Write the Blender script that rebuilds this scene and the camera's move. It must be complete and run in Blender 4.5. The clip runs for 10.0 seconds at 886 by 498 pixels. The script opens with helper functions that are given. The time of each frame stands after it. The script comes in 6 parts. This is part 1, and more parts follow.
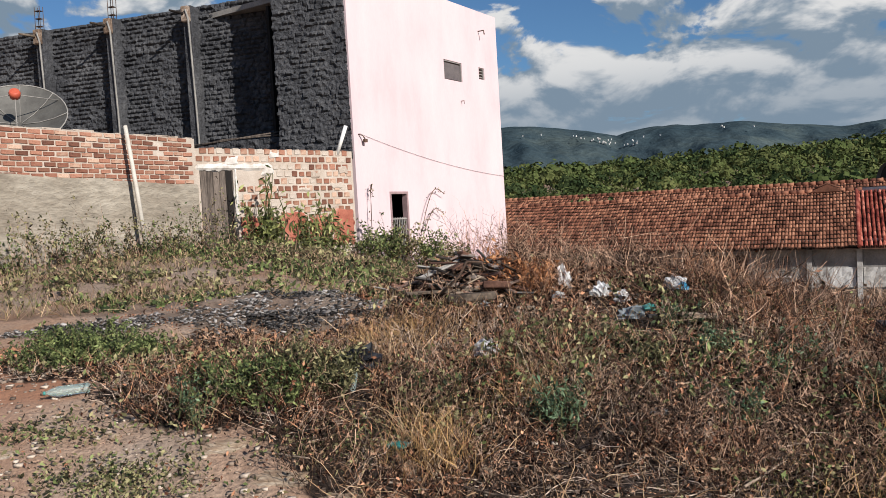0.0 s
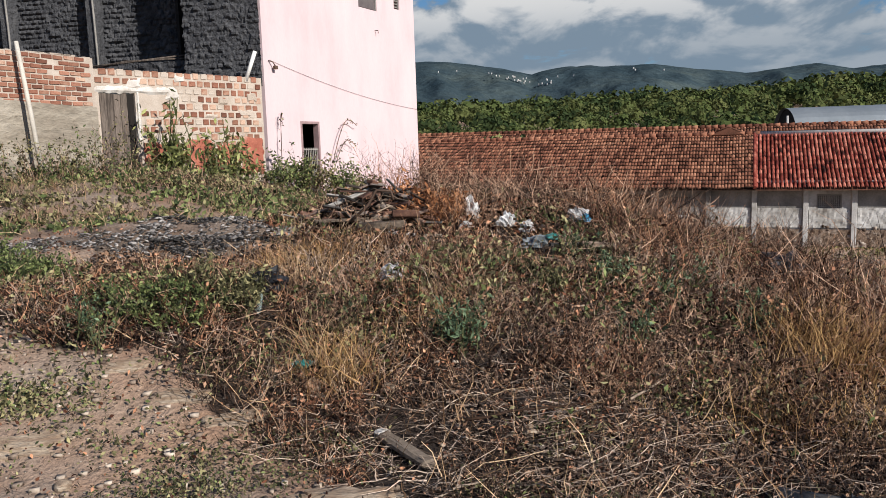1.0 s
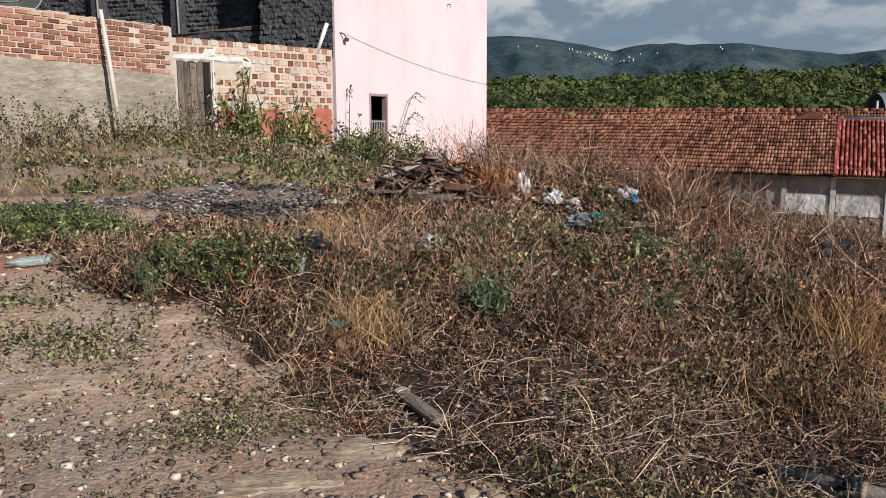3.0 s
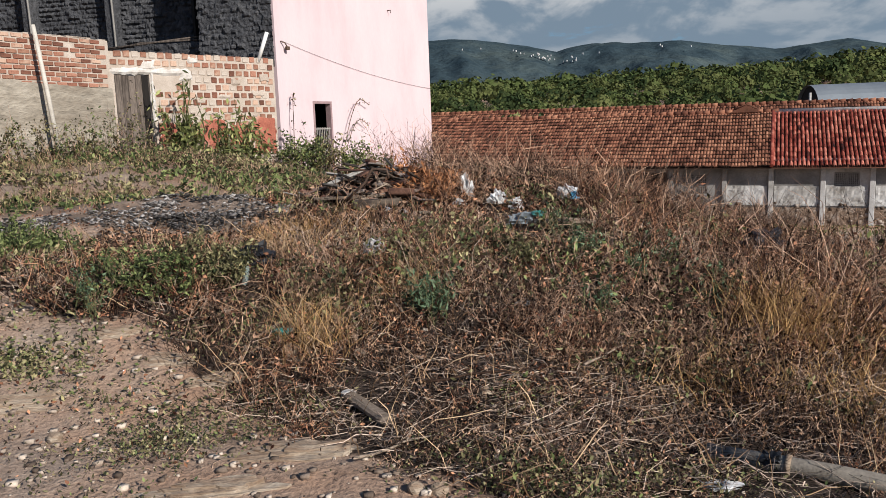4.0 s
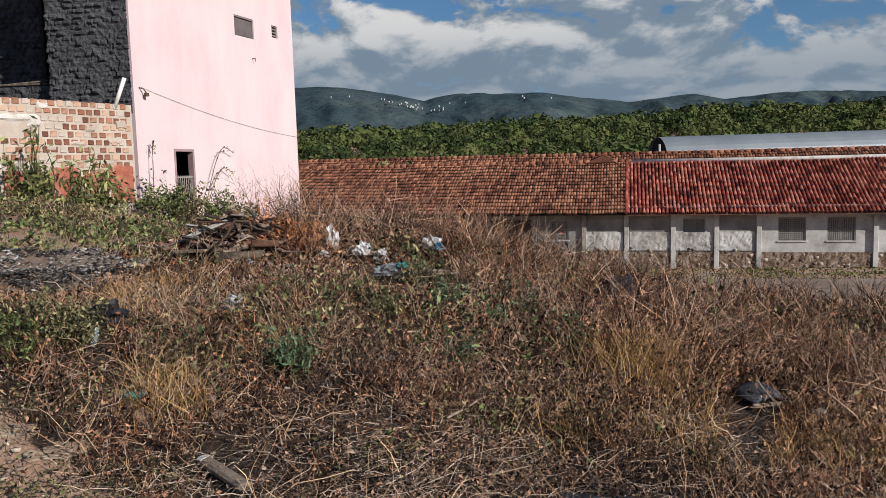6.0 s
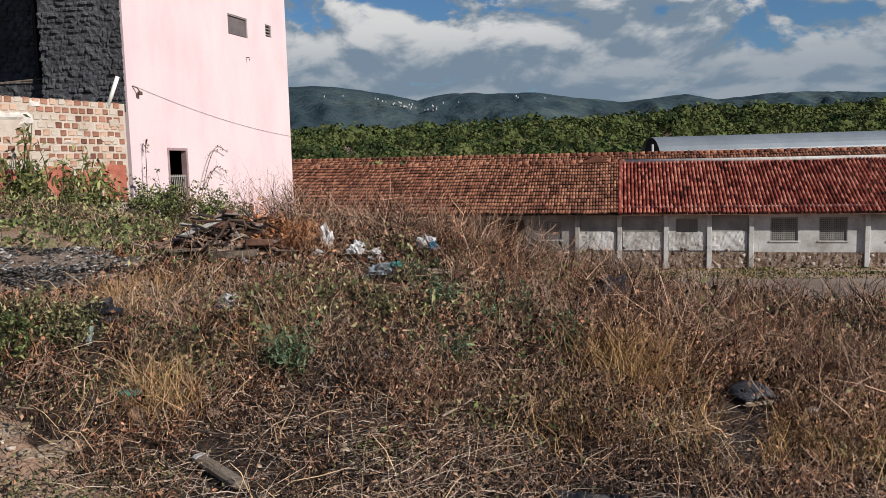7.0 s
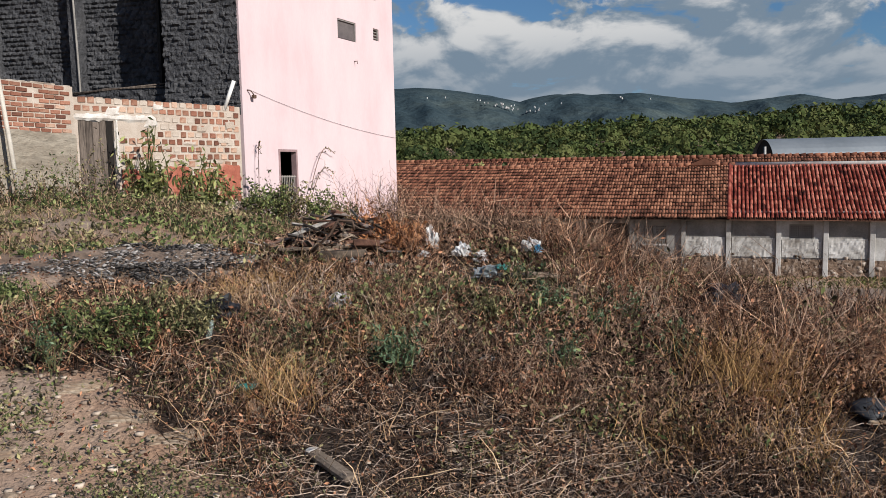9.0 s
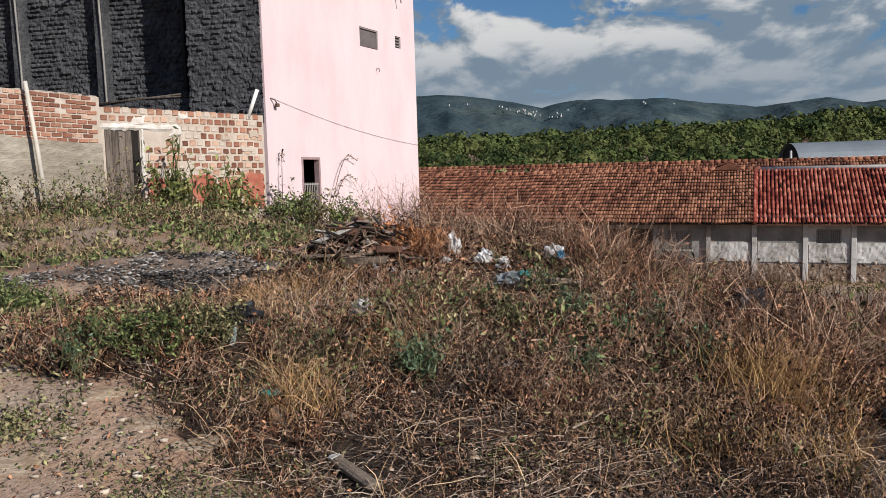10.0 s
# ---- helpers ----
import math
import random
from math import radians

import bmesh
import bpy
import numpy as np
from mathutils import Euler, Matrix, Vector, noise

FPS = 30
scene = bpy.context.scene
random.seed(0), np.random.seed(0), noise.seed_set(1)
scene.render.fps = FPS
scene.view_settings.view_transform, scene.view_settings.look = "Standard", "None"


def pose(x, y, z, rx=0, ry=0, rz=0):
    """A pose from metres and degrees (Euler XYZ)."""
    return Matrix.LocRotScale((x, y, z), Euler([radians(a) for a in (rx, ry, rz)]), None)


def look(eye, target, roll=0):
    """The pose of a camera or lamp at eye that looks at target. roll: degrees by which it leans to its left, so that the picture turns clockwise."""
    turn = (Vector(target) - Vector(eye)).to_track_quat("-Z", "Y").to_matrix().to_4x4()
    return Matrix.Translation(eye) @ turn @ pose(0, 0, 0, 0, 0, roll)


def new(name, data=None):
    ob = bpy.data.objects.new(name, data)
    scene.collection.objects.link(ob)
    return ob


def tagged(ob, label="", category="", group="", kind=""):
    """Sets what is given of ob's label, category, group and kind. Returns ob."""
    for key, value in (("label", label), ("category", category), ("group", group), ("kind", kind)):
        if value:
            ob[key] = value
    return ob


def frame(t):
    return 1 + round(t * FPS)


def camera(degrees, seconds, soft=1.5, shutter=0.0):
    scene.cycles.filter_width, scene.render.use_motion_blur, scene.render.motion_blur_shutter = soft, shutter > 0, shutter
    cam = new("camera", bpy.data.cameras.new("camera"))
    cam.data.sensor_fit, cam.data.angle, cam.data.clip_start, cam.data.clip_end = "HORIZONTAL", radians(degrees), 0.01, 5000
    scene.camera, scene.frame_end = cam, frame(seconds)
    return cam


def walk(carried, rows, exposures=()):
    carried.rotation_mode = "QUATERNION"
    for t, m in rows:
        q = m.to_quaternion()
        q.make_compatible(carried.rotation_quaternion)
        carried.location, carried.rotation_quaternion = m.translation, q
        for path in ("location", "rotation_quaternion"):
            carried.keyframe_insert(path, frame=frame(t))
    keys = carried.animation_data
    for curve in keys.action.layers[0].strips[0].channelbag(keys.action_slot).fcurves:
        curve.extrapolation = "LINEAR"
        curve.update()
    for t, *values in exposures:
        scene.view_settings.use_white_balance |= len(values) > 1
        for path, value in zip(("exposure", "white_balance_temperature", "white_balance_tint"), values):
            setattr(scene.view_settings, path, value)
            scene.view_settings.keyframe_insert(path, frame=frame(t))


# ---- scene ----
cam = camera(57.1, 10.0, soft=0.65)
PATH = [
    (0, (0.065, -0.522, 1.647), (0.046, 1.477, 1.576), -3.4),
    (0.5, (0.09, -0.583, 1.601), (0.219, 1.406, 1.434), -3.1),
    (1, (0.106, -0.606, 1.56), (0.292, 1.371, 1.323), -2.0),
    (1.5, (0.176, -0.657, 1.532), (0.337, 1.316, 1.25), -1.1),
    (2, (0.281, -0.862, 1.55), (0.349, 1.115, 1.257), -0.2),
    (2.5, (0.342, -0.818, 1.558), (0.347, 1.16, 1.261), -0.2),
    (4, (0.461, -0.987, 1.558), (0.586, 0.988, 1.272), -2.2),
    (4.5, (0.516, -0.978, 1.595), (0.854, 0.973, 1.316), -2.1),
    (5, (0.534, -0.999, 1.642), (0.965, 0.945, 1.452), -1.7),
    (5.5, (0.53, -1.001, 1.629), (0.965, 0.942, 1.445), -1.9),
    (7, (0.508, -1.023, 1.617), (0.967, 0.915, 1.431), -1.8),
    (7.5, (0.492, -1.007, 1.616), (0.904, 0.941, 1.431), -1.9),
    (8, (0.472, -0.992, 1.626), (0.79, 0.974, 1.447), -2.1),
    (8.5, (0.45, -1.031, 1.634), (0.676, 0.948, 1.459), -2.0),
    (9, (0.439, -1.038, 1.637), (0.658, 0.942, 1.461), -1.4),
    (9.5, (0.436, -1.069, 1.637), (0.61, 0.916, 1.463), -1.5),
    (10, (0.445, -1.025, 1.631), (0.609, 0.962, 1.473), -1.8),
]
walk(cam, [(t, look(eye, target, roll)) for t, eye, target, roll in PATH], exposures=((0.0, -0.05), (1.0, -0.08), (4.0, -0.12), (5.0, -0.20), (10.0, -0.18)))

# ---- light: late sun from behind on the right, broken cumulus sky ----
SUN_TO = Vector((0.62, -0.785, 0.54)).normalized()
sun = new("sun", bpy.data.lights.new("sun", "SUN"))
sun.data.energy, sun.data.angle, sun.data.color = 6.2, radians(0.55), (1.0, 0.95, 0.895)
sun.matrix_world = look(SUN_TO * 60, (0, 0, 0))

world = bpy.data.worlds.new("sky")
scene.world = world
world.use_nodes = True


def link(tree, a, b):
    tree.links.new(a, b)


def build_sky(tree):
    """Clear-sky model with banks of cumulus, white on top and grey below."""
    nd = tree.nodes
    nd.clear()
    out, bg, sky = nd.new("ShaderNodeOutputWorld"), nd.new("ShaderNodeBackground"), nd.new("ShaderNodeTexSky")
    sky.sky_type, sky.sun_disc = "NISHITA", False
    sky.sun_elevation = math.asin(SUN_TO.z)
    sky.sun_rotation = math.atan2(SUN_TO.x, SUN_TO.y)
    sky.air_density, sky.dust_density, sky.ozone_density = 1.0, 0.3, 2.0
    bg.inputs["Strength"].default_value = 0.05

    def calc(op, a, b=0.0, c=0.0):
        n = nd.new("ShaderNodeMath")
        n.operation = op
        for k, v in enumerate((a, b, c)):
            if isinstance(v, (int, float)):
                n.inputs[k].default_value = v
            else:
                link(tree, v, n.inputs[k])
        return n.outputs[0]

    def ramp(v, lo, hi, a=0.0, b=1.0):
        n = nd.new("ShaderNodeMapRange")
        n.interpolation_type = "SMOOTHSTEP"
        for k, w in zip(("From Min", "From Max", "To Min", "To Max"), (lo, hi, a, b)):
            n.inputs[k].default_value = w
        link(tree, v, n.inputs["Value"])
        return n.outputs["Result"]

    sep = nd.new("ShaderNodeSeparateXYZ")
    link(tree, nd.new("ShaderNodeTexCoord").outputs["Generated"], sep.inputs[0])
    az = calc("ARCTAN2", sep.outputs["X"], sep.outputs["Y"])
    el = calc("ARCSINE", sep.outputs["Z"])
    low = calc("MAXIMUM", el, 0.0)
    v = calc("POWER", calc("ADD", low, 0.02), 0.75)

    def clouds(lift, scale_u, scale_v, seed, detail):
        com, n = nd.new("ShaderNodeCombineXYZ"), nd.new("ShaderNodeTexNoise")
        link(tree, calc("MULTIPLY", az, scale_u), com.inputs[0])
        link(tree, calc("MULTIPLY", calc("ADD", v, lift), scale_v), com.inputs[1])
        com.inputs[2].default_value = seed
        n.inputs["Scale"].default_value, n.inputs["Detail"].default_value, n.inputs["Roughness"].default_value = 1.0, detail, 0.55
        n.inputs["Distortion"].default_value = 0.35
        link(tree, com.outputs[0], n.inputs["Vector"])
        return n.outputs["Fac"]

    n1, n2 = clouds(0.0, 8.6, 14.0, CLOUD_SEED, 10), clouds(0.03, 8.6, 14.0, CLOUD_SEED, 5)
    cover = calc("ADD", calc("ADD", n1, ramp(el, 0.12, 0.28, 0.12, -0.03)), ramp(el, 0.27, 0.55, 0.0, -0.2))
    mask = ramp(cover, 0.47, 0.535)
    top = ramp(calc("SUBTRACT", n1, n2), -0.07, 0.13)
    haze = ramp(el, 0.08, 0.17, 0.55, 1.0)
    light = calc("MULTIPLY", calc("MULTIPLY", top, haze), ramp(el, 0.10, 0.20, 0.45, 1.0))
    tone = nd.new("ShaderNodeMix")
    tone.data_type = "RGBA"
    link(tree, light, tone.inputs["Factor"])
    deep = nd.new("ShaderNodeVectorMath")
    deep.operation = "MULTIPLY"
    deep.inputs[1].default_value = (0.92, 1.30, 1.68)
    link(tree, sky.outputs[0], deep.inputs[0])
    mix = nd.new("ShaderNodeMix")
    mix.data_type = "RGBA"
    for sock in mix.inputs:
        if sock.name == "A" and sock.type == "RGBA":
            link(tree, deep.outputs[0], sock)
        if sock.name == "B" and sock.type == "RGBA":
            link(tree, [o for o in tone.outputs if o.type == "RGBA"][0], sock)
    for sock in tone.inputs:
        if sock.type == "RGBA":
            sock.default_value = (4.2, 5.7, 7.4, 1) if sock.name == "A" else (15.5, 15.5, 15.5, 1)
    link(tree, mask, mix.inputs["Factor"])
    link(tree, [o for o in mix.outputs if o.type == "RGBA"][0], bg.inputs["Color"])
    link(tree, bg.outputs[0], out.inputs["Surface"])


CLOUD_SEED = 4.3
build_sky(world.node_tree)

# ---- small builders ----
def part(name, bm, material, parent=None, label=""):
    """One bmesh as one mesh object, under a thing or a part."""
    me = bpy.data.meshes.new(name)
    bm.to_mesh(me)
    bm.free()
    me.materials.append(material)
    ob = new(name, me)
    if parent:
        ob.parent = parent
    return tagged(ob, label)


def raw(name, verts, faces, material, parent=None, smooth=False, label=""):
    """One mesh object from arrays: verts (n, 3), faces (m, 3 or 4)."""
    verts, faces = np.asarray(verts, np.float32), np.asarray(faces, np.int32)
    me = bpy.data.meshes.new(name)
    k = faces.shape[1]
    me.vertices.add(len(verts))
    me.vertices.foreach_set("co", verts.ravel())
    me.loops.add(faces.size)
    me.loops.foreach_set("vertex_index", faces.ravel())
    me.polygons.add(len(faces))
    me.polygons.foreach_set("loop_start", np.arange(0, faces.size, k, dtype=np.int32))
    me.update(calc_edges=True)
    if smooth:
        me.polygons.foreach_set("use_smooth", np.ones(len(faces), bool))
    me.materials.append(material)
    ob = new(name, me)
    if parent:
        ob.parent = parent
    return tagged(ob, label)


def thing(name, label, category, at=(0, 0, 0), turn=0.0, group="", kind=""):
    """An Empty at the base of a thing; parts go under it."""
    ob = new(name)
    ob.empty_display_size = 0.1
    ob.matrix_world = pose(*at, 0, 0, turn)
    return tagged(ob, label, category, group, kind)


def box(bm, x0, y0, z0, x1, y1, z1, bevel=0.0, m=None):
    made = bmesh.ops.create_cube(bm, size=1.0)["verts"]
    bmesh.ops.scale(bm, vec=(x1 - x0, y1 - y0, z1 - z0), verts=made)
    bmesh.ops.translate(bm, vec=((x0 + x1) / 2, (y0 + y1) / 2, (z0 + z1) / 2), verts=made)
    if bevel:
        edges = list({e for v in made for e in v.link_edges})
        res = bmesh.ops.bevel(bm, geom=edges, offset=bevel, segments=1, affect="EDGES")
        made = list({v for f in res["faces"] for v in f.verts} | {v for v in made if v.is_valid})
    if m is not None:
        bmesh.ops.transform(bm, matrix=m, verts=made)
    return made


def tube(bm, points, radii, sides=7, caps=True):
    """A bent tapered tube along points."""
    rings = []
    n = len(points)
    if not hasattr(radii, "__len__"):
        radii = [radii] * n
    for i, p in enumerate(points):
        a, b = Vector(points[max(i - 1, 0)]), Vector(points[min(i + 1, n - 1)])
        d = (b - a).normalized()
        u = d.cross(Vector((0, 0, 1)))
        u = (u if u.length > 0.05 else d.cross(Vector((1, 0, 0)))).normalized()
        w = d.cross(u)
        rings.append([bm.verts.new(Vector(p) + radii[i] * (math.cos(t) * u + math.sin(t) * w)) for t in [2 * math.pi * k / sides for k in range(sides)]])
    for r, s in zip(rings, rings[1:]):
        for k in range(sides):
            f = bm.faces.new((r[k], r[(k + 1) % sides], s[(k + 1) % sides], s[k]))
            f.smooth = True
    if caps:
        bm.faces.new(rings[0][::-1])
        bm.faces.new(rings[-1])


def fresh():
    return bmesh.new()


def vnoise(x, y, seed=0):
    """Smooth value noise in 0..1 on arrays."""
    x, y = np.asarray(x, float), np.asarray(y, float)
    xi, yi = np.floor(x).astype(np.int64), np.floor(y).astype(np.int64)
    fx, fy = x - xi, y - yi
    fx, fy = fx * fx * (3 - 2 * fx), fy * fy * (3 - 2 * fy)

    def h(a, b):
        n = (a * 374761393 + b * 668265263 + seed * 982451653) & 0xFFFFFFFF
        n = ((n ^ (n >> 13)) * 1274126177) & 0xFFFFFFFF
        return ((n ^ (n >> 16)) & 0xFFFF) / 65535.0
    a, b, c, d = h(xi, yi), h(xi + 1, yi), h(xi, yi + 1), h(xi + 1, yi + 1)
    return (a * (1 - fx) + b * fx) * (1 - fy) + (c * (1 - fx) + d * fx) * fy


def fbm(x, y, seed=0, octaves=4):
    s, amp, tot = 0.0, 1.0, 0.0
    for i in range(octaves):
        s = s + amp * vnoise(np.asarray(x) * 2 ** i, np.asarray(y) * 2 ** i, seed + i)
        tot += amp
        amp *= 0.5
    return s / tot


def step(a, b, x):
    t = np.clip((np.asarray(x, float) - a) / (b - a), 0, 1)
    return t * t * (3 - 2 * t)


# ---- the lie of the land ----
def hill(x, y):
    """Far wooded slope, over the valley floor."""
    r = np.hypot(x, y)
    az = np.arctan2(x, np.maximum(y, 1e-3))
    up = step(75, 520, r) * (26 - 4.5 * step(0.5, 0.05, az) + 5 * fbm(az * 9, r * 0.004, 31, 3)) * (y > 0)
    return up - 30 * step(620, 1200, r)


def ground(x, y):
    x, y = np.asarray(x, float), np.asarray(y, float)
    h = -0.15 - 0.09 * np.clip(x - 1, 0, 8.5)
    h = h + 0.60 * step(3.5, 6.3, y) * (1 - step(2.0, 6.5, x)) * (1 - step(15, 30, y))
    h = h + 0.022 * np.clip(y - 6.5, 0, 6) * (1 - step(2, 6, x)) * (1 - step(15, 30, y))
    h = h + 0.70 * step(6.5, 16, y) * (1 - step(-5.5, 0.5, x)) * (1 - step(26, 40, y))
    q = 0.5 * y + 0.85 * x
    h = h - 2.2 * step(12.5, 25, q) - 0.15 * step(14, 30, y)
    h = h + 0.14 * np.exp(-((x - 0.9) ** 2 / 1.6 + (y - 11.3) ** 2 / 0.8)) + 0.22 * np.exp(-((x - 2.6) ** 2 / 1.4 + (y - 9.3) ** 2 / 1.6))
    h = h + 0.26 * np.exp(-((x + 2.0) ** 2 / 2.2 + (y - 9.5) ** 2 / 0.8)) * (0.5 + fbm(x * 2, y * 2, 5))
    near = 1 - step(20, 40, np.hypot(x, y))
    h = h + near * (0.10 * (fbm(x * 0.9, y * 0.9, 2) - 0.5) + 0.035 * (fbm(x * 5, y * 5, 7) - 0.5))
    return h + hill(x, y)


def gz(x, y):
    return float(ground(np.array([x]), np.array([y]))[0])


def bare_edge(x):
    """The bare trodden ground lies nearer than this."""
    return np.interp(x, [-7, -5, -3.74, -2.5, -1.9, -1.3, -0.9, -0.5, 0.23, 0.9, 1.8, 3], [8.4, 7.6, 6.5, 5.7, 5.3, 5.05, 4.6, 4.1, 3.1, 2.6, 2.3, 1.9])


def is_bare(x, y):
    return (y < bare_edge(x) + 0.9 * (fbm(x * 1.6, y * 1.6, 61, 3) - 0.5)) | (is_dusty(x, y) & (fbm(x * 1.3, y * 1.3, 68, 3) > 0.42))


def is_dusty(x, y):
    """Thinly covered earth between the gravel and the path."""
    return (x < -2.4) & (x > -7) & (y > 7.55) & (y < 9.6)


def on_gravel(x, y):
    a = ((x + 1.9) / 1.35) ** 2 + ((y - 9.0) / 1.0) ** 2
    b = ((x + 3.9) / 1.3) ** 2 + ((y - 8.9) / 0.42) ** 2
    c = ((x + 2.6) / 1.5) ** 2 + ((y - 10.6) / 0.35) ** 2
    return np.minimum(np.minimum(a, b), c) < 1.9 * fbm(x * 3.4, y * 3.4, 66, 4) - 0.12


DUMPED = ((-0.70, 5.95, 0.16), (-0.74, 5.58, 0.10), (0.32, 6.15, 0.13), (1.54, 10.2, 0.14), (1.54, 9.9, 0.2), (1.80, 9.0, 0.22), (1.98, 8.75, 0.16), (1.92, 7.95, 0.28), (2.68, 9.1, 0.27), (5.05, 8.75, 0.75), (-0.36, 4.85, 0.1), (4.46, 4.78, 0.26), (4.72, 4.4, 0.1), (0.82, 8.1, 0.16), (2.42, 7.3, 0.2), (-2.9, 5.97, 0.2), (0.25, 3.8, 0.3), (2.4, 3.05, 0.2), (2.7, 2.85, 0.2))


def cleared(x, y):
    """Pressed-down scrub round dumped things, and a little before them."""
    out = np.zeros(np.shape(x), bool)
    for cx, cy, r in DUMPED:
        for back in (0.0, 0.3, 0.6, 0.9, 1.2):
            out |= np.hypot(x - (cx - back * cx / (cy + 1)), y - (cy - back)) < r * (1 - 0.25 * back)
    return out


# ---- materials ----
def surface(name, cols, scale=1.0, rough=0.85, bump=0.3, fine=40.0, metal=0.0, vary="", amount=0.35, spec=0.3, contrast=(0.3, 0.7), stretch=(1, 1, 1), dist=0.01, through_light=0.0, piece=0.45, shift=0.5):
    """Colours mixed by a coarse noise, broken by a fine one that also gives relief. vary: 'object' or 'island' shifts the value piece by piece."""
    m = bpy.data.materials.new(name)
    m.use_nodes = True
    t = m.node_tree
    nd, bs = t.nodes, t.nodes["Principled BSDF"]
    co, mp = nd.new("ShaderNodeTexCoord"), nd.new("ShaderNodeMapping")
    mp.inputs["Scale"].default_value = stretch
    link(t, co.outputs["Object"], mp.inputs["Vector"])
    big, small = nd.new("ShaderNodeTexNoise"), nd.new("ShaderNodeTexNoise")
    for n, s, d in ((big, scale, 6), (small, fine, 5)):
        n.inputs["Scale"].default_value, n.inputs["Detail"].default_value, n.inputs["Roughness"].default_value = s, d, 0.62
        link(t, mp.outputs[0], n.inputs["Vector"])
    ramp = nd.new("ShaderNodeValToRGB")
    el = ramp.color_ramp.elements
    lo, hi = contrast
    while len(el) < len(cols):
        el.new(0.5)
    for i, c in enumerate(cols):
        el[i].position = lo + (hi - lo) * i / max(len(cols) - 1, 1)
        el[i].color = (*c, 1)
    link(t, big.outputs["Fac"], ramp.inputs["Fac"])
    val = nd.new("ShaderNodeMapRange")
    val.inputs["From Min"].default_value, val.inputs["From Max"].default_value = 0.3, 0.7
    val.inputs["To Min"].default_value, val.inputs["To Max"].default_value = 1 - amount, 1 + amount
    link(t, small.outputs["Fac"], val.inputs["Value"])
    last = val.outputs["Result"]
    if vary:
        src = nd.new("ShaderNodeObjectInfo").outputs["Random"] if vary == "object" else nd.new("ShaderNodeNewGeometry").outputs["Random Per Island"]
        mr = nd.new("ShaderNodeMapRange")
        mr.inputs["To Min"].default_value, mr.inputs["To Max"].default_value = 1 - piece, 1 + piece
        link(t, src, mr.inputs["Value"])
        mu = nd.new("ShaderNodeMath")
        mu.operation = "MULTIPLY"
        link(t, last, mu.inputs[0])
        link(t, mr.outputs["Result"], mu.inputs[1])
        last = mu.outputs[0]
        add = nd.new("ShaderNodeMath")
        add.operation = "MULTIPLY_ADD"
        add.inputs[1].default_value, add.inputs[2].default_value = shift, -shift / 2
        link(t, src, add.inputs[0])
        sm = nd.new("ShaderNodeMath")
        sm.operation = "ADD"
        link(t, add.outputs[0], sm.inputs[0])
        link(t, big.outputs["Fac"], sm.inputs[1])
        link(t, sm.outputs[0], ramp.inputs["Fac"])
    mix = nd.new("ShaderNodeVectorMath")
    mix.operation = "SCALE"
    link(t, ramp.outputs["Color"], mix.inputs[0])
    link(t, last, mix.inputs["Scale"])
    link(t, mix.outputs[0], bs.inputs["Base Color"])
    bs.inputs["Roughness"].default_value, bs.inputs["Metallic"].default_value = rough, metal
    bs.inputs["Specular IOR Level"].default_value = spec
    if bump:
        bp = nd.new("ShaderNodeBump")
        bp.inputs["Strength"].default_value, bp.inputs["Distance"].default_value = bump, dist
        link(t, small.outputs["Fac"], bp.inputs["Height"])
        link(t, bp.outputs[0], bs.inputs["Normal"])
    if through_light:
        tr, ad, out = nd.new("ShaderNodeBsdfTranslucent"), nd.new("ShaderNodeMixShader"), nd["Material Output"]
        ad.inputs[0].default_value = through_light
        link(t, mix.outputs[0], tr.inputs["Color"])
        link(t, bs.outputs[0], ad.inputs[1])
        link(t, tr.outputs[0], ad.inputs[2])
        link(t, ad.outputs[0], out.inputs["Surface"])
    return m


M_PINK = surface("pink_render", [(0.57, 0.41, 0.42), (0.635, 0.50, 0.507), (0.675, 0.555, 0.555)], 0.6, 0.9, 0.25, 14, amount=0.03, contrast=(0.2, 0.75), stretch=(1.4, 1.4, 0.5))
M_SLURRY = surface("dark_slurry", [(0.032, 0.033, 0.037), (0.06, 0.061, 0.066), (0.10, 0.10, 0.104)], 1.2, 0.92, 1.0, 9, amount=0.35, dist=0.10)
M_CONC = surface("raw_concrete", [(0.20, 0.19, 0.175), (0.33, 0.31, 0.28)], 2.5, 0.9, 0.5, 30, amount=0.2)
M_PLASTER = surface("grey_plaster", [(0.20, 0.165, 0.125), (0.30, 0.26, 0.205), (0.39, 0.345, 0.28)], 1.3, 0.92, 1.0, 9, amount=0.22, dist=0.05, stretch=(0.6, 1, 1.6))
M_BRICK = surface("red_brick", [(0.15, 0.066, 0.044), (0.24, 0.10, 0.064), (0.31, 0.15, 0.10)], 3.0, 0.92, 0.6, 60, vary="object", amount=0.3, piece=0.22)
M_BRICKPALE = surface("pale_brick", [(0.24, 0.11, 0.07), (0.32, 0.165, 0.11), (0.44, 0.30, 0.22)], 5.0, 0.92, 0.6, 60, vary="object", amount=0.25, piece=0.2)
M_MORTAR = surface("lime_mortar", [(0.36, 0.29, 0.23), (0.54, 0.47, 0.40)], 2.0, 0.95, 0.6, 45, amount=0.2)
M_WHITEWASH = surface("worn_whitewash", [(0.40, 0.35, 0.30), (0.58, 0.54, 0.49), (0.70, 0.68, 0.64)], 4.0, 0.9, 0.4, 30, amount=0.12)
M_OLDWALL = surface("stained_white_wall", [(0.20, 0.18, 0.155), (0.40, 0.385, 0.36), (0.54, 0.53, 0.51)], 0.8, 0.92, 0.4, 12, amount=0.14, contrast=(0.30, 0.62))
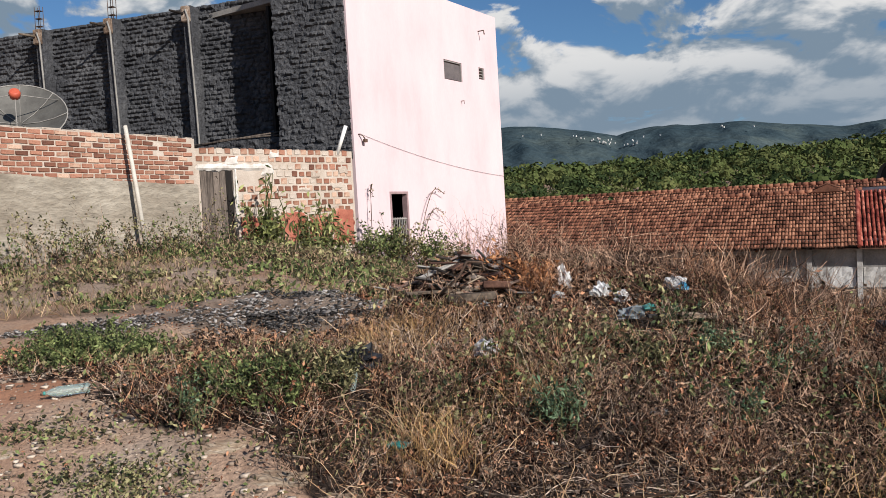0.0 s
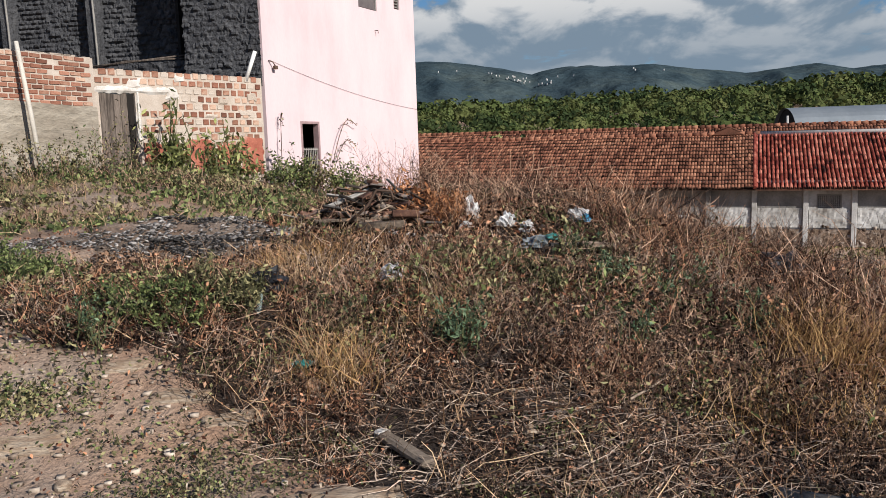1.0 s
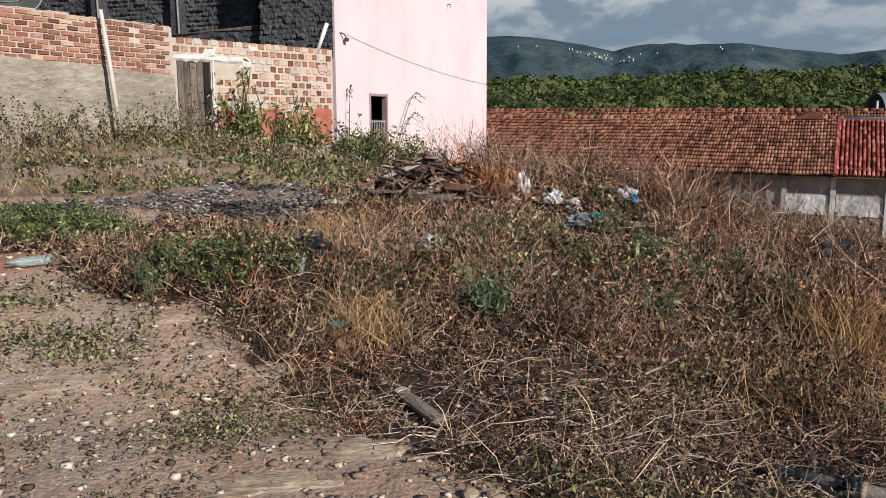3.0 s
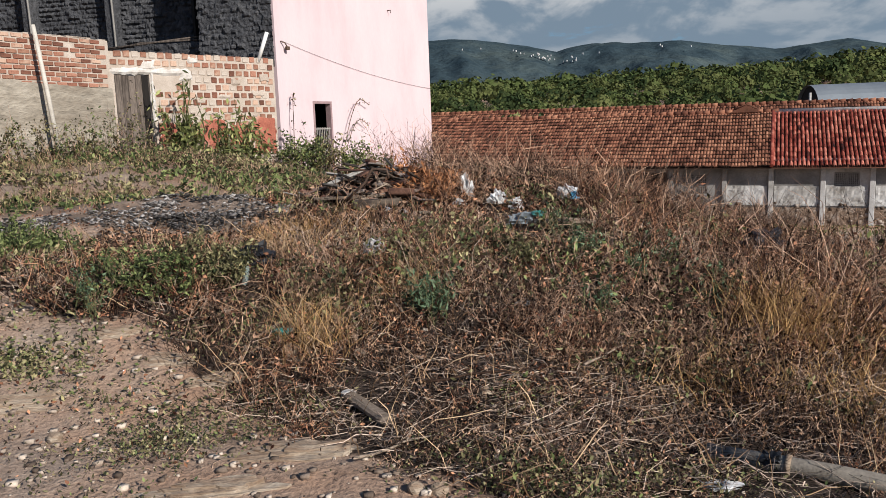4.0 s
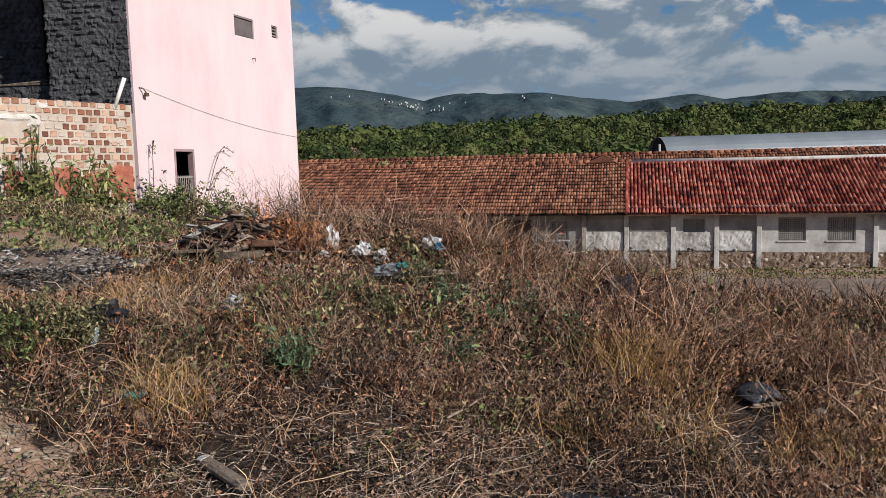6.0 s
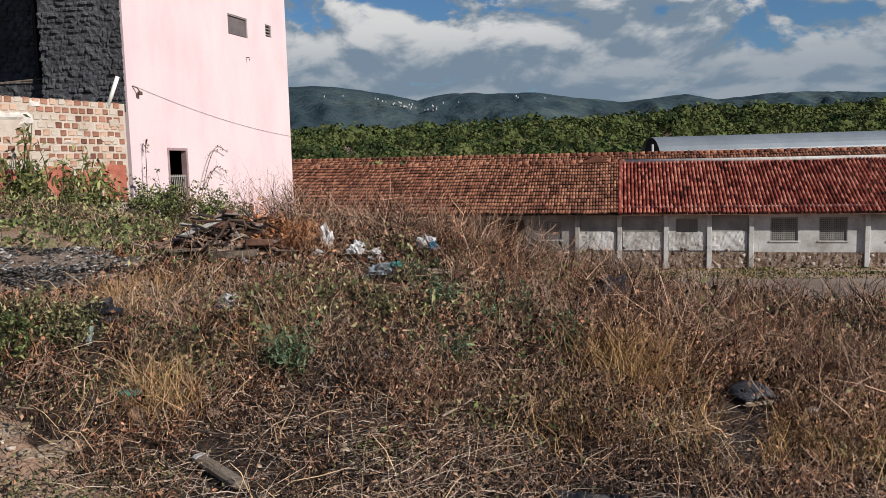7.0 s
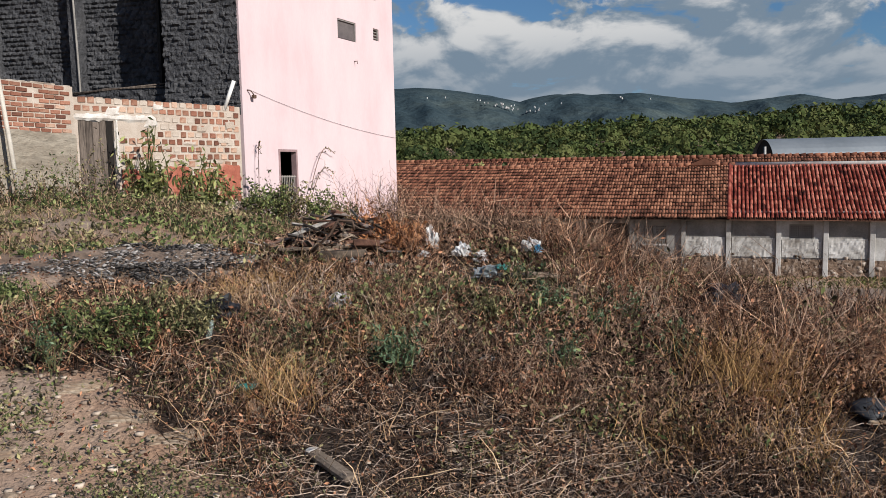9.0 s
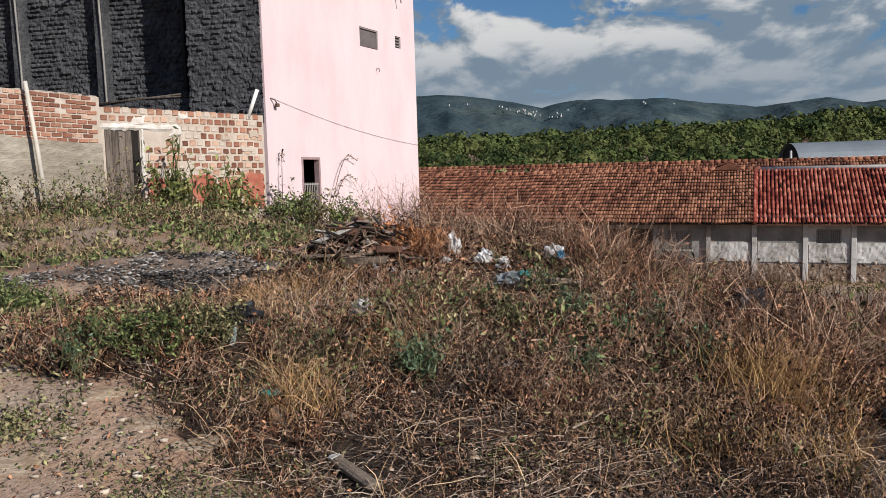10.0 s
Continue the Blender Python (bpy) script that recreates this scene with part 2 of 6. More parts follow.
M_GREYWALL = surface("grey_cement_infill", [(0.15, 0.142, 0.13), (0.235, 0.222, 0.205), (0.33, 0.31, 0.285)], 0.9, 0.92, 0.5, 14, amount=0.15)
M_STONE = surface("rubble_stone", [(0.09, 0.06, 0.042), (0.17, 0.125, 0.095), (0.30, 0.255, 0.215)], 4.0, 0.95, 0.6, 30, vary="island", amount=0.25)
M_RUBBLE = surface("bare_rubble", [(0.10, 0.065, 0.045), (0.20, 0.14, 0.10), (0.36, 0.30, 0.25)], 3.0, 0.95, 0.8, 12, amount=0.35, dist=0.04)
M_OLDWOOD = surface("grey_weathered_wood", [(0.022, 0.017, 0.014), (0.055, 0.043, 0.035), (0.125, 0.10, 0.082)], 6.0, 0.85, 0.6, 30, amount=0.35, stretch=(3, 3, 0.25), vary="object")
M_DARKWOOD = surface("dark_scrap_wood", [(0.018, 0.013, 0.010), (0.045, 0.033, 0.025), (0.12, 0.092, 0.068)], 6.0, 0.85, 0.6, 30, amount=0.3, vary="object")
M_TILE = surface("clay_tile", [(0.10, 0.042, 0.029), (0.215, 0.09, 0.056), (0.32, 0.155, 0.094)], 0.4, 0.9, 0.4, 25, vary="island", amount=0.25, contrast=(0.2, 0.8), piece=0.3, spec=0.1, shift=0.4)
M_REDTILE = surface("red_clay_tile", [(0.03, 0.016, 0.015), (0.19, 0.04, 0.03), (0.30, 0.075, 0.052), (0.42, 0.155, 0.11)], 1.6, 0.85, 0.4, 14, vary="island", amount=0.25, contrast=(0.24, 0.64), piece=0.25, spec=0.1, shift=0.3)
# near-black clay: shade under tile lips and between tiles, put into the colour
M_SHADECLAY = surface("shade_black_clay", [(0.02, 0.014, 0.011), (0.05, 0.028, 0.02), (0.12, 0.055, 0.036)], 1.5, 0.95, 0.3, 30, vary="island", amount=0.3, spec=0.05)
M_SCREEN = surface("pierced_cement", [(0.17, 0.16, 0.145), (0.27, 0.255, 0.235)], 6.0, 0.9, 0.2, 60)
M_TIN = surface("galvanised_sheet", [(0.19, 0.215, 0.235), (0.26, 0.285, 0.305)], 0.25, 0.55, 0.1, 3, metal=0.35, amount=0.06)
# near-black colour that paints the shade inside rooms and openings
M_DARK = surface("shade_dark_inside", [(0.012, 0.011, 0.010), (0.02, 0.018, 0.016)], 2.0, 0.95, 0.0, 10)
M_IRON = surface("rusty_iron", [(0.07, 0.05, 0.04), (0.16, 0.10, 0.07)], 8.0, 0.7, 0.3, 60, metal=0.5)
M_GRILLE = surface("grey_grille", [(0.22, 0.205, 0.185), (0.33, 0.31, 0.285)], 6.0, 0.8, 0.2, 60)
M_POLE = surface("pale_pole", [(0.42, 0.38, 0.32), (0.60, 0.56, 0.49)], 3.0, 0.7, 0.3, 40, amount=0.15)
M_PVC = surface("white_pvc", [(0.66, 0.65, 0.61), (0.78, 0.77, 0.74)], 3.0, 0.45, 0.1, 40, amount=0.06)
M_MESH = surface("dish_mesh", [(0.085, 0.08, 0.072), (0.13, 0.125, 0.112)], 4.0, 0.6, 0.2, 200, metal=0.3, amount=0.2)
M_RED = surface("faded_red_plastic", [(0.42, 0.07, 0.04), (0.52, 0.11, 0.06)], 6.0, 0.5, 0.1, 40, amount=0.1)
M_CABLE = surface("black_cable", [(0.05, 0.045, 0.045), (0.09, 0.08, 0.08)], 5.0, 0.6, 0.0, 40)

# ---- large structure ----
def frame_at(a, b):
    """A pose with x along a to b on plan and y away from the camera's side."""
    return pose(a[0], a[1], 0, 0, 0, math.degrees(math.atan2(b[1] - a[1], b[0] - a[0])))


def span(a, b):
    return math.hypot(b[0] - a[0], b[1] - a[1])


def panel_with_holes(bm, x0, x1, z0, z1, y0, y1, holes):
    """A wall slab from x0 to x1 and z0 to z1 between y0 and y1, with rectangular holes (xa, za, xb, zb) right through."""
    xs = sorted({x0, x1, *[h[0] for h in holes], *[h[2] for h in holes]})
    zs = sorted({z0, z1, *[h[1] for h in holes], *[h[3] for h in holes]})
    inside = lambda x, z: any(h[0] < x < h[2] and h[1] < z < h[3] for h in holes)
    keep = {(i, j) for i in range(len(xs) - 1) for j in range(len(zs) - 1) if not inside((xs[i] + xs[i + 1]) / 2, (zs[j] + zs[j + 1]) / 2)}
    V = {}

    def v(i, j, y):
        if (i, j, y) not in V:
            V[i, j, y] = bm.verts.new((xs[i], y, zs[j]))
        return V[i, j, y]
    for i, j in keep:
        bm.faces.new((v(i, j, y0), v(i + 1, j, y0), v(i + 1, j + 1, y0), v(i, j + 1, y0)))
        bm.faces.new((v(i, j + 1, y1), v(i + 1, j + 1, y1), v(i + 1, j, y1), v(i, j, y1)))
        for di, dj, a, b in ((-1, 0, (0, 1), (0, 0)), (1, 0, (1, 0), (1, 1)), (0, -1, (0, 0), (1, 0)), (0, 1, (1, 1), (0, 1))):
            if (i + di, j + dj) not in keep:
                p, q = (i + a[0], j + a[1]), (i + b[0], j + b[1])
                bm.faces.new((v(*q, y0), v(*p, y0), v(*p, y1), v(*q, y1)))


PL, PR = (-2.32, 21.05), (2.06, 27.98)        # pink side wall, near and far corner
BL, BR = (-5.53, 17.73), (-2.38, 20.86)       # brick wall with the plank door
LL = (-10.4, 9.83)                            # the plastered yard wall comes this far forward
DL = (-16.4, 26.5)                            # far end of the dark wall
TOP = 8.54


def build_ground():
    rs = [0.35]
    while rs[-1] < 40:
        rs.append(rs[-1] * 1.013 + 0.004)
    while rs[-1] < 2900:
        rs.append(rs[-1] * 1.05)
    rs = np.array(rs)
    az = np.concatenate([np.arange(-42, 52, 0.3), np.arange(52, 318, 3.0)]) * math.pi / 180
    R, A = np.meshgrid(rs, az, indexing="ij")
    X, Y = R * np.sin(A), R * np.cos(A)
    X, Y = np.vstack([np.zeros((1, len(az))), X]), np.vstack([np.zeros((1, len(az))), Y])
    Z = ground(X, Y)
    n, k = X.shape
    i = np.arange(n - 1)[:, None] * k
    j = np.arange(k)[None, :]
    jn = (j + 1) % k
    faces = np.stack([i + j, i + jn, i + k + jn, i + k + j], -1).reshape(-1, 4)[:, ::-1]
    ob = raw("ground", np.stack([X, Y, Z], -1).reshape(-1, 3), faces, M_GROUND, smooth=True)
    # soil cover: leaf litter plus painted shade under scrub, red earth by the path
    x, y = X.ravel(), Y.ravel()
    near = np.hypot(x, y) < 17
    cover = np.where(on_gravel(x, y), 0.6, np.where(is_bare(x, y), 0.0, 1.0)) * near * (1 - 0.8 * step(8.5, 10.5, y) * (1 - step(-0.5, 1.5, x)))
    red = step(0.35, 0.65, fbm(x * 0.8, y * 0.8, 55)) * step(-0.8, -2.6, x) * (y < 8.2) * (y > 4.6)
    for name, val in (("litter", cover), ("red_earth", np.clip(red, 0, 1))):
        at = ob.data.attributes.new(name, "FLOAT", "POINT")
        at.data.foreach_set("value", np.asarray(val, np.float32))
    return tagged(ob, "uneven dry lot of brown soil sloping down to a dirt road", "ground", kind="structure")


def ground_material():
    m = surface("dry_soil", [(0.29, 0.15, 0.092), (0.35, 0.22, 0.145), (0.34, 0.252, 0.19), (0.44, 0.345, 0.268)], 0.75, 0.97, 0.9, 28, amount=0.35, dist=0.03, contrast=(0.25, 0.75))
    t = m.node_tree
    nd, bs = t.nodes, t.nodes["Principled BSDF"]
    src = bs.inputs["Base Color"].links[0].from_socket
    # litter colour is near black: gap shade under the scrub is painted in
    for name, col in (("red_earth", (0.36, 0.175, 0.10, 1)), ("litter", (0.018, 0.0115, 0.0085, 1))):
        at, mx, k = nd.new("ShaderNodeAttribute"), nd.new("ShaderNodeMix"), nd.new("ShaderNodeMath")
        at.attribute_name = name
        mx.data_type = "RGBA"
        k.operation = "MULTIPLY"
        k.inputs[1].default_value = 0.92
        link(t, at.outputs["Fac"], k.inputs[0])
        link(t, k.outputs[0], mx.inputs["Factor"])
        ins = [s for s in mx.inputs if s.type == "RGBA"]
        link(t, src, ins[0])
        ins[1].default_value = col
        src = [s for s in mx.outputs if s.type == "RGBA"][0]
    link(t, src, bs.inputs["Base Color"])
    return m


M_GROUND = ground_material()
build_ground()


def pink_house():
    L = span(PL, PR)
    h = tagged(new("pink_house"), "tall pink rendered house with a dark slurry side wall", "house")
    h.matrix_world = frame_at(PL, PR)
    bm = fresh()
    panel_with_holes(bm, 0, L, -0.9, TOP, 0, 0.2, [(1.44, 0.45, 2.32, 2.53), (4.69, 6.04, 5.77, 6.65), (6.86, 6.27, 7.23, 6.66)])
    part("wall", bm, M_PINK, h, "pale pink rendered wall with faint stains")
    bm = fresh()
    box(bm, L - 0.2, 0.2, -1.2, L, 9.0, TOP - 0.01)
    box(bm, 0.01, 8.8, -1.2, L - 0.2, 9.0, TOP - 0.01)
    part("rear_wall", bm, M_PINK, h)
    bm = fresh()
    box(bm, 0.2, 0.2, TOP - 0.45, L - 0.2, 8.8, TOP - 0.3)
    part("roof", bm, M_CONC, h, "flat concrete roof")
    # added inner walls; the room's darkness is in their colour
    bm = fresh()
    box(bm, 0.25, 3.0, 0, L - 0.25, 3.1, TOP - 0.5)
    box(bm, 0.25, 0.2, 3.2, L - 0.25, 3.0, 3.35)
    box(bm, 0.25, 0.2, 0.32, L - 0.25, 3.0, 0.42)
    part("inner_wall", bm, M_DARK, h, "near-black wall painted as the unlit room behind the openings")
    # low door with a barred half gate
    d = part("door_frame", fresh_frame(1.44, 0.45, 2.32, 2.53, 0.07, -0.012, 0.16), M_FRAME, h, "mauve painted wooden door frame")
    for z in (0.52, 1.12, 1.74):
        bm = fresh()
        box(bm, 1.51, 0.03, z, 2.25, 0.055, z + 0.035)
        part("gate_rail", bm, M_GRILLE, d)
    for k in range(9):
        bm = fresh()
        x = 1.55 + k * 0.082
        tube(bm, [(x, 0.042, 0.5), (x, 0.042, 1.80)], 0.011, 6)
        part("gate_bar", bm, M_GRILLE, d)
    # shuttered window and small slatted vent
    w = part("window_frame", fresh_frame(4.69, 6.04, 5.77, 6.65, 0.04, 0.02, 0.09), M_FRAME2, h)
    bm = fresh()
    box(bm, 4.73, 0.07, 6.08, 5.73, 0.09, 6.61, 0.004)
    part("shutter", bm, M_SHUTTER, w, "grey-brown closed shutter")
    v = part("vent_frame", fresh_frame(6.86, 6.27, 7.23, 6.66, 0.03, 0.03, 0.1), M_FRAME2, h)
    for k in range(3):
        bm = fresh()
        box(bm, 6.89, -0.05, -0.006, 7.2, 0.05, 0.006, 0, pose(0, 0.08, 6.36 + k * 0.1, 35, 0, 0))
        part("slat", bm, M_GRILLE, v)
    # small fittings on the wall
    bm = fresh()
    tube(bm, [(6.95, 0.0, 7.86), (6.95, -0.22, 7.86), (6.95, -0.24, 7.72)], 0.02, 6)
    part("drain_spout", bm, M_IRON, h)
    bm = fresh()
    tube(bm, [(5.6, 0.0, 5.42), (5.6, -0.12, 5.42), (5.6, -0.12, 5.33)], 0.016, 6)
    part("hook", bm, M_IRON, h)
    bm = fresh()
    tube(bm, [(0.2, 0.0, 4.06), (0.26, -0.1, 4.02), (0.33, -0.12, 3.93)], 0.016, 6)
    box(bm, 0.3, -0.16, 3.84, 0.4, -0.06, 3.93, 0.01)
    part("cable_bracket", bm, M_IRON, h)
    bm = fresh()
    pts = []
    for k in range(25):
        u = k / 24
        pts.append((0.22 + u * (L - 0.22), -0.018, 4.08 - 1.03 * u - 0.62 * u * (1 - u)))
    tube(bm, pts, 0.0042, 5)
    part("wall_cable", bm, M_CABLE, h, "thin dark cable sagging across the wall")
    return h


def fresh_frame(x0, z0, x1, z1, t, ya, yb):
    bm = fresh()
    box(bm, x0, ya, z0, x0 + t, yb, z1)
    box(bm, x1 - t, ya, z0, x1, yb, z1)
    box(bm, x0 + t, ya, z1 - t, x1 - t, yb, z1)
    return bm


M_FRAME = surface("mauve_frame", [(0.24, 0.16, 0.16), (0.36, 0.25, 0.25)], 4, 0.7, 0.2, 40, amount=0.1)
M_FRAME2 = surface("grey_frame", [(0.20, 0.18, 0.17), (0.28, 0.26, 0.25)], 4, 0.7, 0.2, 40, amount=0.1)
M_SHUTTER = surface("shutter", [(0.10, 0.085, 0.085), (0.15, 0.13, 0.125)], 4, 0.6, 0.2, 40, amount=0.1)


def rough_sheet(bm, L, z0, z1, y, cell=0.05, amp=0.20, seed=3, x0=0.0):
    """A lumpy vertical skin of trowelled slurry."""
    nx, nz = max(2, int((L - x0) / cell)), max(2, int((z1 - z0) / cell))
    xs, zs = np.linspace(x0, L, nx + 1), np.linspace(z0, z1, nz + 1)
    X, Z = np.meshgrid(xs, zs)
    n = fbm(X * 8.5, Z * 6.0, seed, 2) * 0.9 + 0.8 * np.abs(fbm(X * 9, Z * 6, seed + 9, 2) - 0.5)
    course = 0.07 * (np.abs(((Z / 0.2) % 1) - 0.5) > 0.42)
    Y = y - amp * (n - course)
    idx = [[bm.verts.new((X[i, j], Y[i, j], Z[i, j])) for j in range(nx + 1)] for i in range(nz + 1)]
    for i in range(nz):
        for j in range(nx):
            bm.faces.new((idx[i][j], idx[i][j + 1], idx[i + 1][j + 1], idx[i + 1][j]))


def slurry_sheet(bm, x0, x1, z0, z1, y, amp=0.15, seed=3, cell=0.045):
    """Blockwork daubed with slurry: uneven proud blocks in ragged courses."""
    nx, nz = max(2, int((x1 - x0) / cell)), max(2, int((z1 - z0) / cell))
    X, Z = np.meshgrid(np.linspace(x0, x1, nx + 1), np.linspace(z0, z1, nz + 1))
    zz = Z + 0.05 * (fbm(X * 2.2, Z * 2.2, seed + 4, 2) - 0.5)
    row = np.floor(zz / 0.135)
    xx = X + 0.17 * (row * 0.618 % 1) + 0.10 * (fbm(X * 3, Z * 3, seed + 5, 2) - 0.5)
    col = np.floor(xx / 0.21)
    proud = vnoise(col * 5.37, row * 7.13, seed)
    fx, fz = xx / 0.21 - col, zz / 0.135 - row
    edge = np.minimum(1.0, 5.0 * np.minimum(np.minimum(fx, 1 - fx) * 1.4, np.minimum(fz, 1 - fz)))
    n = (0.25 + 0.75 * proud) * (0.25 + 0.75 * edge) + 0.5 * (fbm(X * 9, Z * 9, seed + 9, 2) - 0.5)
    Y = y - amp * n
    idx = [[bm.verts.new((X[i, j], Y[i, j], Z[i, j])) for j in range(nx + 1)] for i in range(nz + 1)]
    for i in range(nz):
        for j in range(nx):
            bm.faces.new((idx[i][j], idx[i][j + 1], idx[i + 1][j + 1], idx[i + 1][j]))


def dark_wall():
    """Unfinished flank: slurry-coated blockwork with columns and a projecting bay."""
    a, b = (DL[0] + 0.62, DL[1] + 0.40), (PL[0] + 0.57, PL[1] + 1.56)
    L = span(a, b)
    w = tagged(new("wall_dark"), "high unfinished wall coated in dark grey slurry with raw concrete columns", "wall", kind="structure")
    w.matrix_world = frame_at(a, b)
    corner = w.matrix_world.inverted() @ Vector((PL[0], PL[1], 0))
    front, end = corner.y, corner.x - 0.06
    top = 8.50
    bm = fresh()
    slurry_sheet(bm, 0, L, 0.2, top, 0.0)
    box(bm, 0, 0.04, 0.2, L, 0.24, top - 0.01)
    part("slurry_face", bm, M_SLURRY, w)
    bm = fresh()
    box(bm, end - 2.08, front + 0.02, 3.4, end, 0.03, TOP + 0.78)
    part("projecting_block", bm, M_SLURRY, w)
    bm = fresh()
    slurry_sheet(bm, end - 2.12, end + 0.01, 3.4, TOP + 0.8, front + 0.08, seed=8)
    part("projecting_face", bm, M_SLURRY, w)
    bm = fresh()
    slurry_sheet(bm, end - 6.2, end - 1.95, 0.2, 4.22, front + 0.42, amp=0.09, seed=18)
    box(bm, end - 6.2, front + 0.44, 0.2, end - 1.97, 0.02, 4.21)
    part("low_plinth", bm, M_SLURRY, w)
    for k in range(2):
        bm = fresh()
        tube(bm, [(end - 6.1 + 0.9 * k, front + 0.36, 4.16 - 0.02 * k), (end - 4.1, front + 0.38, 4.25 + 0.03 * k), (end - 2.2, front + 0.36, 4.36 - 0.09 * k)], [0.02, 0.03, 0.022], 6)
        part("ledge_plank", bm, M_OLDWOOD, w, "weathered plank along the ledge")
    for kx in (-0.4738, -0.3881, -0.2937):
        # where the sight line with this slope meets the wall
        ux, uy = (b[0] - a[0]) / L, (b[1] - a[1]) / L
        s = (0.065 + kx * (a[1] + 0.522) - a[0]) / (ux - kx * uy)
        bm = fresh()
        box(bm, s - 0.15, -0.46, 0.2, s + 0.15, 0.02, top - 0.05, 0.02)
        c = part("column", bm, M_SLURRY, w)
        bm = fresh()
        box(bm, s - 0.13, -0.60, top - 0.55, s + 0.13, -0.44, top - 0.08, 0.03)
        part("column_head", bm, M_RUBBLE, c, "raw brown brick column head")
        bm = fresh()
        tube(bm, [(s - 0.05, -0.5, top - 0.3), (s - 0.06, -0.9, top - 0.32), (s - 0.07, -1.2, top - 0.34)], [0.045, 0.04, 0.03], 6)
        part("stub_beam", bm, M_DARKWOOD, c, "dark timber stub at the column head")
        bm = fresh()
        tube(bm, [(s + 0.06, -0.62, top - 0.2), (s + 0.12, -0.58, top - 0.5), (s + 0.14, -0.51, 5.5), (s + 0.19, -0.51, 2.2)], 0.03, 7)
        part("drain_pipe", bm, M_CONC, c, "pale vertical pipe strip")
    for s in (3.0, 5.85):
        for dx, dy in ((-0.10, 0.05), (0.10, 0.05), (-0.10, 0.2), (0.10, 0.2)):
            bm = fresh()
            tube(bm, [(s + dx, dy, top - 0.1), (s + dx + 0.01, dy, top + 0.85)], 0.011, 5)
            part("rebar", bm, M_IRON, w)
        bm = fresh()
        for z in (0.2, 0.45, 0.7):
            box(bm, s - 0.11, 0.04, top + z, s + 0.11, 0.21, top + z + 0.012)
        part("rebar_tie", bm, M_IRON, w)
    return w


def bricks_in(parent, x0, x1, z0, z1, bw, bh, joint, y, mats, broken, seed, holes=(), bond=True, ragged=0.16):
    """Single bricks proud of a mortar face; every brick an object on a shared mesh."""
    rng = random.Random(seed)
    shared = []
    for mt in mats:
        for k in range(3):
            bm = fresh()
            box(bm, -bw / 2, -0.03, -bh / 2, bw / 2, 0.06, bh / 2, 0.008)
            for v in bm.verts:
                v.co += Vector((rng.uniform(-1, 1), rng.uniform(-1, 1), rng.uniform(-1, 1))) * 0.006
            me = bpy.data.meshes.new("brick")
            bm.to_mesh(me)
            bm.free()
            me.materials.append(mt)
            shared.append((mt, me))
    z, row = z0 + bh / 2, 0
    while z + bh / 2 <= z1 + 0.02:
        x = x0 + bw / 2 + (0.5 * (bw + joint) if bond and row % 2 else 0)
        while x + bw / 2 <= x1 + 0.02:
            if not any(h[0] < x + bw / 2 and x - bw / 2 < h[2] and h[1] < z + bh / 2 and z - bh / 2 < h[3] for h in holes) and rng.random() > broken:
                ob = new("brick", rng.choice(shared)[1])
                ob.parent = parent
                ob.matrix_local = pose(x + rng.uniform(-0.008, 0.008), y + rng.uniform(-0.008, 0.004), z + rng.uniform(-0.006, 0.006), rng.uniform(-1, 1), rng.uniform(-2, 2), rng.uniform(-2, 2)) @ Matrix.Diagonal((rng.uniform(1 - ragged, 1.06), 1, rng.uniform(1 - ragged, 1.07), 1))
            x += bw + joint
        z += bh + joint
        row += 1


def smear(bm, x0, x1, z0, z1, y, seed, ragged=0.05, cell=0.04):
    """A thin coat of render or wash with a ragged outline."""
    nx, nz = max(3, int((x1 - x0) / cell)), max(3, int((z1 - z0) / cell))
    X, Z = np.meshgrid(np.linspace(x0, x1, nx + 1), np.linspace(z0, z1, nz + 1))
    U, W = (X - x0) / (x1 - x0) * 2 - 1, (Z - z0) / (z1 - z0) * 2 - 1
    X = X + ragged * U * 2.4 * (fbm(Z * 7, X * 0 + U, seed, 3) - 0.5)
    Z = Z + ragged * W * 2.4 * (fbm(X * 7, Z * 0 + W, seed + 1, 3) - 0.5)
    rim = (np.abs(U) > 0.999) | (np.abs(W) > 0.999)
    Y = np.where(rim, y + 0.035, y - 0.014 * fbm(X * 9, Z * 9, seed + 2, 2))
    idx = [[bm.verts.new((X[i, j], Y[i, j], Z[i, j])) for j in range(nx + 1)] for i in range(nz + 1)]
    for i in range(nz):
        for j in range(nx):
            bm.faces.new((idx[i][j], idx[i][j + 1], idx[i + 1][j + 1], idx[i + 1][j]))


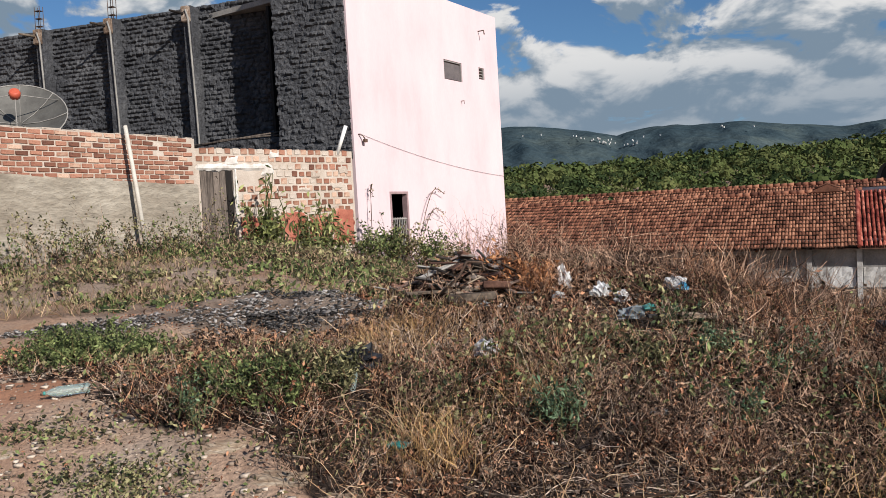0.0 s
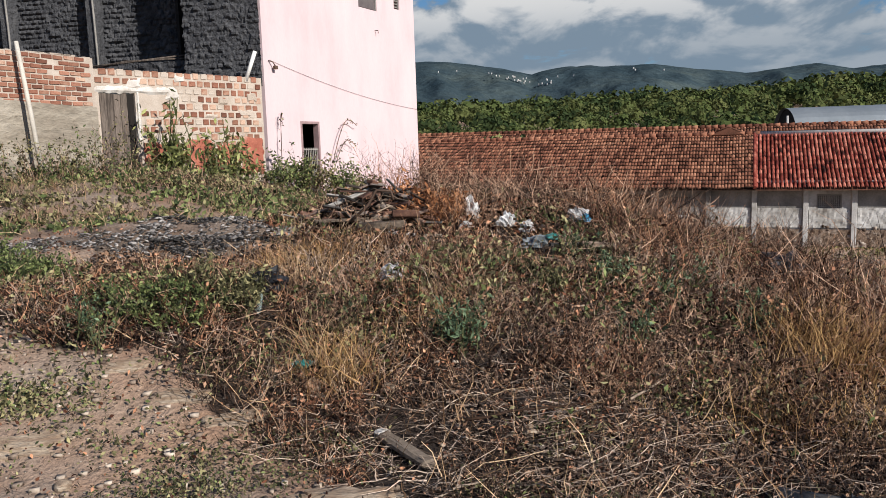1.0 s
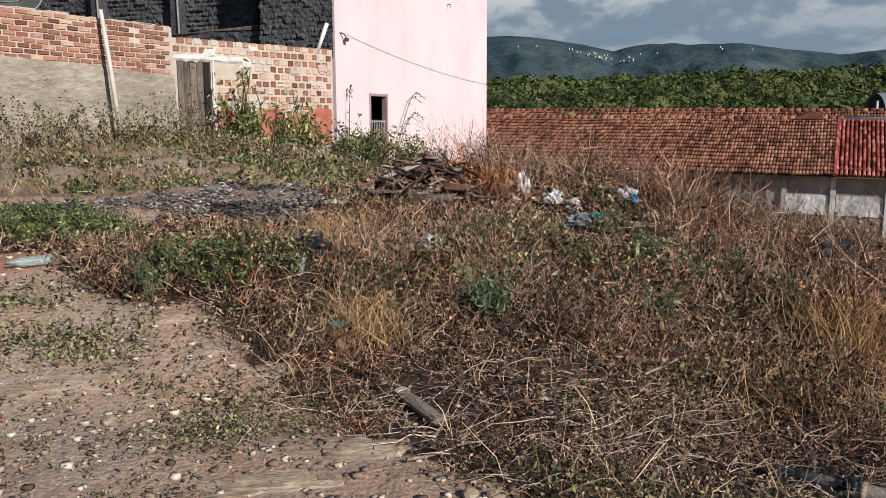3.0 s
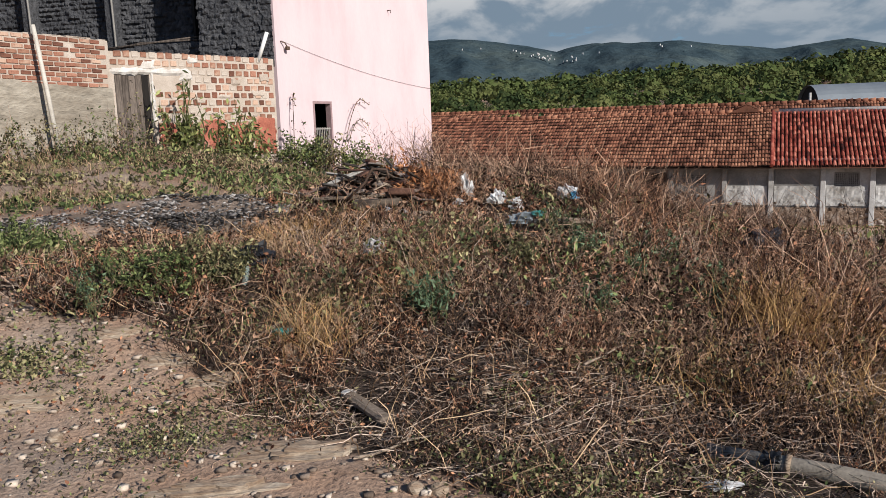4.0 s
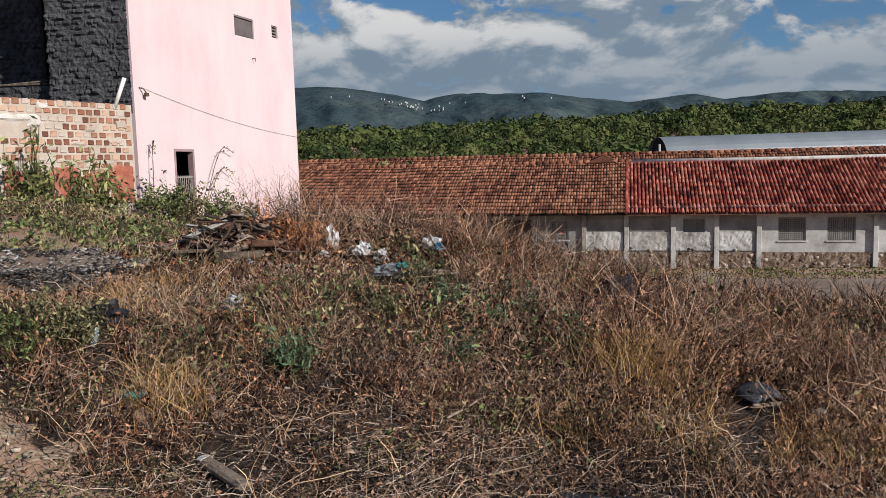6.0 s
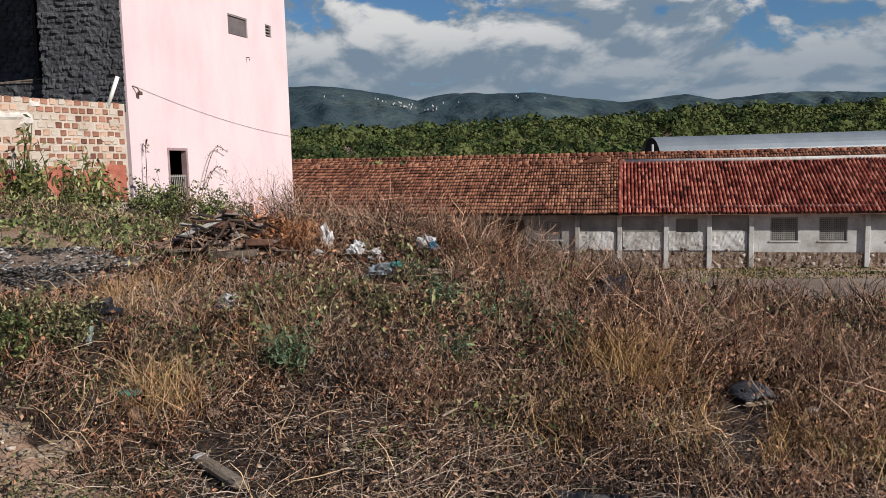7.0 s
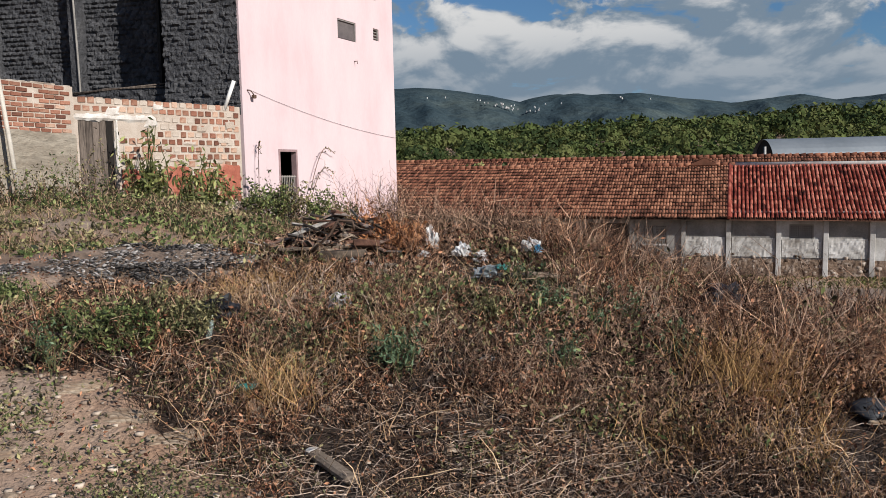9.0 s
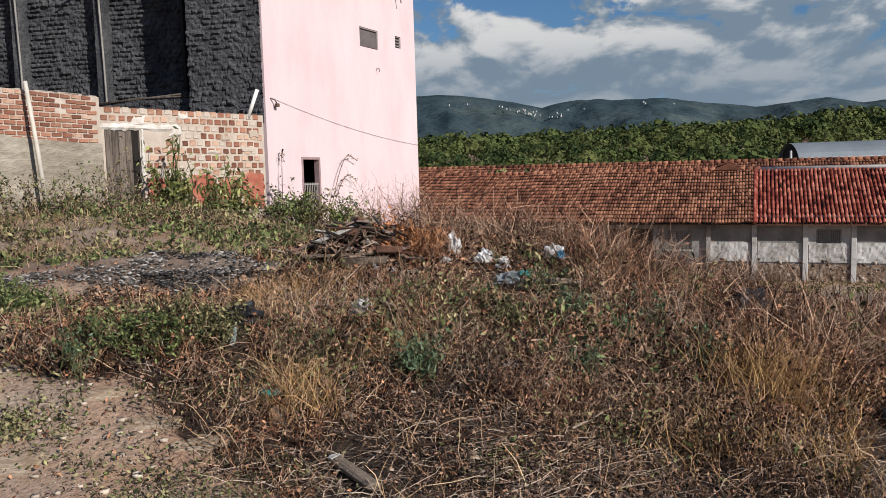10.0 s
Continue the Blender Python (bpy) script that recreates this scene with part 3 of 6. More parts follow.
def brick_wall():
    L = span(BL, BR)
    w = tagged(new("wall_brick"), "old square-brick wall with pale mortar and a whitewashed lintel", "wall", kind="structure")
    w.matrix_world = frame_at(BL, BR)
    top = 3.58
    hole = (0.08, 1.2, 0.92, 3.10)
    bm = fresh()
    panel_with_holes(bm, 0, L, 0.1, top, 0.0, 0.22, [hole])
    part("mortar_core", bm, M_MORTAR, w, "pale sandy mortar")
    bm = fresh()
    box(bm, 0.02, -0.02, 3.10, 1.0, 0.05, 3.22, 0.02)
    smear(bm, 0.0, 1.86, 3.09, 3.23, -0.035, 61, 0.035)
    smear(bm, 1.72, 2.02, 2.98, 3.22, -0.04, 64, 0.05)
    smear(bm, 0.92, 1.03, 2.0, 3.12, -0.035, 67, 0.04)
    smear(bm, 0.75, 1.1, 3.2, 3.42, -0.03, 70, 0.05)
    smear(bm, 1.9, 2.2, 3.36, 3.54, -0.03, 73, 0.05)
    part("lintel", bm, M_WHITEWASH, w, "whitewashed lintel with flaking edges")
    # mortar smeared over the bricks
    for k, (x, z, rx, rz) in enumerate(((3.25, 2.98, 0.16, 0.09), (2.9, 2.62, 0.2, 0.07), (3.24, 2.28, 0.18, 0.08), (2.2, 2.5, 0.14, 0.08), (3.9, 2.7, 0.2, 0.1), (4.1, 3.1, 0.16, 0.12), (2.5, 2.2, 0.22, 0.06), (1.5, 2.3, 0.16, 0.07), (3.6, 2.15, 0.25, 0.06))):
        bm = fresh()
        smear(bm, x - rx, x + rx, z - rz, z + rz, -0.024, 80 + 3 * k, 0.06)
        part("mortar_patch", bm, M_MORTAR, w, "pale mortar smear")
    for k, (x0, x1, z0, z1) in enumerate(((1.05, 1.98, 1.22, 1.99), (2.15, 2.9, 1.3, 2.06), (2.98, 3.55, 1.2, 1.96), (3.72, 4.38, 1.2, 2.08))):
        bm = fresh()
        smear(bm, x0, x1, z0, z1, -0.026, 120 + 3 * k, 0.07)
        part("brick_red_patch", bm, M_REDPATCH, w, "worn brick-red painted render")
    # plank door
    d = tagged(new("door_1"), "weathered grey plank door in an old brick wall", "door", kind="structure")
    d.matrix_world = w.matrix_world.copy()
    for k in range(5):
        bm = fresh()
        x = 0.10 + k * 0.16
        box(bm, x, 0.02, 1.16 + 0.02 * (k % 2), x + 0.155, 0.055, 3.085 - 0.015 * ((k * 7) % 3), 0.004)
        part("plank", bm, M_OLDWOOD, d)
    bm = fresh()
    for z in (1.5, 2.75):
        box(bm, 0.1, 0.057, z, 0.9, 0.085, z + 0.09)
    part("ledge", bm, M_OLDWOOD, d)
    bm = fresh()
    box(bm, 0.02, -0.25, 1.08, 1.0, 0.1, 1.16, 0.02)
    part("door_sill", bm, M_CONC, d, "worn cement sill")
    return w


M_REDPATCH = surface("brick_red_paint", [(0.28, 0.085, 0.055), (0.38, 0.13, 0.085), (0.50, 0.33, 0.25)], 2.5, 0.9, 0.5, 25, amount=0.2, contrast=(0.35, 0.75))


def yard_wall():
    L = span(LL, BL)
    w = tagged(new("wall_yard"), "yard wall of bare thin bricks above rough grey plaster", "wall", kind="structure")
    w.matrix_world = frame_at(LL, BL)
    top = 3.80
    bm = fresh()
    box(bm, 0, 0.0, 0.0, L, 0.2, top - 0.01)
    part("mortar_core", bm, M_MORTAR, w)
    # plaster skin with a ragged upper edge that falls towards the far end
    bm = fresh()
    nx, nz = 150, 44
    grid = []
    for i in range(nz + 1):
        row = []
        for j in range(nx + 1):
            x = L * j / nx
            edge = 3.17 - 0.40 * j / nx + 0.10 * (float(fbm(np.array([x * 3.1]), np.array([0.3]), 12)[0]) - 0.5)
            z = 0.1 + (edge - 0.1) * i / nz
            yy = -0.03 - 0.022 * float(fbm(np.array([x * 4]), np.array([z * 4]), 17)[0])
            row.append(bm.verts.new((x, yy + (0.035 if i == nz else 0), z)))
        grid.append(row)
    for i in range(nz):
        for j in range(nx):
            bm.faces.new((grid[i][j], grid[i][j + 1], grid[i + 1][j + 1], grid[i + 1][j])).smooth = True
    part("plaster_skin", bm, M_PLASTER, w, "rough grey plaster with a ragged top edge")
    bm = fresh()
    rng = random.Random(4)
    for k in range(26):
        x = rng.uniform(0, L - 0.2)
        box(bm, x, 0.0, top - 0.01, x + rng.uniform(0.1, 0.5), 0.18, top + rng.uniform(0.0, 0.025), 0.004)
    part("mortar_crumb", bm, M_MORTAR, w, "crumbling mortar along the wall top")
    return w


WAREHOUSE_SEAM = Vector((17.81, 35.0, 0))


def warehouse():
    """Long low sheds: x runs along the front, y back from it."""
    fr = pose(17.81, 35.0, 0, 0, 0.75, -25.6)
    h = tagged(new("warehouse"), "long low warehouse with worn white walls and clay tile roofs", "warehouse")
    h.matrix_world = fr
    base, eave = -3.6, -0.50
    x0, x1 = -25.0, 24.0
    pillars = [-23.0, -20.7, -18.4, -16.1, -13.8, -11.5, -9.1, -6.8, -4.4, -2.0, 0.0, 2.15, 4.11, 5.98, 10.94, 15.8, 20.5]
    wins = [(6.83, -1.90, 8.03, -0.81), (8.93, -1.90, 10.13, -0.81), (11.8, -1.90, 13.0, -0.81), (13.8, -1.90, 15.0, -0.81), (2.6, -1.86, 3.62, -0.84), (-8.06, -1.75, -6.9, -0.86), (-3.9, -1.85, -2.75, -0.9)]
    bm = fresh()
    panel_with_holes(bm, 0.0, x1, base, eave + 0.25, 0, 0.25, [w for w in wins if w[0] > 0])
    part("wall", bm, M_OLDWALL, h, "peeling white wall with bare masonry at its foot")
    bm = fresh()
    panel_with_holes(bm, x0, 0.0, base, eave + 0.25, 0, 0.25, [w for w in wins if w[0] < 0])
    part("wall", bm, M_GREYWALL, h, "grey stained wall")
    bm = fresh()
    box(bm, x0 + 0.1, 8.3, base, x1 - 0.1, 8.5, eave + 0.2)
    box(bm, x0, 0.25, base, x0 + 0.2, 8.5, eave + 0.2)
    box(bm, x1 - 0.2, 0.25, base, x1, 8.5, eave + 0.2)
    box(bm, x0 + 0.3, 2.5, base, x1 - 0.3, 2.6, eave + 0.2)
    part("rear_wall", bm, M_GREYWALL, h)
    rng = random.Random(11)
    for p in pillars:
        bm = fresh()
        box(bm, p - 0.11, -0.16, base, p + 0.11, 0.02, eave + 0.1, 0.015)
        part("pillar", bm, M_OLDWALL if p > -0.1 else M_GREYWALL, h)
    # infill panels: cement above, peeled whitewash below
    for a, b in zip(pillars, pillars[1:]):
        if 0 <= a < 5.8 and not (2.0 < a < 3):
            bm = fresh()
            box(bm, a + 0.13, -0.02, -1.55, b - 0.13, 0.01, eave - 0.02)
            part("cement_panel", bm, M_GREYWALL, h)
    for a, b in ((-2.0, -0.15), (0.15, 2.0), (2.3, 3.95), (4.25, 5.8)):
        bm = fresh()
        rough_sheet(bm, b, -2.35, -1.45 - 0.15 * (a % 0.7), -0.03, 0.09, 0.07, int(a * 10) + 40, x0=a)
        part("flaking_whitewash", bm, M_OLDWALL, h, "flaking white plaster patch")
    for wn in wins:
        wx0, wz0, wx1, wz1 = wn
        f = part("window", fresh_frame(wx0, wz0, wx1, wz1, 0.05, 0.02, 0.12), M_GREYWALL, h, "window filled with a pierced cement grille")
        # black sheet behind the grille, painting the dark interior
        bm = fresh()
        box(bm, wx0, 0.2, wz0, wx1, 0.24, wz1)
        part("shade_backing", bm, M_DARK, f)
        bm = fresh()
        nx, nz = 12, 11
        for i in range(nx + 1):
            x = wx0 + 0.05 + (wx1 - wx0 - 0.1) * i / nx
            t = 0.04 if i == nx // 2 else 0.02
            box(bm, x - t, 0.06, wz0, x + t, 0.11, wz1 - 0.05)
        for i in range(nz + 1):
            z = wz0 + 0.02 + (wz1 - wz0 - 0.09) * i / nz
            t = 0.035 if i == nz // 2 else 0.018
            box(bm, wx0 + 0.05, 0.058, z - t, wx1 - 0.05, 0.105, z + t)
        part("grille", bm, M_SCREEN, f)
        bm = fresh()
        box(bm, wx0 - 0.05, -0.05, wz0 - 0.07, wx1 + 0.05, 0.06, wz0, 0.01)
        part("sill", bm, M_OLDWALL, f)
    # exposed rubble masonry along the foot
    bm = fresh()
    rough_sheet(bm, x1, -3.6, -2.42, -0.04, 0.10, 0.09, 77, x0=-2.0)
    box(bm, -2.0, -0.05, -3.6, x1, 0.0, -2.44)
    part("bare_masonry", bm, M_RUBBLE, h, "brown bare masonry along the wall foot")
    V, F = [], []
    for k in range(380):
        x = rng.uniform(-2, x1)
        edge = -2.25 + 0.35 * (float(fbm(np.array([x * 0.9]), np.array([2.0]), 6)[0]) - 0.5) - (0.25 if x > 6 else 0)
        z = rng.uniform(-3.35, edge)
        s = rng.uniform(0.05, 0.11)
        add_rock(V, F, (x, -0.07, z), (s * rng.uniform(0.8, 1.6), 0.022 + 0.02 * rng.random(), s), rng)
    ob = raw("rubble_masonry", V, F, M_STONE, h, label="bare rubble masonry where the render has fallen off")
    tagged(ob, kind="stuff")
    # brown plank door in the grey part
    bm = fresh()
    box(bm, -6.55, -0.03, -3.0, -4.6, 0.01, -0.85, 0.01)
    wd = part("warehouse_door", bm, M_OLDWOOD, h, "faded brown double door")
    for k in range(9):
        x = -6.55 + k * 0.217
        bm = fresh()
        box(bm, x, -0.05, -2.98, x + 0.205, -0.028, -0.87, 0.006)
        part("plank", bm, M_OLDWOOD, wd)
    front_roof(h, x0, x1, eave)
    return h


def add_rock(V, F, c, s, rng):
    """A lumpy eight-cornered stone."""
    b = len(V)
    for dz in (-1, 1):
        for dx, dy in ((-1, -1), (1, -1), (1, 1), (-1, 1)):
            k = rng.uniform(0.65, 1.0)
            V.append((c[0] + dx * s[0] * k * rng.uniform(0.7, 1), c[1] + dy * s[1] * k, c[2] + dz * s[2] * k * rng.uniform(0.7, 1)))
    for q in ((3, 2, 1, 0), (4, 5, 6, 7), (0, 1, 5, 4), (1, 2, 6, 5), (2, 3, 7, 6), (3, 0, 4, 7)):
        F.append([b + i for i in q])


def tile_field(x0, x1, rows, eave_pt, ridge_pt, width, lap, seed, barrel, lift=0.0):
    """Single clay tiles: every tile a short curved or ribbed plate. Gives arrays."""
    rng = np.random.default_rng(seed)
    V, F = [], []
    (ye, ze), ridge = eave_pt, ridge_pt
    n = int((x1 - x0) / width)
    prof = [(-0.5, 0.0), (-0.3, 0.6), (0.0, 1.0), (0.3, 0.6), (0.5, 0.0)] if barrel else [(-0.5, 0.1), (-0.3, 0.85), (0.0, 1.0), (0.3, 0.85), (0.5, 0.1)]
    wide = 0.70 if barrel else 0.84
    hgt = 0.085 if barrel else 0.042
    for i in range(n):
        x = x0 + width * (i + 0.5)
        yr, zr = ridge(x)
        sag = 0.03 * math.sin(x * 0.6) + 0.02 * math.sin(x * 1.7 + 1)
        for r in range(rows):
            u0, u1 = r / rows, (r + 1 + lap) / rows
            j = rng.normal(0, 1, 4)
            lo, hi = (0.028 if barrel else 0.085) + 0.01 * j[0], 0.0
            b = len(V)
            for u, dz in ((u0, lo), (min(u1, 1.0), hi)):
                y, z = ye + (yr - ye) * u, ze + (zr - ze) * u + sag * (0.4 + u * 0.6)
                for px, pz in prof:
                    V.append((x + px * width * wide + 0.006 * j[1], y - 0.01 * j[2], z + dz + lift + hgt * pz))
            y, z = ye + (yr - ye) * u0, ze + (zr - ze) * u0 + sag * (0.4 + u0 * 0.6)
            for px, pz in prof:
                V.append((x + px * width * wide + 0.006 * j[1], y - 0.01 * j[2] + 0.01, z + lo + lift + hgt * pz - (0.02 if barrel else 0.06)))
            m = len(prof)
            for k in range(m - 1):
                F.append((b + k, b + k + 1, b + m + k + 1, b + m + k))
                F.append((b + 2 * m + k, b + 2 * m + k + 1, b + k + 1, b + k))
    return V, F


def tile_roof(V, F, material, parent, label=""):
    """A field of tiles; the shade under each lip is painted black on the butt ends."""
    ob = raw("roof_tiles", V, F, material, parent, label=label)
    ob.data.materials.append(M_SHADECLAY)
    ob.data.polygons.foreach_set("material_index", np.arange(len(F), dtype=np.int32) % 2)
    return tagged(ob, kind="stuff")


def front_roof(h, x0, x1, eave):
    ye, ze = -0.62, eave - 0.10
    ridge_a = lambda x: (4.2, 1.88)
    ridge_b = lambda x: (4.2, 1.84)
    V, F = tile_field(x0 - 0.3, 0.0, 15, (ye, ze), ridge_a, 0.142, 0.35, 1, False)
    tile_roof(V, F, M_TILE, h, "orange clay tiles in close courses, lichen-darkened, shade painted on the butt ends")
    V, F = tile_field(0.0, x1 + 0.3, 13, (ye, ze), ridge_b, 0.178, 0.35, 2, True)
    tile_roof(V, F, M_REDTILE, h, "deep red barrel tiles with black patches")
    bm = fresh()
    for a, b, rg in ((x0 - 0.3, 0.0, ridge_a), (0.0, x1 + 0.3, ridge_b)):
        n = 12
        prev = None
        for k in range(n + 1):
            x = a + (b - a) * k / n
            yr, zr = rg(x)
            cur = [bm.verts.new(p) for p in ((x, ye, ze - 0.05), (x, yr, zr - 0.05), (x, 2 * yr - ye, ze - 0.05))]
            if prev:
                bm.faces.new((prev[0], cur[0], cur[1], prev[1]))
                bm.faces.new((prev[1], cur[1], cur[2], prev[2]))
            prev = cur
    # deck coloured near black, so the channels between tiles come out shaded
    part("roof_deck", bm, M_SHADECLAY, h)
    bm = fresh()
    x = x0 - 0.3
    rng = random.Random(5)
    while x < 0:
        yr, zr = ridge_a(x)
        tube(bm, [(x, yr, zr + 0.03), (x + 0.36, yr, zr + 0.045)], [0.10 + 0.01 * rng.random(), 0.13], 8)
        x += 0.36
    part("ridge_tiles", bm, M_TILE, h)
    bm = fresh()
    tube(bm, [(0.0, 4.2, 1.90), (8, 4.2, 1.88), (16, 4.2, 1.90), (x1 + 0.3, 4.2, 1.88)], 0.12, 8)
    part("ridge_mortar", bm, M_WHITEWASH, h, "pale mortared ridge")
    bm = fresh()
    tube(bm, [(0.0, ye, ze + 0.08), (0.0, 4.2, 1.93)], 0.09, 7)
    part("seam_tiles", bm, M_REDTILE, h)
    bm = fresh()
    box(bm, -2.0, 4.3, 1.85, -0.6, 5.3, 1.95)
    for y0, y1 in ((4.0, 4.12), (4.95, 5.05)):
        g = [[bm.verts.new((x, y, z)) for x, z in ((-2.0, 1.9), (-1.25, 2.26), (-0.5, 1.9))] for y in (y0, y1)]
        bm.faces.new(g[0])
        bm.faces.new(g[1][::-1])
        for k in range(3):
            bm.faces.new((g[0][k], g[1][k], g[1][(k + 1) % 3], g[0][(k + 1) % 3]))
    tube(bm, [(-2.1, 4.5, 1.93), (-1.25, 4.5, 2.31), (-0.4, 4.5, 1.93)], 0.05, 6)
    part("roof_vent", bm, M_SHADECLAY, h, "small dark gabled roof vent")


def back_roof():
    fr = pose(17.81, 35.0, 0, 0, 0.75, -25.6)
    h = tagged(new("rear_shed"), "second tile-roofed shed behind the warehouse", "shed")
    h.matrix_world = fr
    rg = lambda x: (14.5, 2.42)
    V, F = tile_field(-34, 27, 13, (9.6, -0.2), rg, 0.17, 0.35, 7, False)
    tile_roof(V, F, M_TILE, h)
    bm = fresh()
    box(bm, -34, 9.9, -3.6, 27, 10.1, -0.2)
    box(bm, -34, 19.3, -3.6, 27, 19.5, -0.2)
    part("wall", bm, M_GREYWALL, h)
    bm = fresh()
    prev = None
    for k in range(9):
        x = -34 + 61 * k / 8
        yr, zr = rg(x)
        cur = [bm.verts.new(p) for p in ((x, 9.6, -0.26), (x, yr, zr - 0.05), (x, 19.8, -0.26))]
        if prev:
            bm.faces.new((prev[0], cur[0], cur[1], prev[1]))
            bm.faces.new((prev[1], cur[1], cur[2], prev[2]))
        prev = cur
    # same painted shade below the rear tiles
    part("roof_deck", bm, M_SHADECLAY, h)
    bm = fresh()
    x, rng = -34.0, random.Random(8)
    while x < 27:
        yr, zr = rg(x)
        tube(bm, [(x, yr, zr + 0.05), (x + 0.4, yr, zr + 0.07)], [0.12, 0.16], 6)
        x += 0.4
    part("ridge_tiles", bm, M_TILE, h)


def vault_shed():
    """Barrel-vaulted metal shed further off."""
    a, b = Vector((31.9, 57.0, 0)), Vector((66.0, 51.5, 0))
    L = (b - a).length
    h = tagged(new("vaulted_shed"), "grey metal shed with a barrel-vaulted roof", "shed")
    h.matrix_world = frame_at(a, b)
    bm = fresh()
    n, seg = 18, int(L / 1.0)
    rows = []
    for j in range(seg + 1):
        x = L * j / seg
        rows.append([bm.verts.new((x, 2.6 - 2.7 * math.cos(math.pi * k / n), 1.2 + 2.75 * math.sin(math.pi * k / n) ** 0.8 + (0.02 if j % 2 else 0))) for k in range(n + 1)])
    for r, s in zip(rows, rows[1:]):
        for k in range(n):
            bm.faces.new((r[k], s[k], s[k + 1], r[k + 1]))
    part("vault_roof", bm, M_TIN, h, "dull galvanised vault")
    # closed black face across the vault end, coloured as interior shade
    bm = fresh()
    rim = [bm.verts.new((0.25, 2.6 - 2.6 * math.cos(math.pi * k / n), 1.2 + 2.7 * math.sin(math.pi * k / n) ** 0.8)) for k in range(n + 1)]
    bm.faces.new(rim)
    part("shade_gable", bm, M_DARK, h, "black disc painted as the unlit open gable end")
    bm = fresh()
    box(bm, 0.3, -0.1, -3.6, L - 0.3, 0.1, 1.25)
    box(bm, 0.3, 5.1, -3.6, L - 0.3, 5.3, 1.25)
    box(bm, 2.0, 0.1, -3.6, 2.2, 5.1, 2.2)
    part("wall", bm, M_GREYWALL, h)
    bm = fresh()
    tube(bm, [(-0.8, -0.4, -3.4), (-0.8, -0.4, 3.3)], 0.09, 6)
    part("post", bm, M_OLDWALL, h)


pink_house()
dark_wall()
brick_wall_ob = brick_wall()
yard_wall_ob = yard_wall()
warehouse()
back_roof()
vault_shed()
bricks_in(brick_wall_ob, 0.0, span(BL, BR), 1.15, 3.58, 0.165, 0.132, 0.046, 0.014, [M_BRICK, M_BRICK, M_BRICKPALE, M_BRICKPALE, M_BRICKPALE, M_MORTAR], 0.06, 21, [(0.0, 0.5, 1.0, 3.26), (1.0, 3.0, 2.0, 3.26)])
bricks_in(yard_wall_ob, 2.4, span(LL, BL), 2.78, 3.80, 0.235, 0.075, 0.027, 0.012, [M_BRICK, M_BRICK, M_BRICKPALE], 0.03, 22, ragged=0.06)

# ---- distance: road, woods, mountains ----
M_ROAD = surface("dirt_road", [(0.16, 0.115, 0.085), (0.21, 0.16, 0.125), (0.27, 0.21, 0.165)], 0.5, 0.97, 0.5, 8, amount=0.15)
M_FOREST = surface("scrub_leaves", [(0.034, 0.050, 0.018), (0.074, 0.098, 0.032), (0.13, 0.15, 0.056)], 0.16, 0.9, 0.0, 0.7, amount=0.25, spec=0.05, through_light=0.1, contrast=(0.25, 0.72))
M_FOREST_PALE = surface("pale_scrub_leaves", [(0.062, 0.075, 0.026), (0.10, 0.115, 0.04), (0.15, 0.16, 0.062)], 0.16, 0.9, 0.0, 0.7, amount=0.22, spec=0.05, through_light=0.1)
M_FOREST_DARK = surface("dark_scrub_leaves", [(0.014, 0.026, 0.011), (0.03, 0.046, 0.018), (0.055, 0.072, 0.028)], 0.16, 0.9, 0.0, 0.7, amount=0.22, spec=0.05, through_light=0.05)
# blue-green albedo carries the aerial haze over the distant slopes
M_HAZYMOUNT = surface("hazy_far_mountain", [(0.024, 0.042, 0.054), (0.045, 0.066, 0.075), (0.082, 0.105, 0.10)], 0.0045, 0.95, 1.0, 0.05, amount=0.25, spec=0.0, dist=7.0)
M_TOWN = surface("far_plaster", [(0.5, 0.47, 0.44), (0.72, 0.70, 0.68)], 0.02, 0.9, 0.0, 1)


def road():
    n, k = 90, 12
    u, v = np.meshgrid(np.linspace(-34, 40, n), np.linspace(-9.5, -4.2, k), indexing="ij")
    ang = math.radians(-25.6)
    v = v + 0.5 * np.sin(u * 0.25)
    X, Y = 17.81 + u * math.cos(ang) - v * math.sin(ang), 35.0 + u * math.sin(ang) + v * math.cos(ang)
    Z = ground(X, Y) + 0.03
    i, j = np.meshgrid(np.arange(n - 1), np.arange(k - 1), indexing="ij")
    a = (i * k + j).ravel()
    ob = raw("road", np.stack([X, Y, Z], -1).reshape(-1, 3), np.stack([a, a + k, a + k + 1, a + 1], -1), M_ROAD, smooth=True)
    tagged(ob, "pale dirt road running past the warehouse", "road", kind="structure")


CREST_AT = (-0.9, -0.4, 0.0, 0.07, 0.106, 0.152, 0.184, 0.21, 0.231, 0.259, 0.30, 0.352, 0.38, 0.42, 0.485, 0.535, 0.58, 0.628, 0.68, 0.72, 0.79, 0.874, 1.0, 1.2, 1.7)
CREST_UP = (0.085, 0.10, 0.106, 0.110, 0.108, 0.102, 0.096, 0.089, 0.095, 0.100, 0.1005, 0.1015, 0.0995, 0.0935, 0.087, 0.0905, 0.096, 0.0872, 0.092, 0.0965, 0.0978, 0.095, 0.09, 0.098, 0.09)


def crest(kx):
    """Height of the skyline over distance, along the view."""
    return np.interp(kx, CREST_AT, CREST_UP)


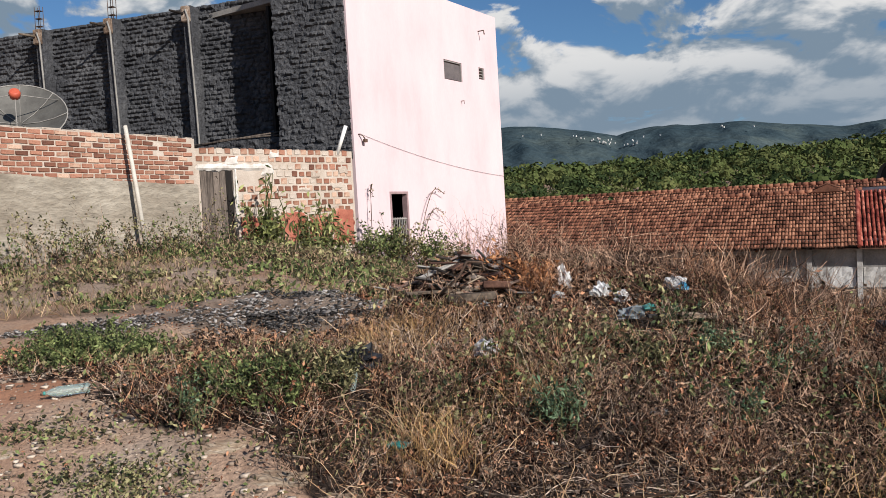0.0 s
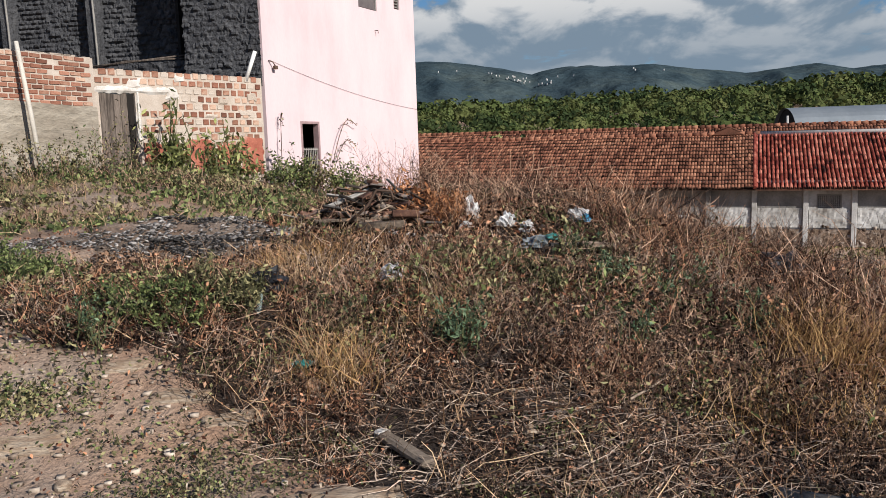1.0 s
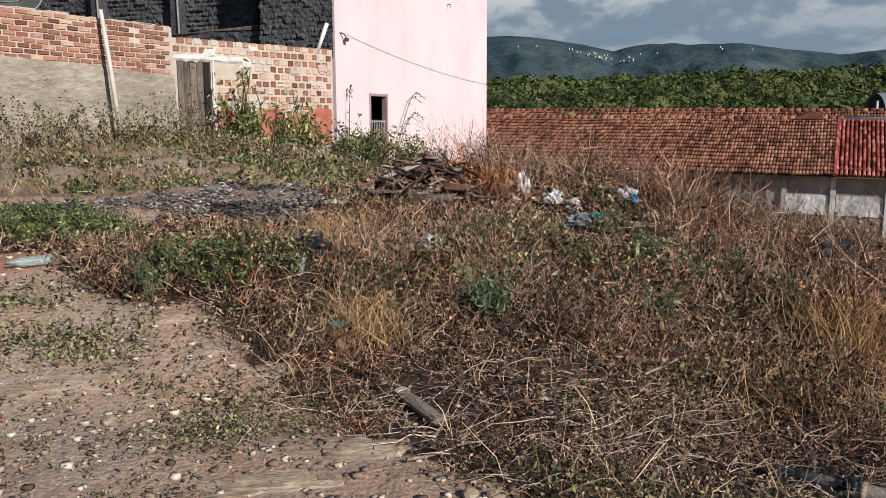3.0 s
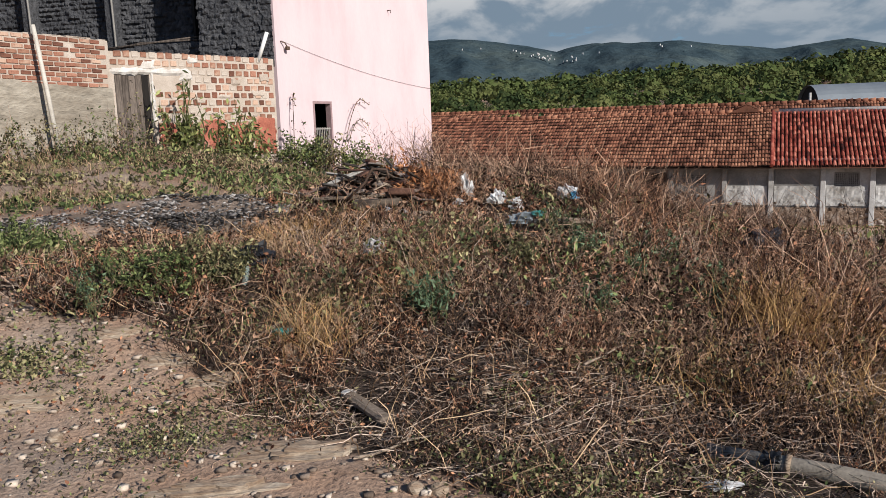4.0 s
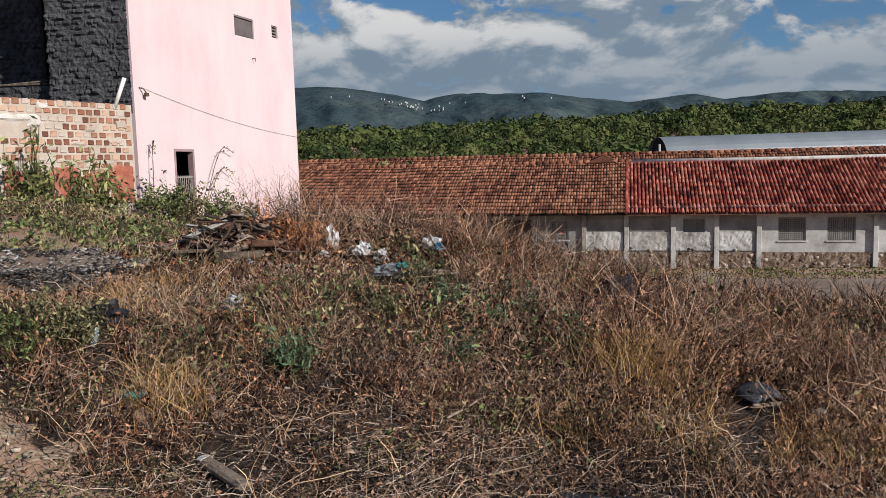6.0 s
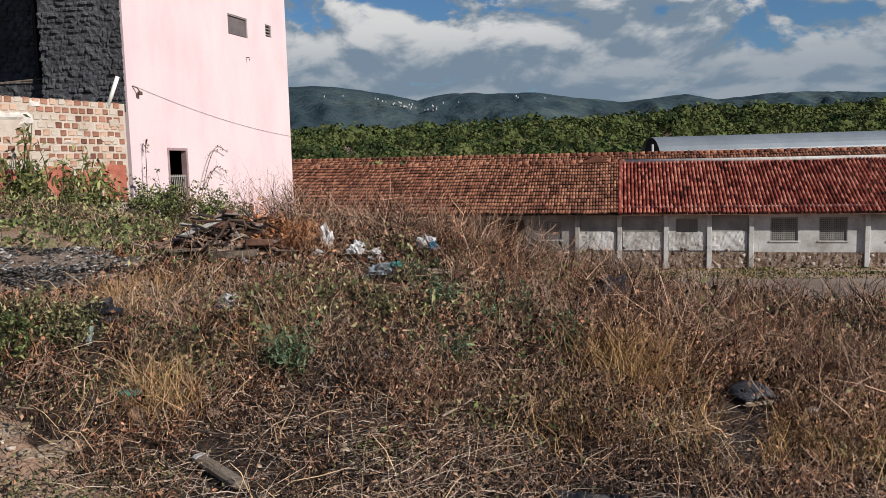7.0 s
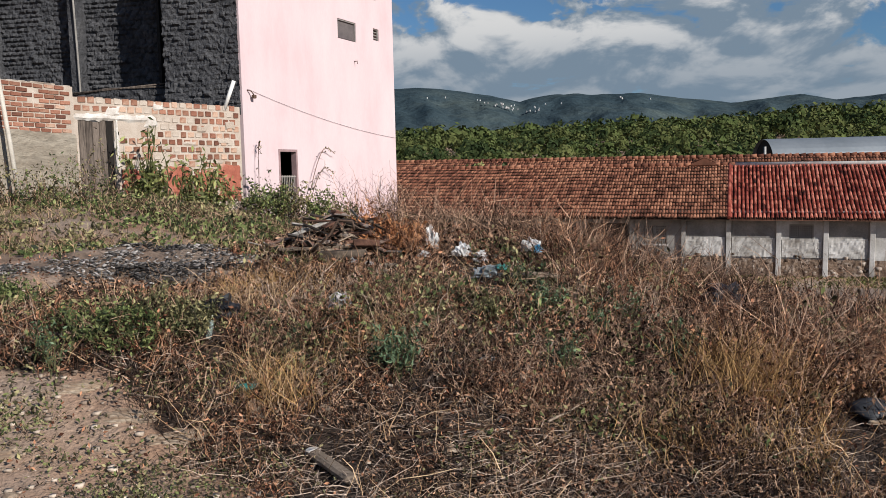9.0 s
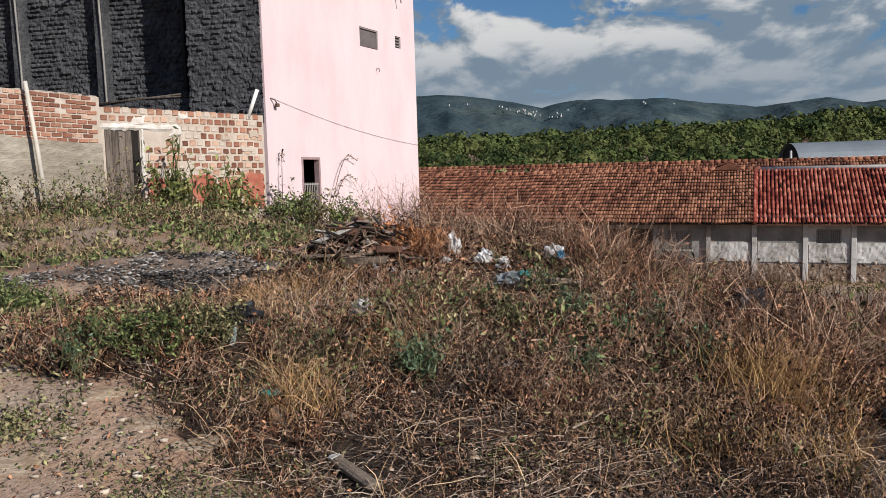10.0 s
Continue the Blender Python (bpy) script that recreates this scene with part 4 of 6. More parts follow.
def mountains():
    nx, ny = 420, 60
    k, u = np.meshgrid(np.linspace(-0.9, 1.7, nx), np.linspace(0, 1, ny), indexing="ij")
    Y = 1500 + 1100 * u + 160 * (fbm(k * 9, u * 2, 41) - 0.5)
    X = Y * k
    ridge = np.abs(fbm(k * 16 + u * 1.5, u * 3.0, 43, 4) - 0.5) * 2
    spur = fbm(k * 30 + 2.0 * u, u * 2.2, 47, 3)
    Z = (crest(k) * 2600 + 5 * (fbm(k * 60, u * 0 + 1, 44, 3) - 0.5)) * (0.20 + 0.80 * step(0.0, 1.0, u) ** 0.9) - 120 * (ridge * 0.8 + spur * 0.5) * (1 - u) * step(0, 0.25, u) * u * 2.0
    Z = np.where(u > 0.999, crest(k) * 2600 + 6 * (fbm(k * 60, u * 0 + 1, 44, 3) - 0.5), Z)
    i, j = np.meshgrid(np.arange(nx - 1), np.arange(ny - 1), indexing="ij")
    a = (i * ny + j).ravel()
    ob = raw("backdrop_mountains", np.stack([X, Y, Z], -1).reshape(-1, 3), np.stack([a, a + ny, a + ny + 1, a + 1], -1), M_HAZYMOUNT, smooth=True)
    tagged(ob, "wooded mountain range on the horizon, haze tinted into its blue-green", "mountains", kind="structure")
    # specks of a hill town in the saddle
    rng = random.Random(3)
    V, F = [], []
    for c, n, w in ((0.188, 24, 0.016), (0.225, 6, 0.015), (0.335, 3, 0.03), (0.13, 2, 0.03)):
        for _ in range(n):
            kx = rng.gauss(c, w)
            y = 2380
            z = (float(crest(np.array([kx]))[0]) - rng.uniform(0.012, 0.019)) * y + 6
            s = rng.uniform(0.5, 1.2)
            b = len(V)
            for dz in (-4, s * 0.3):
                for dx, dy in ((-1, -1), (1, -1), (1, 1), (-1, 1)):
                    V.append((kx * y + dx * s, y - 120 + dy * 5, z + dz))
            for q in ((4, 5, 6, 7), (0, 1, 5, 4), (1, 2, 6, 5), (2, 3, 7, 6), (3, 0, 4, 7)):
                F.append([b + i for i in q])
    tagged(raw("hill_town", V, F, M_TOWN), "specks of pale houses on the far slope", "town", kind="stuff")


def leaf_cards(c, size, rng, flat=0.5):
    """Small four-cornered leaf clumps round the centres c."""
    n = len(c)
    d = rng.normal(size=(n, 3))
    d /= np.linalg.norm(d, axis=1, keepdims=True)
    e = np.cross(d, rng.normal(size=(n, 3)))
    e /= np.linalg.norm(e, axis=1, keepdims=True)
    s = np.asarray(size).reshape(-1, 1) * np.ones((n, 1))
    a, b = d * s, e * s * flat
    V = np.stack([c - a, c + b + 0.15 * a, c + a, c - b + 0.15 * a], 1).reshape(-1, 3)
    F = np.arange(4 * n).reshape(n, 4)
    return V, F


def crown_cards(C, N, size, rng, flat=0.75):
    """Leaf clumps at C that face roughly along N."""
    N = N + rng.normal(0, 0.38, N.shape)
    N /= np.linalg.norm(N, axis=1, keepdims=True)
    d = np.cross(N, rng.normal(size=N.shape))
    d /= np.linalg.norm(d, axis=1, keepdims=True)
    e = np.cross(N, d)
    s = np.asarray(size).reshape(-1, 1)
    a, b = d * s, e * s * flat
    V = np.stack([C - a, C + b + 0.15 * a, C + a, C - b - 0.1 * a], 1).reshape(-1, 3)
    return V


def woods():
    """Rounded crowns of scrub trees, lobed and uneven, over the far slope."""
    rng = np.random.default_rng(12)
    n = 5200
    r = np.sqrt(rng.uniform(95 ** 2, 560 ** 2, n))
    r[:1100] = rng.uniform(95, 210, 1100)
    az = np.radians(rng.uniform(-3, 50, n))
    x, y = r * np.sin(az), r * np.cos(az)
    R = (1.0 + 3.4 * rng.uniform(0, 1, n) ** 1.6) * (0.65 + 0.8 * fbm(x * 0.02, y * 0.02, 9)) * (0.8 + 0.35 * step(150, 450, r))
    H = R * rng.uniform(0.9, 1.5, n)
    z = ground(x, y)
    per = np.where(r < 200, 230, np.where(r < 350, 110, 60))
    idx = np.repeat(np.arange(n), per)
    m = len(idx)
    U = rng.normal(size=(m, 3))
    U[:, 2] = np.abs(U[:, 2]) * 1.1 - 0.45
    U /= np.linalg.norm(U, axis=1, keepdims=True)
    ph = np.arctan2(U[:, 1], U[:, 0])
    lobe = 0.72 + 0.55 * vnoise(ph * 1.3 + idx * 7.1, U[:, 2] * 2.2 + idx * 1.7, 3)
    rad = lobe * (0.8 + 0.2 * rng.uniform(0, 1, m))
    C = np.stack([x[idx] + R[idx] * rad * U[:, 0], y[idx] + R[idx] * rad * U[:, 1], z[idx] + H[idx] * (0.62 + 0.7 * rad * U[:, 2])], -1)
    V = crown_cards(C, U, R[idx] * np.where(r[idx] < 200, 0.125, np.where(r[idx] < 350, 0.18, 0.24)) * rng.uniform(0.6, 1.25, m), rng)
    kind = rng.random(n) + 0.5 * (fbm(x * 0.015, y * 0.015, 14) - 0.5)
    tone = np.where(kind < 0.2, 2, np.where(kind < 0.6, 0, 1))[idx]
    for k, (mat, label) in enumerate(((M_FOREST, "dense green scrub woodland covering the far slope"), (M_FOREST_PALE, "paler yellow-green crowns in the far woodland"), (M_FOREST_DARK, "dark green crowns in the far woodland"))):
        sel = np.repeat(tone == k, 4)
        keep = V[sel]
        tagged(raw("far_woods", keep, np.arange(len(keep)).reshape(-1, 4), mat), label, "woods", kind="stuff")


def verge():
    """Short green grass between the warehouse and the road."""
    rng = np.random.default_rng(90)
    n = 15000
    u, v = rng.uniform(-6, 26, n), -0.2 - 4.0 * rng.uniform(0, 1, n) ** 1.3
    ok = rng.random(n) < 0.25 + 0.75 * step(0.4, 0.6, fbm(u * 0.5, v * 0.9, 92, 3))
    u, v = u[ok], v[ok]
    ang = math.radians(-25.6)
    x, y = 17.81 + u * math.cos(ang) - v * math.sin(ang), 35.0 + u * math.sin(ang) + v * math.cos(ang)
    C = np.stack([x, y, ground(x, y) + 0.04], -1)
    V, F = leaf_cards(C, 0.075 * rng.uniform(0.5, 1.4, len(x)), rng, 0.35)
    tagged(raw("verge_grass", V, F, M_VERGE), "short green grass along the warehouse foot", "grass", kind="stuff")


M_VERGE = surface("verge_grass", [(0.05, 0.06, 0.02), (0.10, 0.115, 0.035), (0.19, 0.17, 0.07)], 0.8, 0.8, 0.0, 20, vary="island", amount=0.25, spec=0.1)
road()
verge()
mountains()
woods()

# ---- plants of the lot ----
M_TWIG = surface("dry_twigs", [(0.03, 0.019, 0.014), (0.115, 0.068, 0.047), (0.37, 0.245, 0.17)], 1.0, 0.9, 0.0, 20, vary="island", amount=0.2, spec=0.06, piece=0.6, shift=0.6)
M_TWIGRED = surface("russet_twigs", [(0.04, 0.018, 0.012), (0.145, 0.067, 0.040), (0.36, 0.192, 0.112)], 1.0, 0.9, 0.0, 20, vary="island", amount=0.2, spec=0.06, piece=0.6, shift=0.6)
M_STRAW = surface("straw", [(0.13, 0.075, 0.04), (0.29, 0.18, 0.10), (0.48, 0.34, 0.21)], 1.0, 0.8, 0.0, 20, vary="island", amount=0.2, spec=0.1, through_light=0.05)
M_GOLD = surface("golden_grass", [(0.13, 0.068, 0.028), (0.30, 0.17, 0.07), (0.50, 0.32, 0.145)], 1.0, 0.8, 0.0, 20, vary="island", amount=0.2, spec=0.1, through_light=0.12)
M_GREYLEAF = surface("grey_dead_stems", [(0.032, 0.024, 0.019), (0.12, 0.088, 0.07), (0.39, 0.30, 0.235)], 1.0, 0.9, 0.0, 20, vary="island", amount=0.2, spec=0.06, piece=0.6, shift=0.6)
M_BROWNLEAF = surface("withered_leaves", [(0.014, 0.009, 0.007), (0.062, 0.034, 0.023), (0.28, 0.17, 0.11)], 0.8, 0.85, 0.0, 20, vary="island", amount=0.25, spec=0.06, piece=0.6, shift=0.6)
M_REDLEAF = surface("rust_leaves", [(0.045, 0.018, 0.012), (0.15, 0.062, 0.037), (0.38, 0.19, 0.11)], 0.8, 0.85, 0.0, 20, vary="island", amount=0.25, spec=0.08, piece=0.55)
M_LEAF = surface("green_leaves", [(0.03, 0.046, 0.015), (0.085, 0.115, 0.036), (0.19, 0.22, 0.08)], 0.8, 0.7, 0.0, 20, vary="island", amount=0.25, spec=0.3, through_light=0.12)
M_OLIVE = surface("olive_leaves", [(0.042, 0.040, 0.019), (0.125, 0.115, 0.052), (0.27, 0.24, 0.12)], 0.8, 0.8, 0.0, 20, vary="island", amount=0.25, spec=0.25, through_light=0.1)
M_BLUEGREEN = surface("bluish_leaves", [(0.045, 0.075, 0.04), (0.085, 0.135, 0.072), (0.16, 0.22, 0.13)], 0.8, 0.75, 0.0, 20, vary="island", amount=0.25, spec=0.25, through_light=0.2)
M_FLESHY = surface("fleshy_leaves", [(0.08, 0.095, 0.03), (0.17, 0.19, 0.06), (0.30, 0.31, 0.12)], 0.8, 0.6, 0.0, 20, vary="island", amount=0.2, spec=0.3, through_light=0.15)
M_FROND = surface("rust_fronds", [(0.16, 0.06, 0.028), (0.32, 0.13, 0.055), (0.46, 0.22, 0.10)], 0.8, 0.8, 0.0, 20, vary="island", amount=0.2, spec=0.2, through_light=0.15)
M_STEM = surface("green_stems", [(0.07, 0.08, 0.03), (0.13, 0.13, 0.06)], 3.0, 0.8, 0.0, 30, amount=0.2)


class Heap:
    """Gathers pieces of one mesh."""

    def __init__(self):
        self.v, self.f, self.n = [], [], 0

    def add(self, V, F):
        self.v.append(np.asarray(V, np.float32))
        self.f.append(np.asarray(F, np.int64) + self.n)
        self.n += len(V)

    def done(self, name, material, label, category="", parent=None):
        ob = raw(name, np.concatenate(self.v), np.concatenate(self.f), material, parent)
        if parent:
            return tagged(ob, label)
        return tagged(ob, label, category, kind="stuff")


def ribbons(P, w, rng):
    """Flat tapering strips along P (n, k, 3), w: (n,) half widths."""
    n, k, _ = P.shape
    d = P[:, -1] - P[:, 0]
    side = np.cross(d, rng.normal(size=(n, 3)))
    side /= np.linalg.norm(side, axis=1, keepdims=True) + 1e-9
    taper = np.linspace(1.0, 0.25, k)[None, :, None]
    off = side[:, None, :] * np.asarray(w).reshape(-1, 1, 1) * taper
    V = np.stack([P - off, P + off], 2).reshape(-1, 3)
    base = (np.arange(n) * k * 2)[:, None] + (np.arange(k - 1) * 2)[None, :]
    F = np.stack([base, base + 1, base + 3, base + 2], -1).reshape(-1, 4)
    return V, F


def shoots(rng, B, L, tilt, droop, wiggle, k=4):
    """Curved paths from the feet B: length L, tilt in degrees from upright, droop at the tip."""
    n = len(B)
    az = rng.uniform(0, 2 * np.pi, n)
    s, c = np.sin(np.radians(tilt)), np.cos(np.radians(tilt))
    D = np.stack([s * np.cos(az), s * np.sin(az), c], -1)
    t = np.linspace(0, 1, k)[None, :, None]
    L = np.asarray(L).reshape(-1, 1, 1)
    P = B[:, None, :] + D[:, None, :] * L * t
    out = np.stack([np.cos(az), np.sin(az), -np.ones(n) * 0.8], -1)[:, None, :]
    P = P + out * L * (t ** 2) * np.asarray(droop).reshape(-1, 1, 1)
    return P + rng.normal(size=P.shape) * wiggle * L * (t > 0)


def on_path(P, idx, t):
    k = P.shape[1] - 1
    s = np.clip(t * k, 0, k - 1e-4)
    i = s.astype(int)
    f = (s - i)[:, None]
    return P[idx, i] * (1 - f) + P[idx, i + 1] * f


def feet(x, y, sink=0.01):
    return np.stack([x, y, ground(x, y) - sink], -1)


def sector(rng, n, r0, r1, a0, a1, power=0.5):
    r = r0 + (r1 - r0) * rng.uniform(0, 1, n) ** power
    az = np.radians(rng.uniform(a0, a1, n))
    return 0.35 + r * np.sin(az), -0.9 + r * np.cos(az)


def brush(rng, heap, leafheap, x, y, H, twigs, leaves, spread=(8, 60), width=0.0022, leaf=0.014, clump=0.16, fork=2, leaf_low=0.1):
    """Scrubby clumps: stems from the foot, forks off the stems, leaves along them."""
    n = len(x)
    idx = np.repeat(np.arange(n), twigs)
    m = len(idx)
    B = feet(x[idx] + rng.normal(0, clump, m) * 0.6, y[idx] + rng.normal(0, clump, m) * 0.6)
    L = H[idx] * rng.uniform(0.5, 1.25, m)
    P = shoots(rng, B, L, rng.uniform(*spread, m), rng.uniform(-0.1, 0.25, m), 0.07)
    dist = np.hypot(B[:, 0], B[:, 1])
    w = width * rng.uniform(0.6, 1.5, m) * np.clip(dist / 6, 0.8, 2.2)
    heap.add(*ribbons(P, w, rng))
    if fork:
        j = np.repeat(np.arange(m), fork)
        S = on_path(P, j, rng.uniform(0.25, 0.95, len(j)))
        Q = shoots(rng, S, L[j] * rng.uniform(0.25, 0.6, len(j)), rng.uniform(15, 85, len(j)), rng.uniform(-0.1, 0.2, len(j)), 0.08, 3)
        heap.add(*ribbons(Q, w[j] * 0.65, rng))
    if leaves and leafheap is not None:
        j = rng.integers(0, m, n * leaves)
        C = on_path(P, j, rng.uniform(leaf_low, 1, len(j))) + rng.normal(0, 0.03, (len(j), 3))
        s = leaf * rng.uniform(0.5, 1.5, len(j)) * np.clip(dist[j] / 6, 0.6, 1.9)
        leafheap.add(*leaf_cards(C, s, rng, 0.5))


def lot_plants():
    rng = np.random.default_rng(77)
    brown, red, grey, leafb, leafr, leafg, leafo = Heap(), Heap(), Heap(), Heap(), Heap(), Heap(), Heap()
    straw, gold, litter = Heap(), Heap(), Heap()
    # main scrub
    x, y = sector(rng, 6600, 3.0, 14.5, -33, 47, 0.75)
    keep = ~is_bare(x, y) & ~on_gravel(x, y) & (y > 2.2)
    keep &= ~((x < -1.2) & (y > 9)) & ~(((x - 0.25) / 1.15) ** 2 + ((y - 10.1) / 0.95) ** 2 < 1)
    keep &= ~((x < -0.5) & (y > 6.4) & (rng.random(len(x)) < 0.45))
    keep &= ~cleared(x, y)
    x, y = x[keep], y[keep]
    kind = fbm(x * 0.75, y * 0.75, 81, 3) + rng.normal(0, 0.10, len(x))
    tall = 0.20 + 0.16 * fbm(x * 0.8, y * 0.8, 83) + 0.22 * step(3.0, 6.5, x) * step(5.5, 8.5, y) + 0.10 * step(2, 5, x)
    tall = tall * (0.45 + 0.55 * step(3.2, 5.2, y)) * (1 - 0.35 * step(4.5, 6.5, x))
    low = (x > -0.3) & (x < 2.6) & (y < 4.3)
    tall = np.where(low, 0.10, tall) * (0.55 + 0.9 * vnoise(x * 2.6, y * 2.6, 19))
    front = ((x < -0.5) & (y > 6.2)) | ((np.abs(x - 0.3) < 1.0) & (y > 8.2) & (y < 10))
    tall = np.where(front, tall * 0.45, tall)
    a = kind < 0.46
    b = (kind >= 0.46) & (kind < 0.58)
    c = kind >= 0.58
    brush(rng, brown, leafb, x[a], y[a], tall[a], 11, 38, leaf=0.019, width=0.0037, fork=2)
    brush(rng, red, leafr, x[b], y[b], tall[b] * 1.05, 11, 30, leaf=0.018, width=0.0037, fork=2)
    brush(rng, grey, leafb, x[c], y[c], tall[c], 11, 30, leaf=0.019, width=0.004, fork=2)
    # green and olive leaves threaded through
    g = fbm(x * 0.9 + 5, y * 0.9, 91, 3) + rng.normal(0, 0.07, len(x))
    sel = (g > 0.61)
    brush(rng, brown, leafo, x[sel], y[sel], tall[sel] * 1.1, 6, 30, leaf=0.024)
    sel = (g > 0.69) | ((np.hypot(x - 2.2, (y - 5.6)) < 0.7) & (rng.random(len(x)) < 0.4))
    brush(rng, brown, leafg, x[sel], y[sel], tall[sel] * 1.15, 6, 26, leaf=0.026)
    # tall russet stalks along the right edge
    x, y = sector(rng, 520, 7.5, 13.5, 12, 47, 0.8)
    thin = (x < 6.0) | (rng.random(len(x)) < 0.4)
    x, y = x[thin], y[thin]
    keep = (x > 2.6 + 0.15 * (y - 8)) & ~cleared(x, y)
    x, y = x[keep], y[keep]
    H = 0.42 + 0.42 * fbm(x, y, 15) + rng.normal(0, 0.08, len(x))
    sel = rng.random(len(x)) < 0.6
    brush(rng, red, leafr, x[sel], y[sel], H[sel], 12, 6, spread=(2, 32), width=0.0026, fork=3, clump=0.1, leaf_low=0.0)
    brush(rng, brown, leafb, x[~sel], y[~sel], H[~sel] * 1.05, 12, 6, spread=(2, 38), width=0.0026, fork=3, clump=0.1, leaf_low=0.0)
    # dry thin stems on the crest before the warehouse
    x = rng.uniform(0.9, 6.5, 260)
    y = rng.uniform(9.8, 13.5, 260)
    x, y = x[~cleared(x, y)], y[~cleared(x, y)]
    H = 0.45 + 0.5 * rng.random(len(x))
    brush(rng, brown, None, x, y, H, 8, 0, spread=(2, 30), width=0.003, fork=4, clump=0.12)
    # open branching shrubs, bare and russet
    x, y = sector(rng, 150, 6.5, 13, 8, 47, 0.8)
    keep = (x > 2.2) & ~cleared(x, y)
    x, y = x[keep], y[keep]
    H = 0.5 + 0.45 * rng.random(len(x))
    brush(rng, brown, leafr, x, y, H, 6, 8, spread=(5, 62), width=0.0042, fork=7, clump=0.08, leaf=0.02, leaf_low=0.3)
    # golden grass
    spots = ((-0.15, 4.62, 0.3, 0.42, 190), (0.45, 5.25, 0.4, 0.34, 160), (3.45, 4.9, 0.45, 0.55, 700), (3.9, 3.9, 0.9, 0.27, 1300), (4.9, 5.0, 1.1, 0.32, 1600), (5.0, 3.8, 0.9, 0.28, 1000), (5.4, 7.0, 1.0, 0.42, 600), (-0.35, 6.9, 0.5, 0.36, 800), (0.0, 7.6, 0.6, 0.36, 700), (2.6, 4.2, 0.6, 0.25, 500), (6.5, 5.8, 1.0, 0.42, 600), (7.2, 8.2, 1.4, 0.42, 700))
    for sx, sy, r, h, n in spots:
        X, Y = sx + rng.normal(0, r * 0.55, n), sy + rng.normal(0, r * 0.4, n)
        ok = ~cleared(X, Y)
        X, Y = X[ok], Y[ok]
        n = len(X)
        P = shoots(rng, feet(X, Y), h * rng.uniform(0.5, 1.2, n), rng.uniform(2, 35, n), rng.uniform(0.0, 0.3, n), 0.03, 5)
        gold.add(*ribbons(P, 0.0028 * rng.uniform(0.6, 1.4, n), rng))
    # pale straw clump and scattered blades
    for sx, sy, r, h, n in ((-0.3, 4.95, 0.13, 0.5, 34), (-0.12, 4.65, 0.22, 0.34, 110), (0.35, 5.1, 0.3, 0.34, 80), (-0.55, 6.3, 0.4, 0.4, 240), (0.75, 5.5, 0.35, 0.35, 160)):
        X, Y = sx + rng.normal(0, r * 0.5, n), sy + rng.normal(0, r * 0.5, n)
        P = shoots(rng, feet(X, Y), h * rng.uniform(0.5, 1.2, n), rng.uniform(2, 38, n), rng.uniform(0.0, 0.35, n), 0.03, 5)
        straw.add(*ribbons(P, 0.003 * rng.uniform(0.6, 1.4, n), rng))
    x, y = sector(rng, 6000, 3.0, 13, -33, 47, 0.75)
    keep = ~is_bare(x, y) & ~on_gravel(x, y)
    x, y = x[keep], y[keep]
    P = shoots(rng, feet(x, y), rng.uniform(0.12, 0.45, len(x)), rng.uniform(5, 75, len(x)), rng.uniform(0.0, 0.3, len(x)), 0.04, 4)
    straw.add(*ribbons(P, 0.003 * rng.uniform(0.6, 1.5, len(x)), rng))
    # matted dead grass lying down, thickest in the hollow before the scrub
    x, y = sector(rng, 15000, 2.6, 10, -30, 47, 0.9)
    x[:3000], y[:3000] = rng.normal(1.6, 1.2, 3000), rng.normal(3.8, 0.6, 3000)
    keep = ~is_bare(x, y) & ~on_gravel(x, y) & (y > 2.1)
    x, y = x[keep], y[keep]
    P = shoots(rng, feet(x, y, -0.02), rng.uniform(0.08, 0.4, len(x)), rng.uniform(70, 92, len(x)), rng.uniform(-0.03, 0.06, len(x)), 0.06, 4)
    litter.add(*ribbons(P, 0.0026 * rng.uniform(0.5, 1.7, len(x)), rng))
    brown.done("dry_brushwood", M_TWIG, "tangled dry brown brushwood covering the lot", "brushwood")
    red.done("russet_brushwood", M_TWIGRED, "russet dry stalks and twigs among the scrub", "brushwood")
    grey.done("dead_stems", M_GREYLEAF, "grey dead stems standing in the scrub", "dead stems")
    leafb.done("withered_leaves", M_BROWNLEAF, "withered dark brown leaves on the brushwood", "leaves")
    leafr.done("rust_leaves", M_REDLEAF, "rust-coloured dry leaves on the stalks", "leaves")
    leafg.done("green_weeds", M_LEAF, "small green weed leaves threaded through dry scrub", "weeds")
    leafo.done("olive_weeds", M_OLIVE, "olive weed leaves among the brown scrub", "weeds")
    gold.done("golden_grass", M_GOLD, "golden dry grass in loose tufts", "grass")
    straw.done("straw_grass", M_STRAW, "pale straw blades sticking out of the scrub", "grass")
    litter.done("matted_grass", M_GREYLEAF, "matted grey dead grass lying on the soil", "grass")


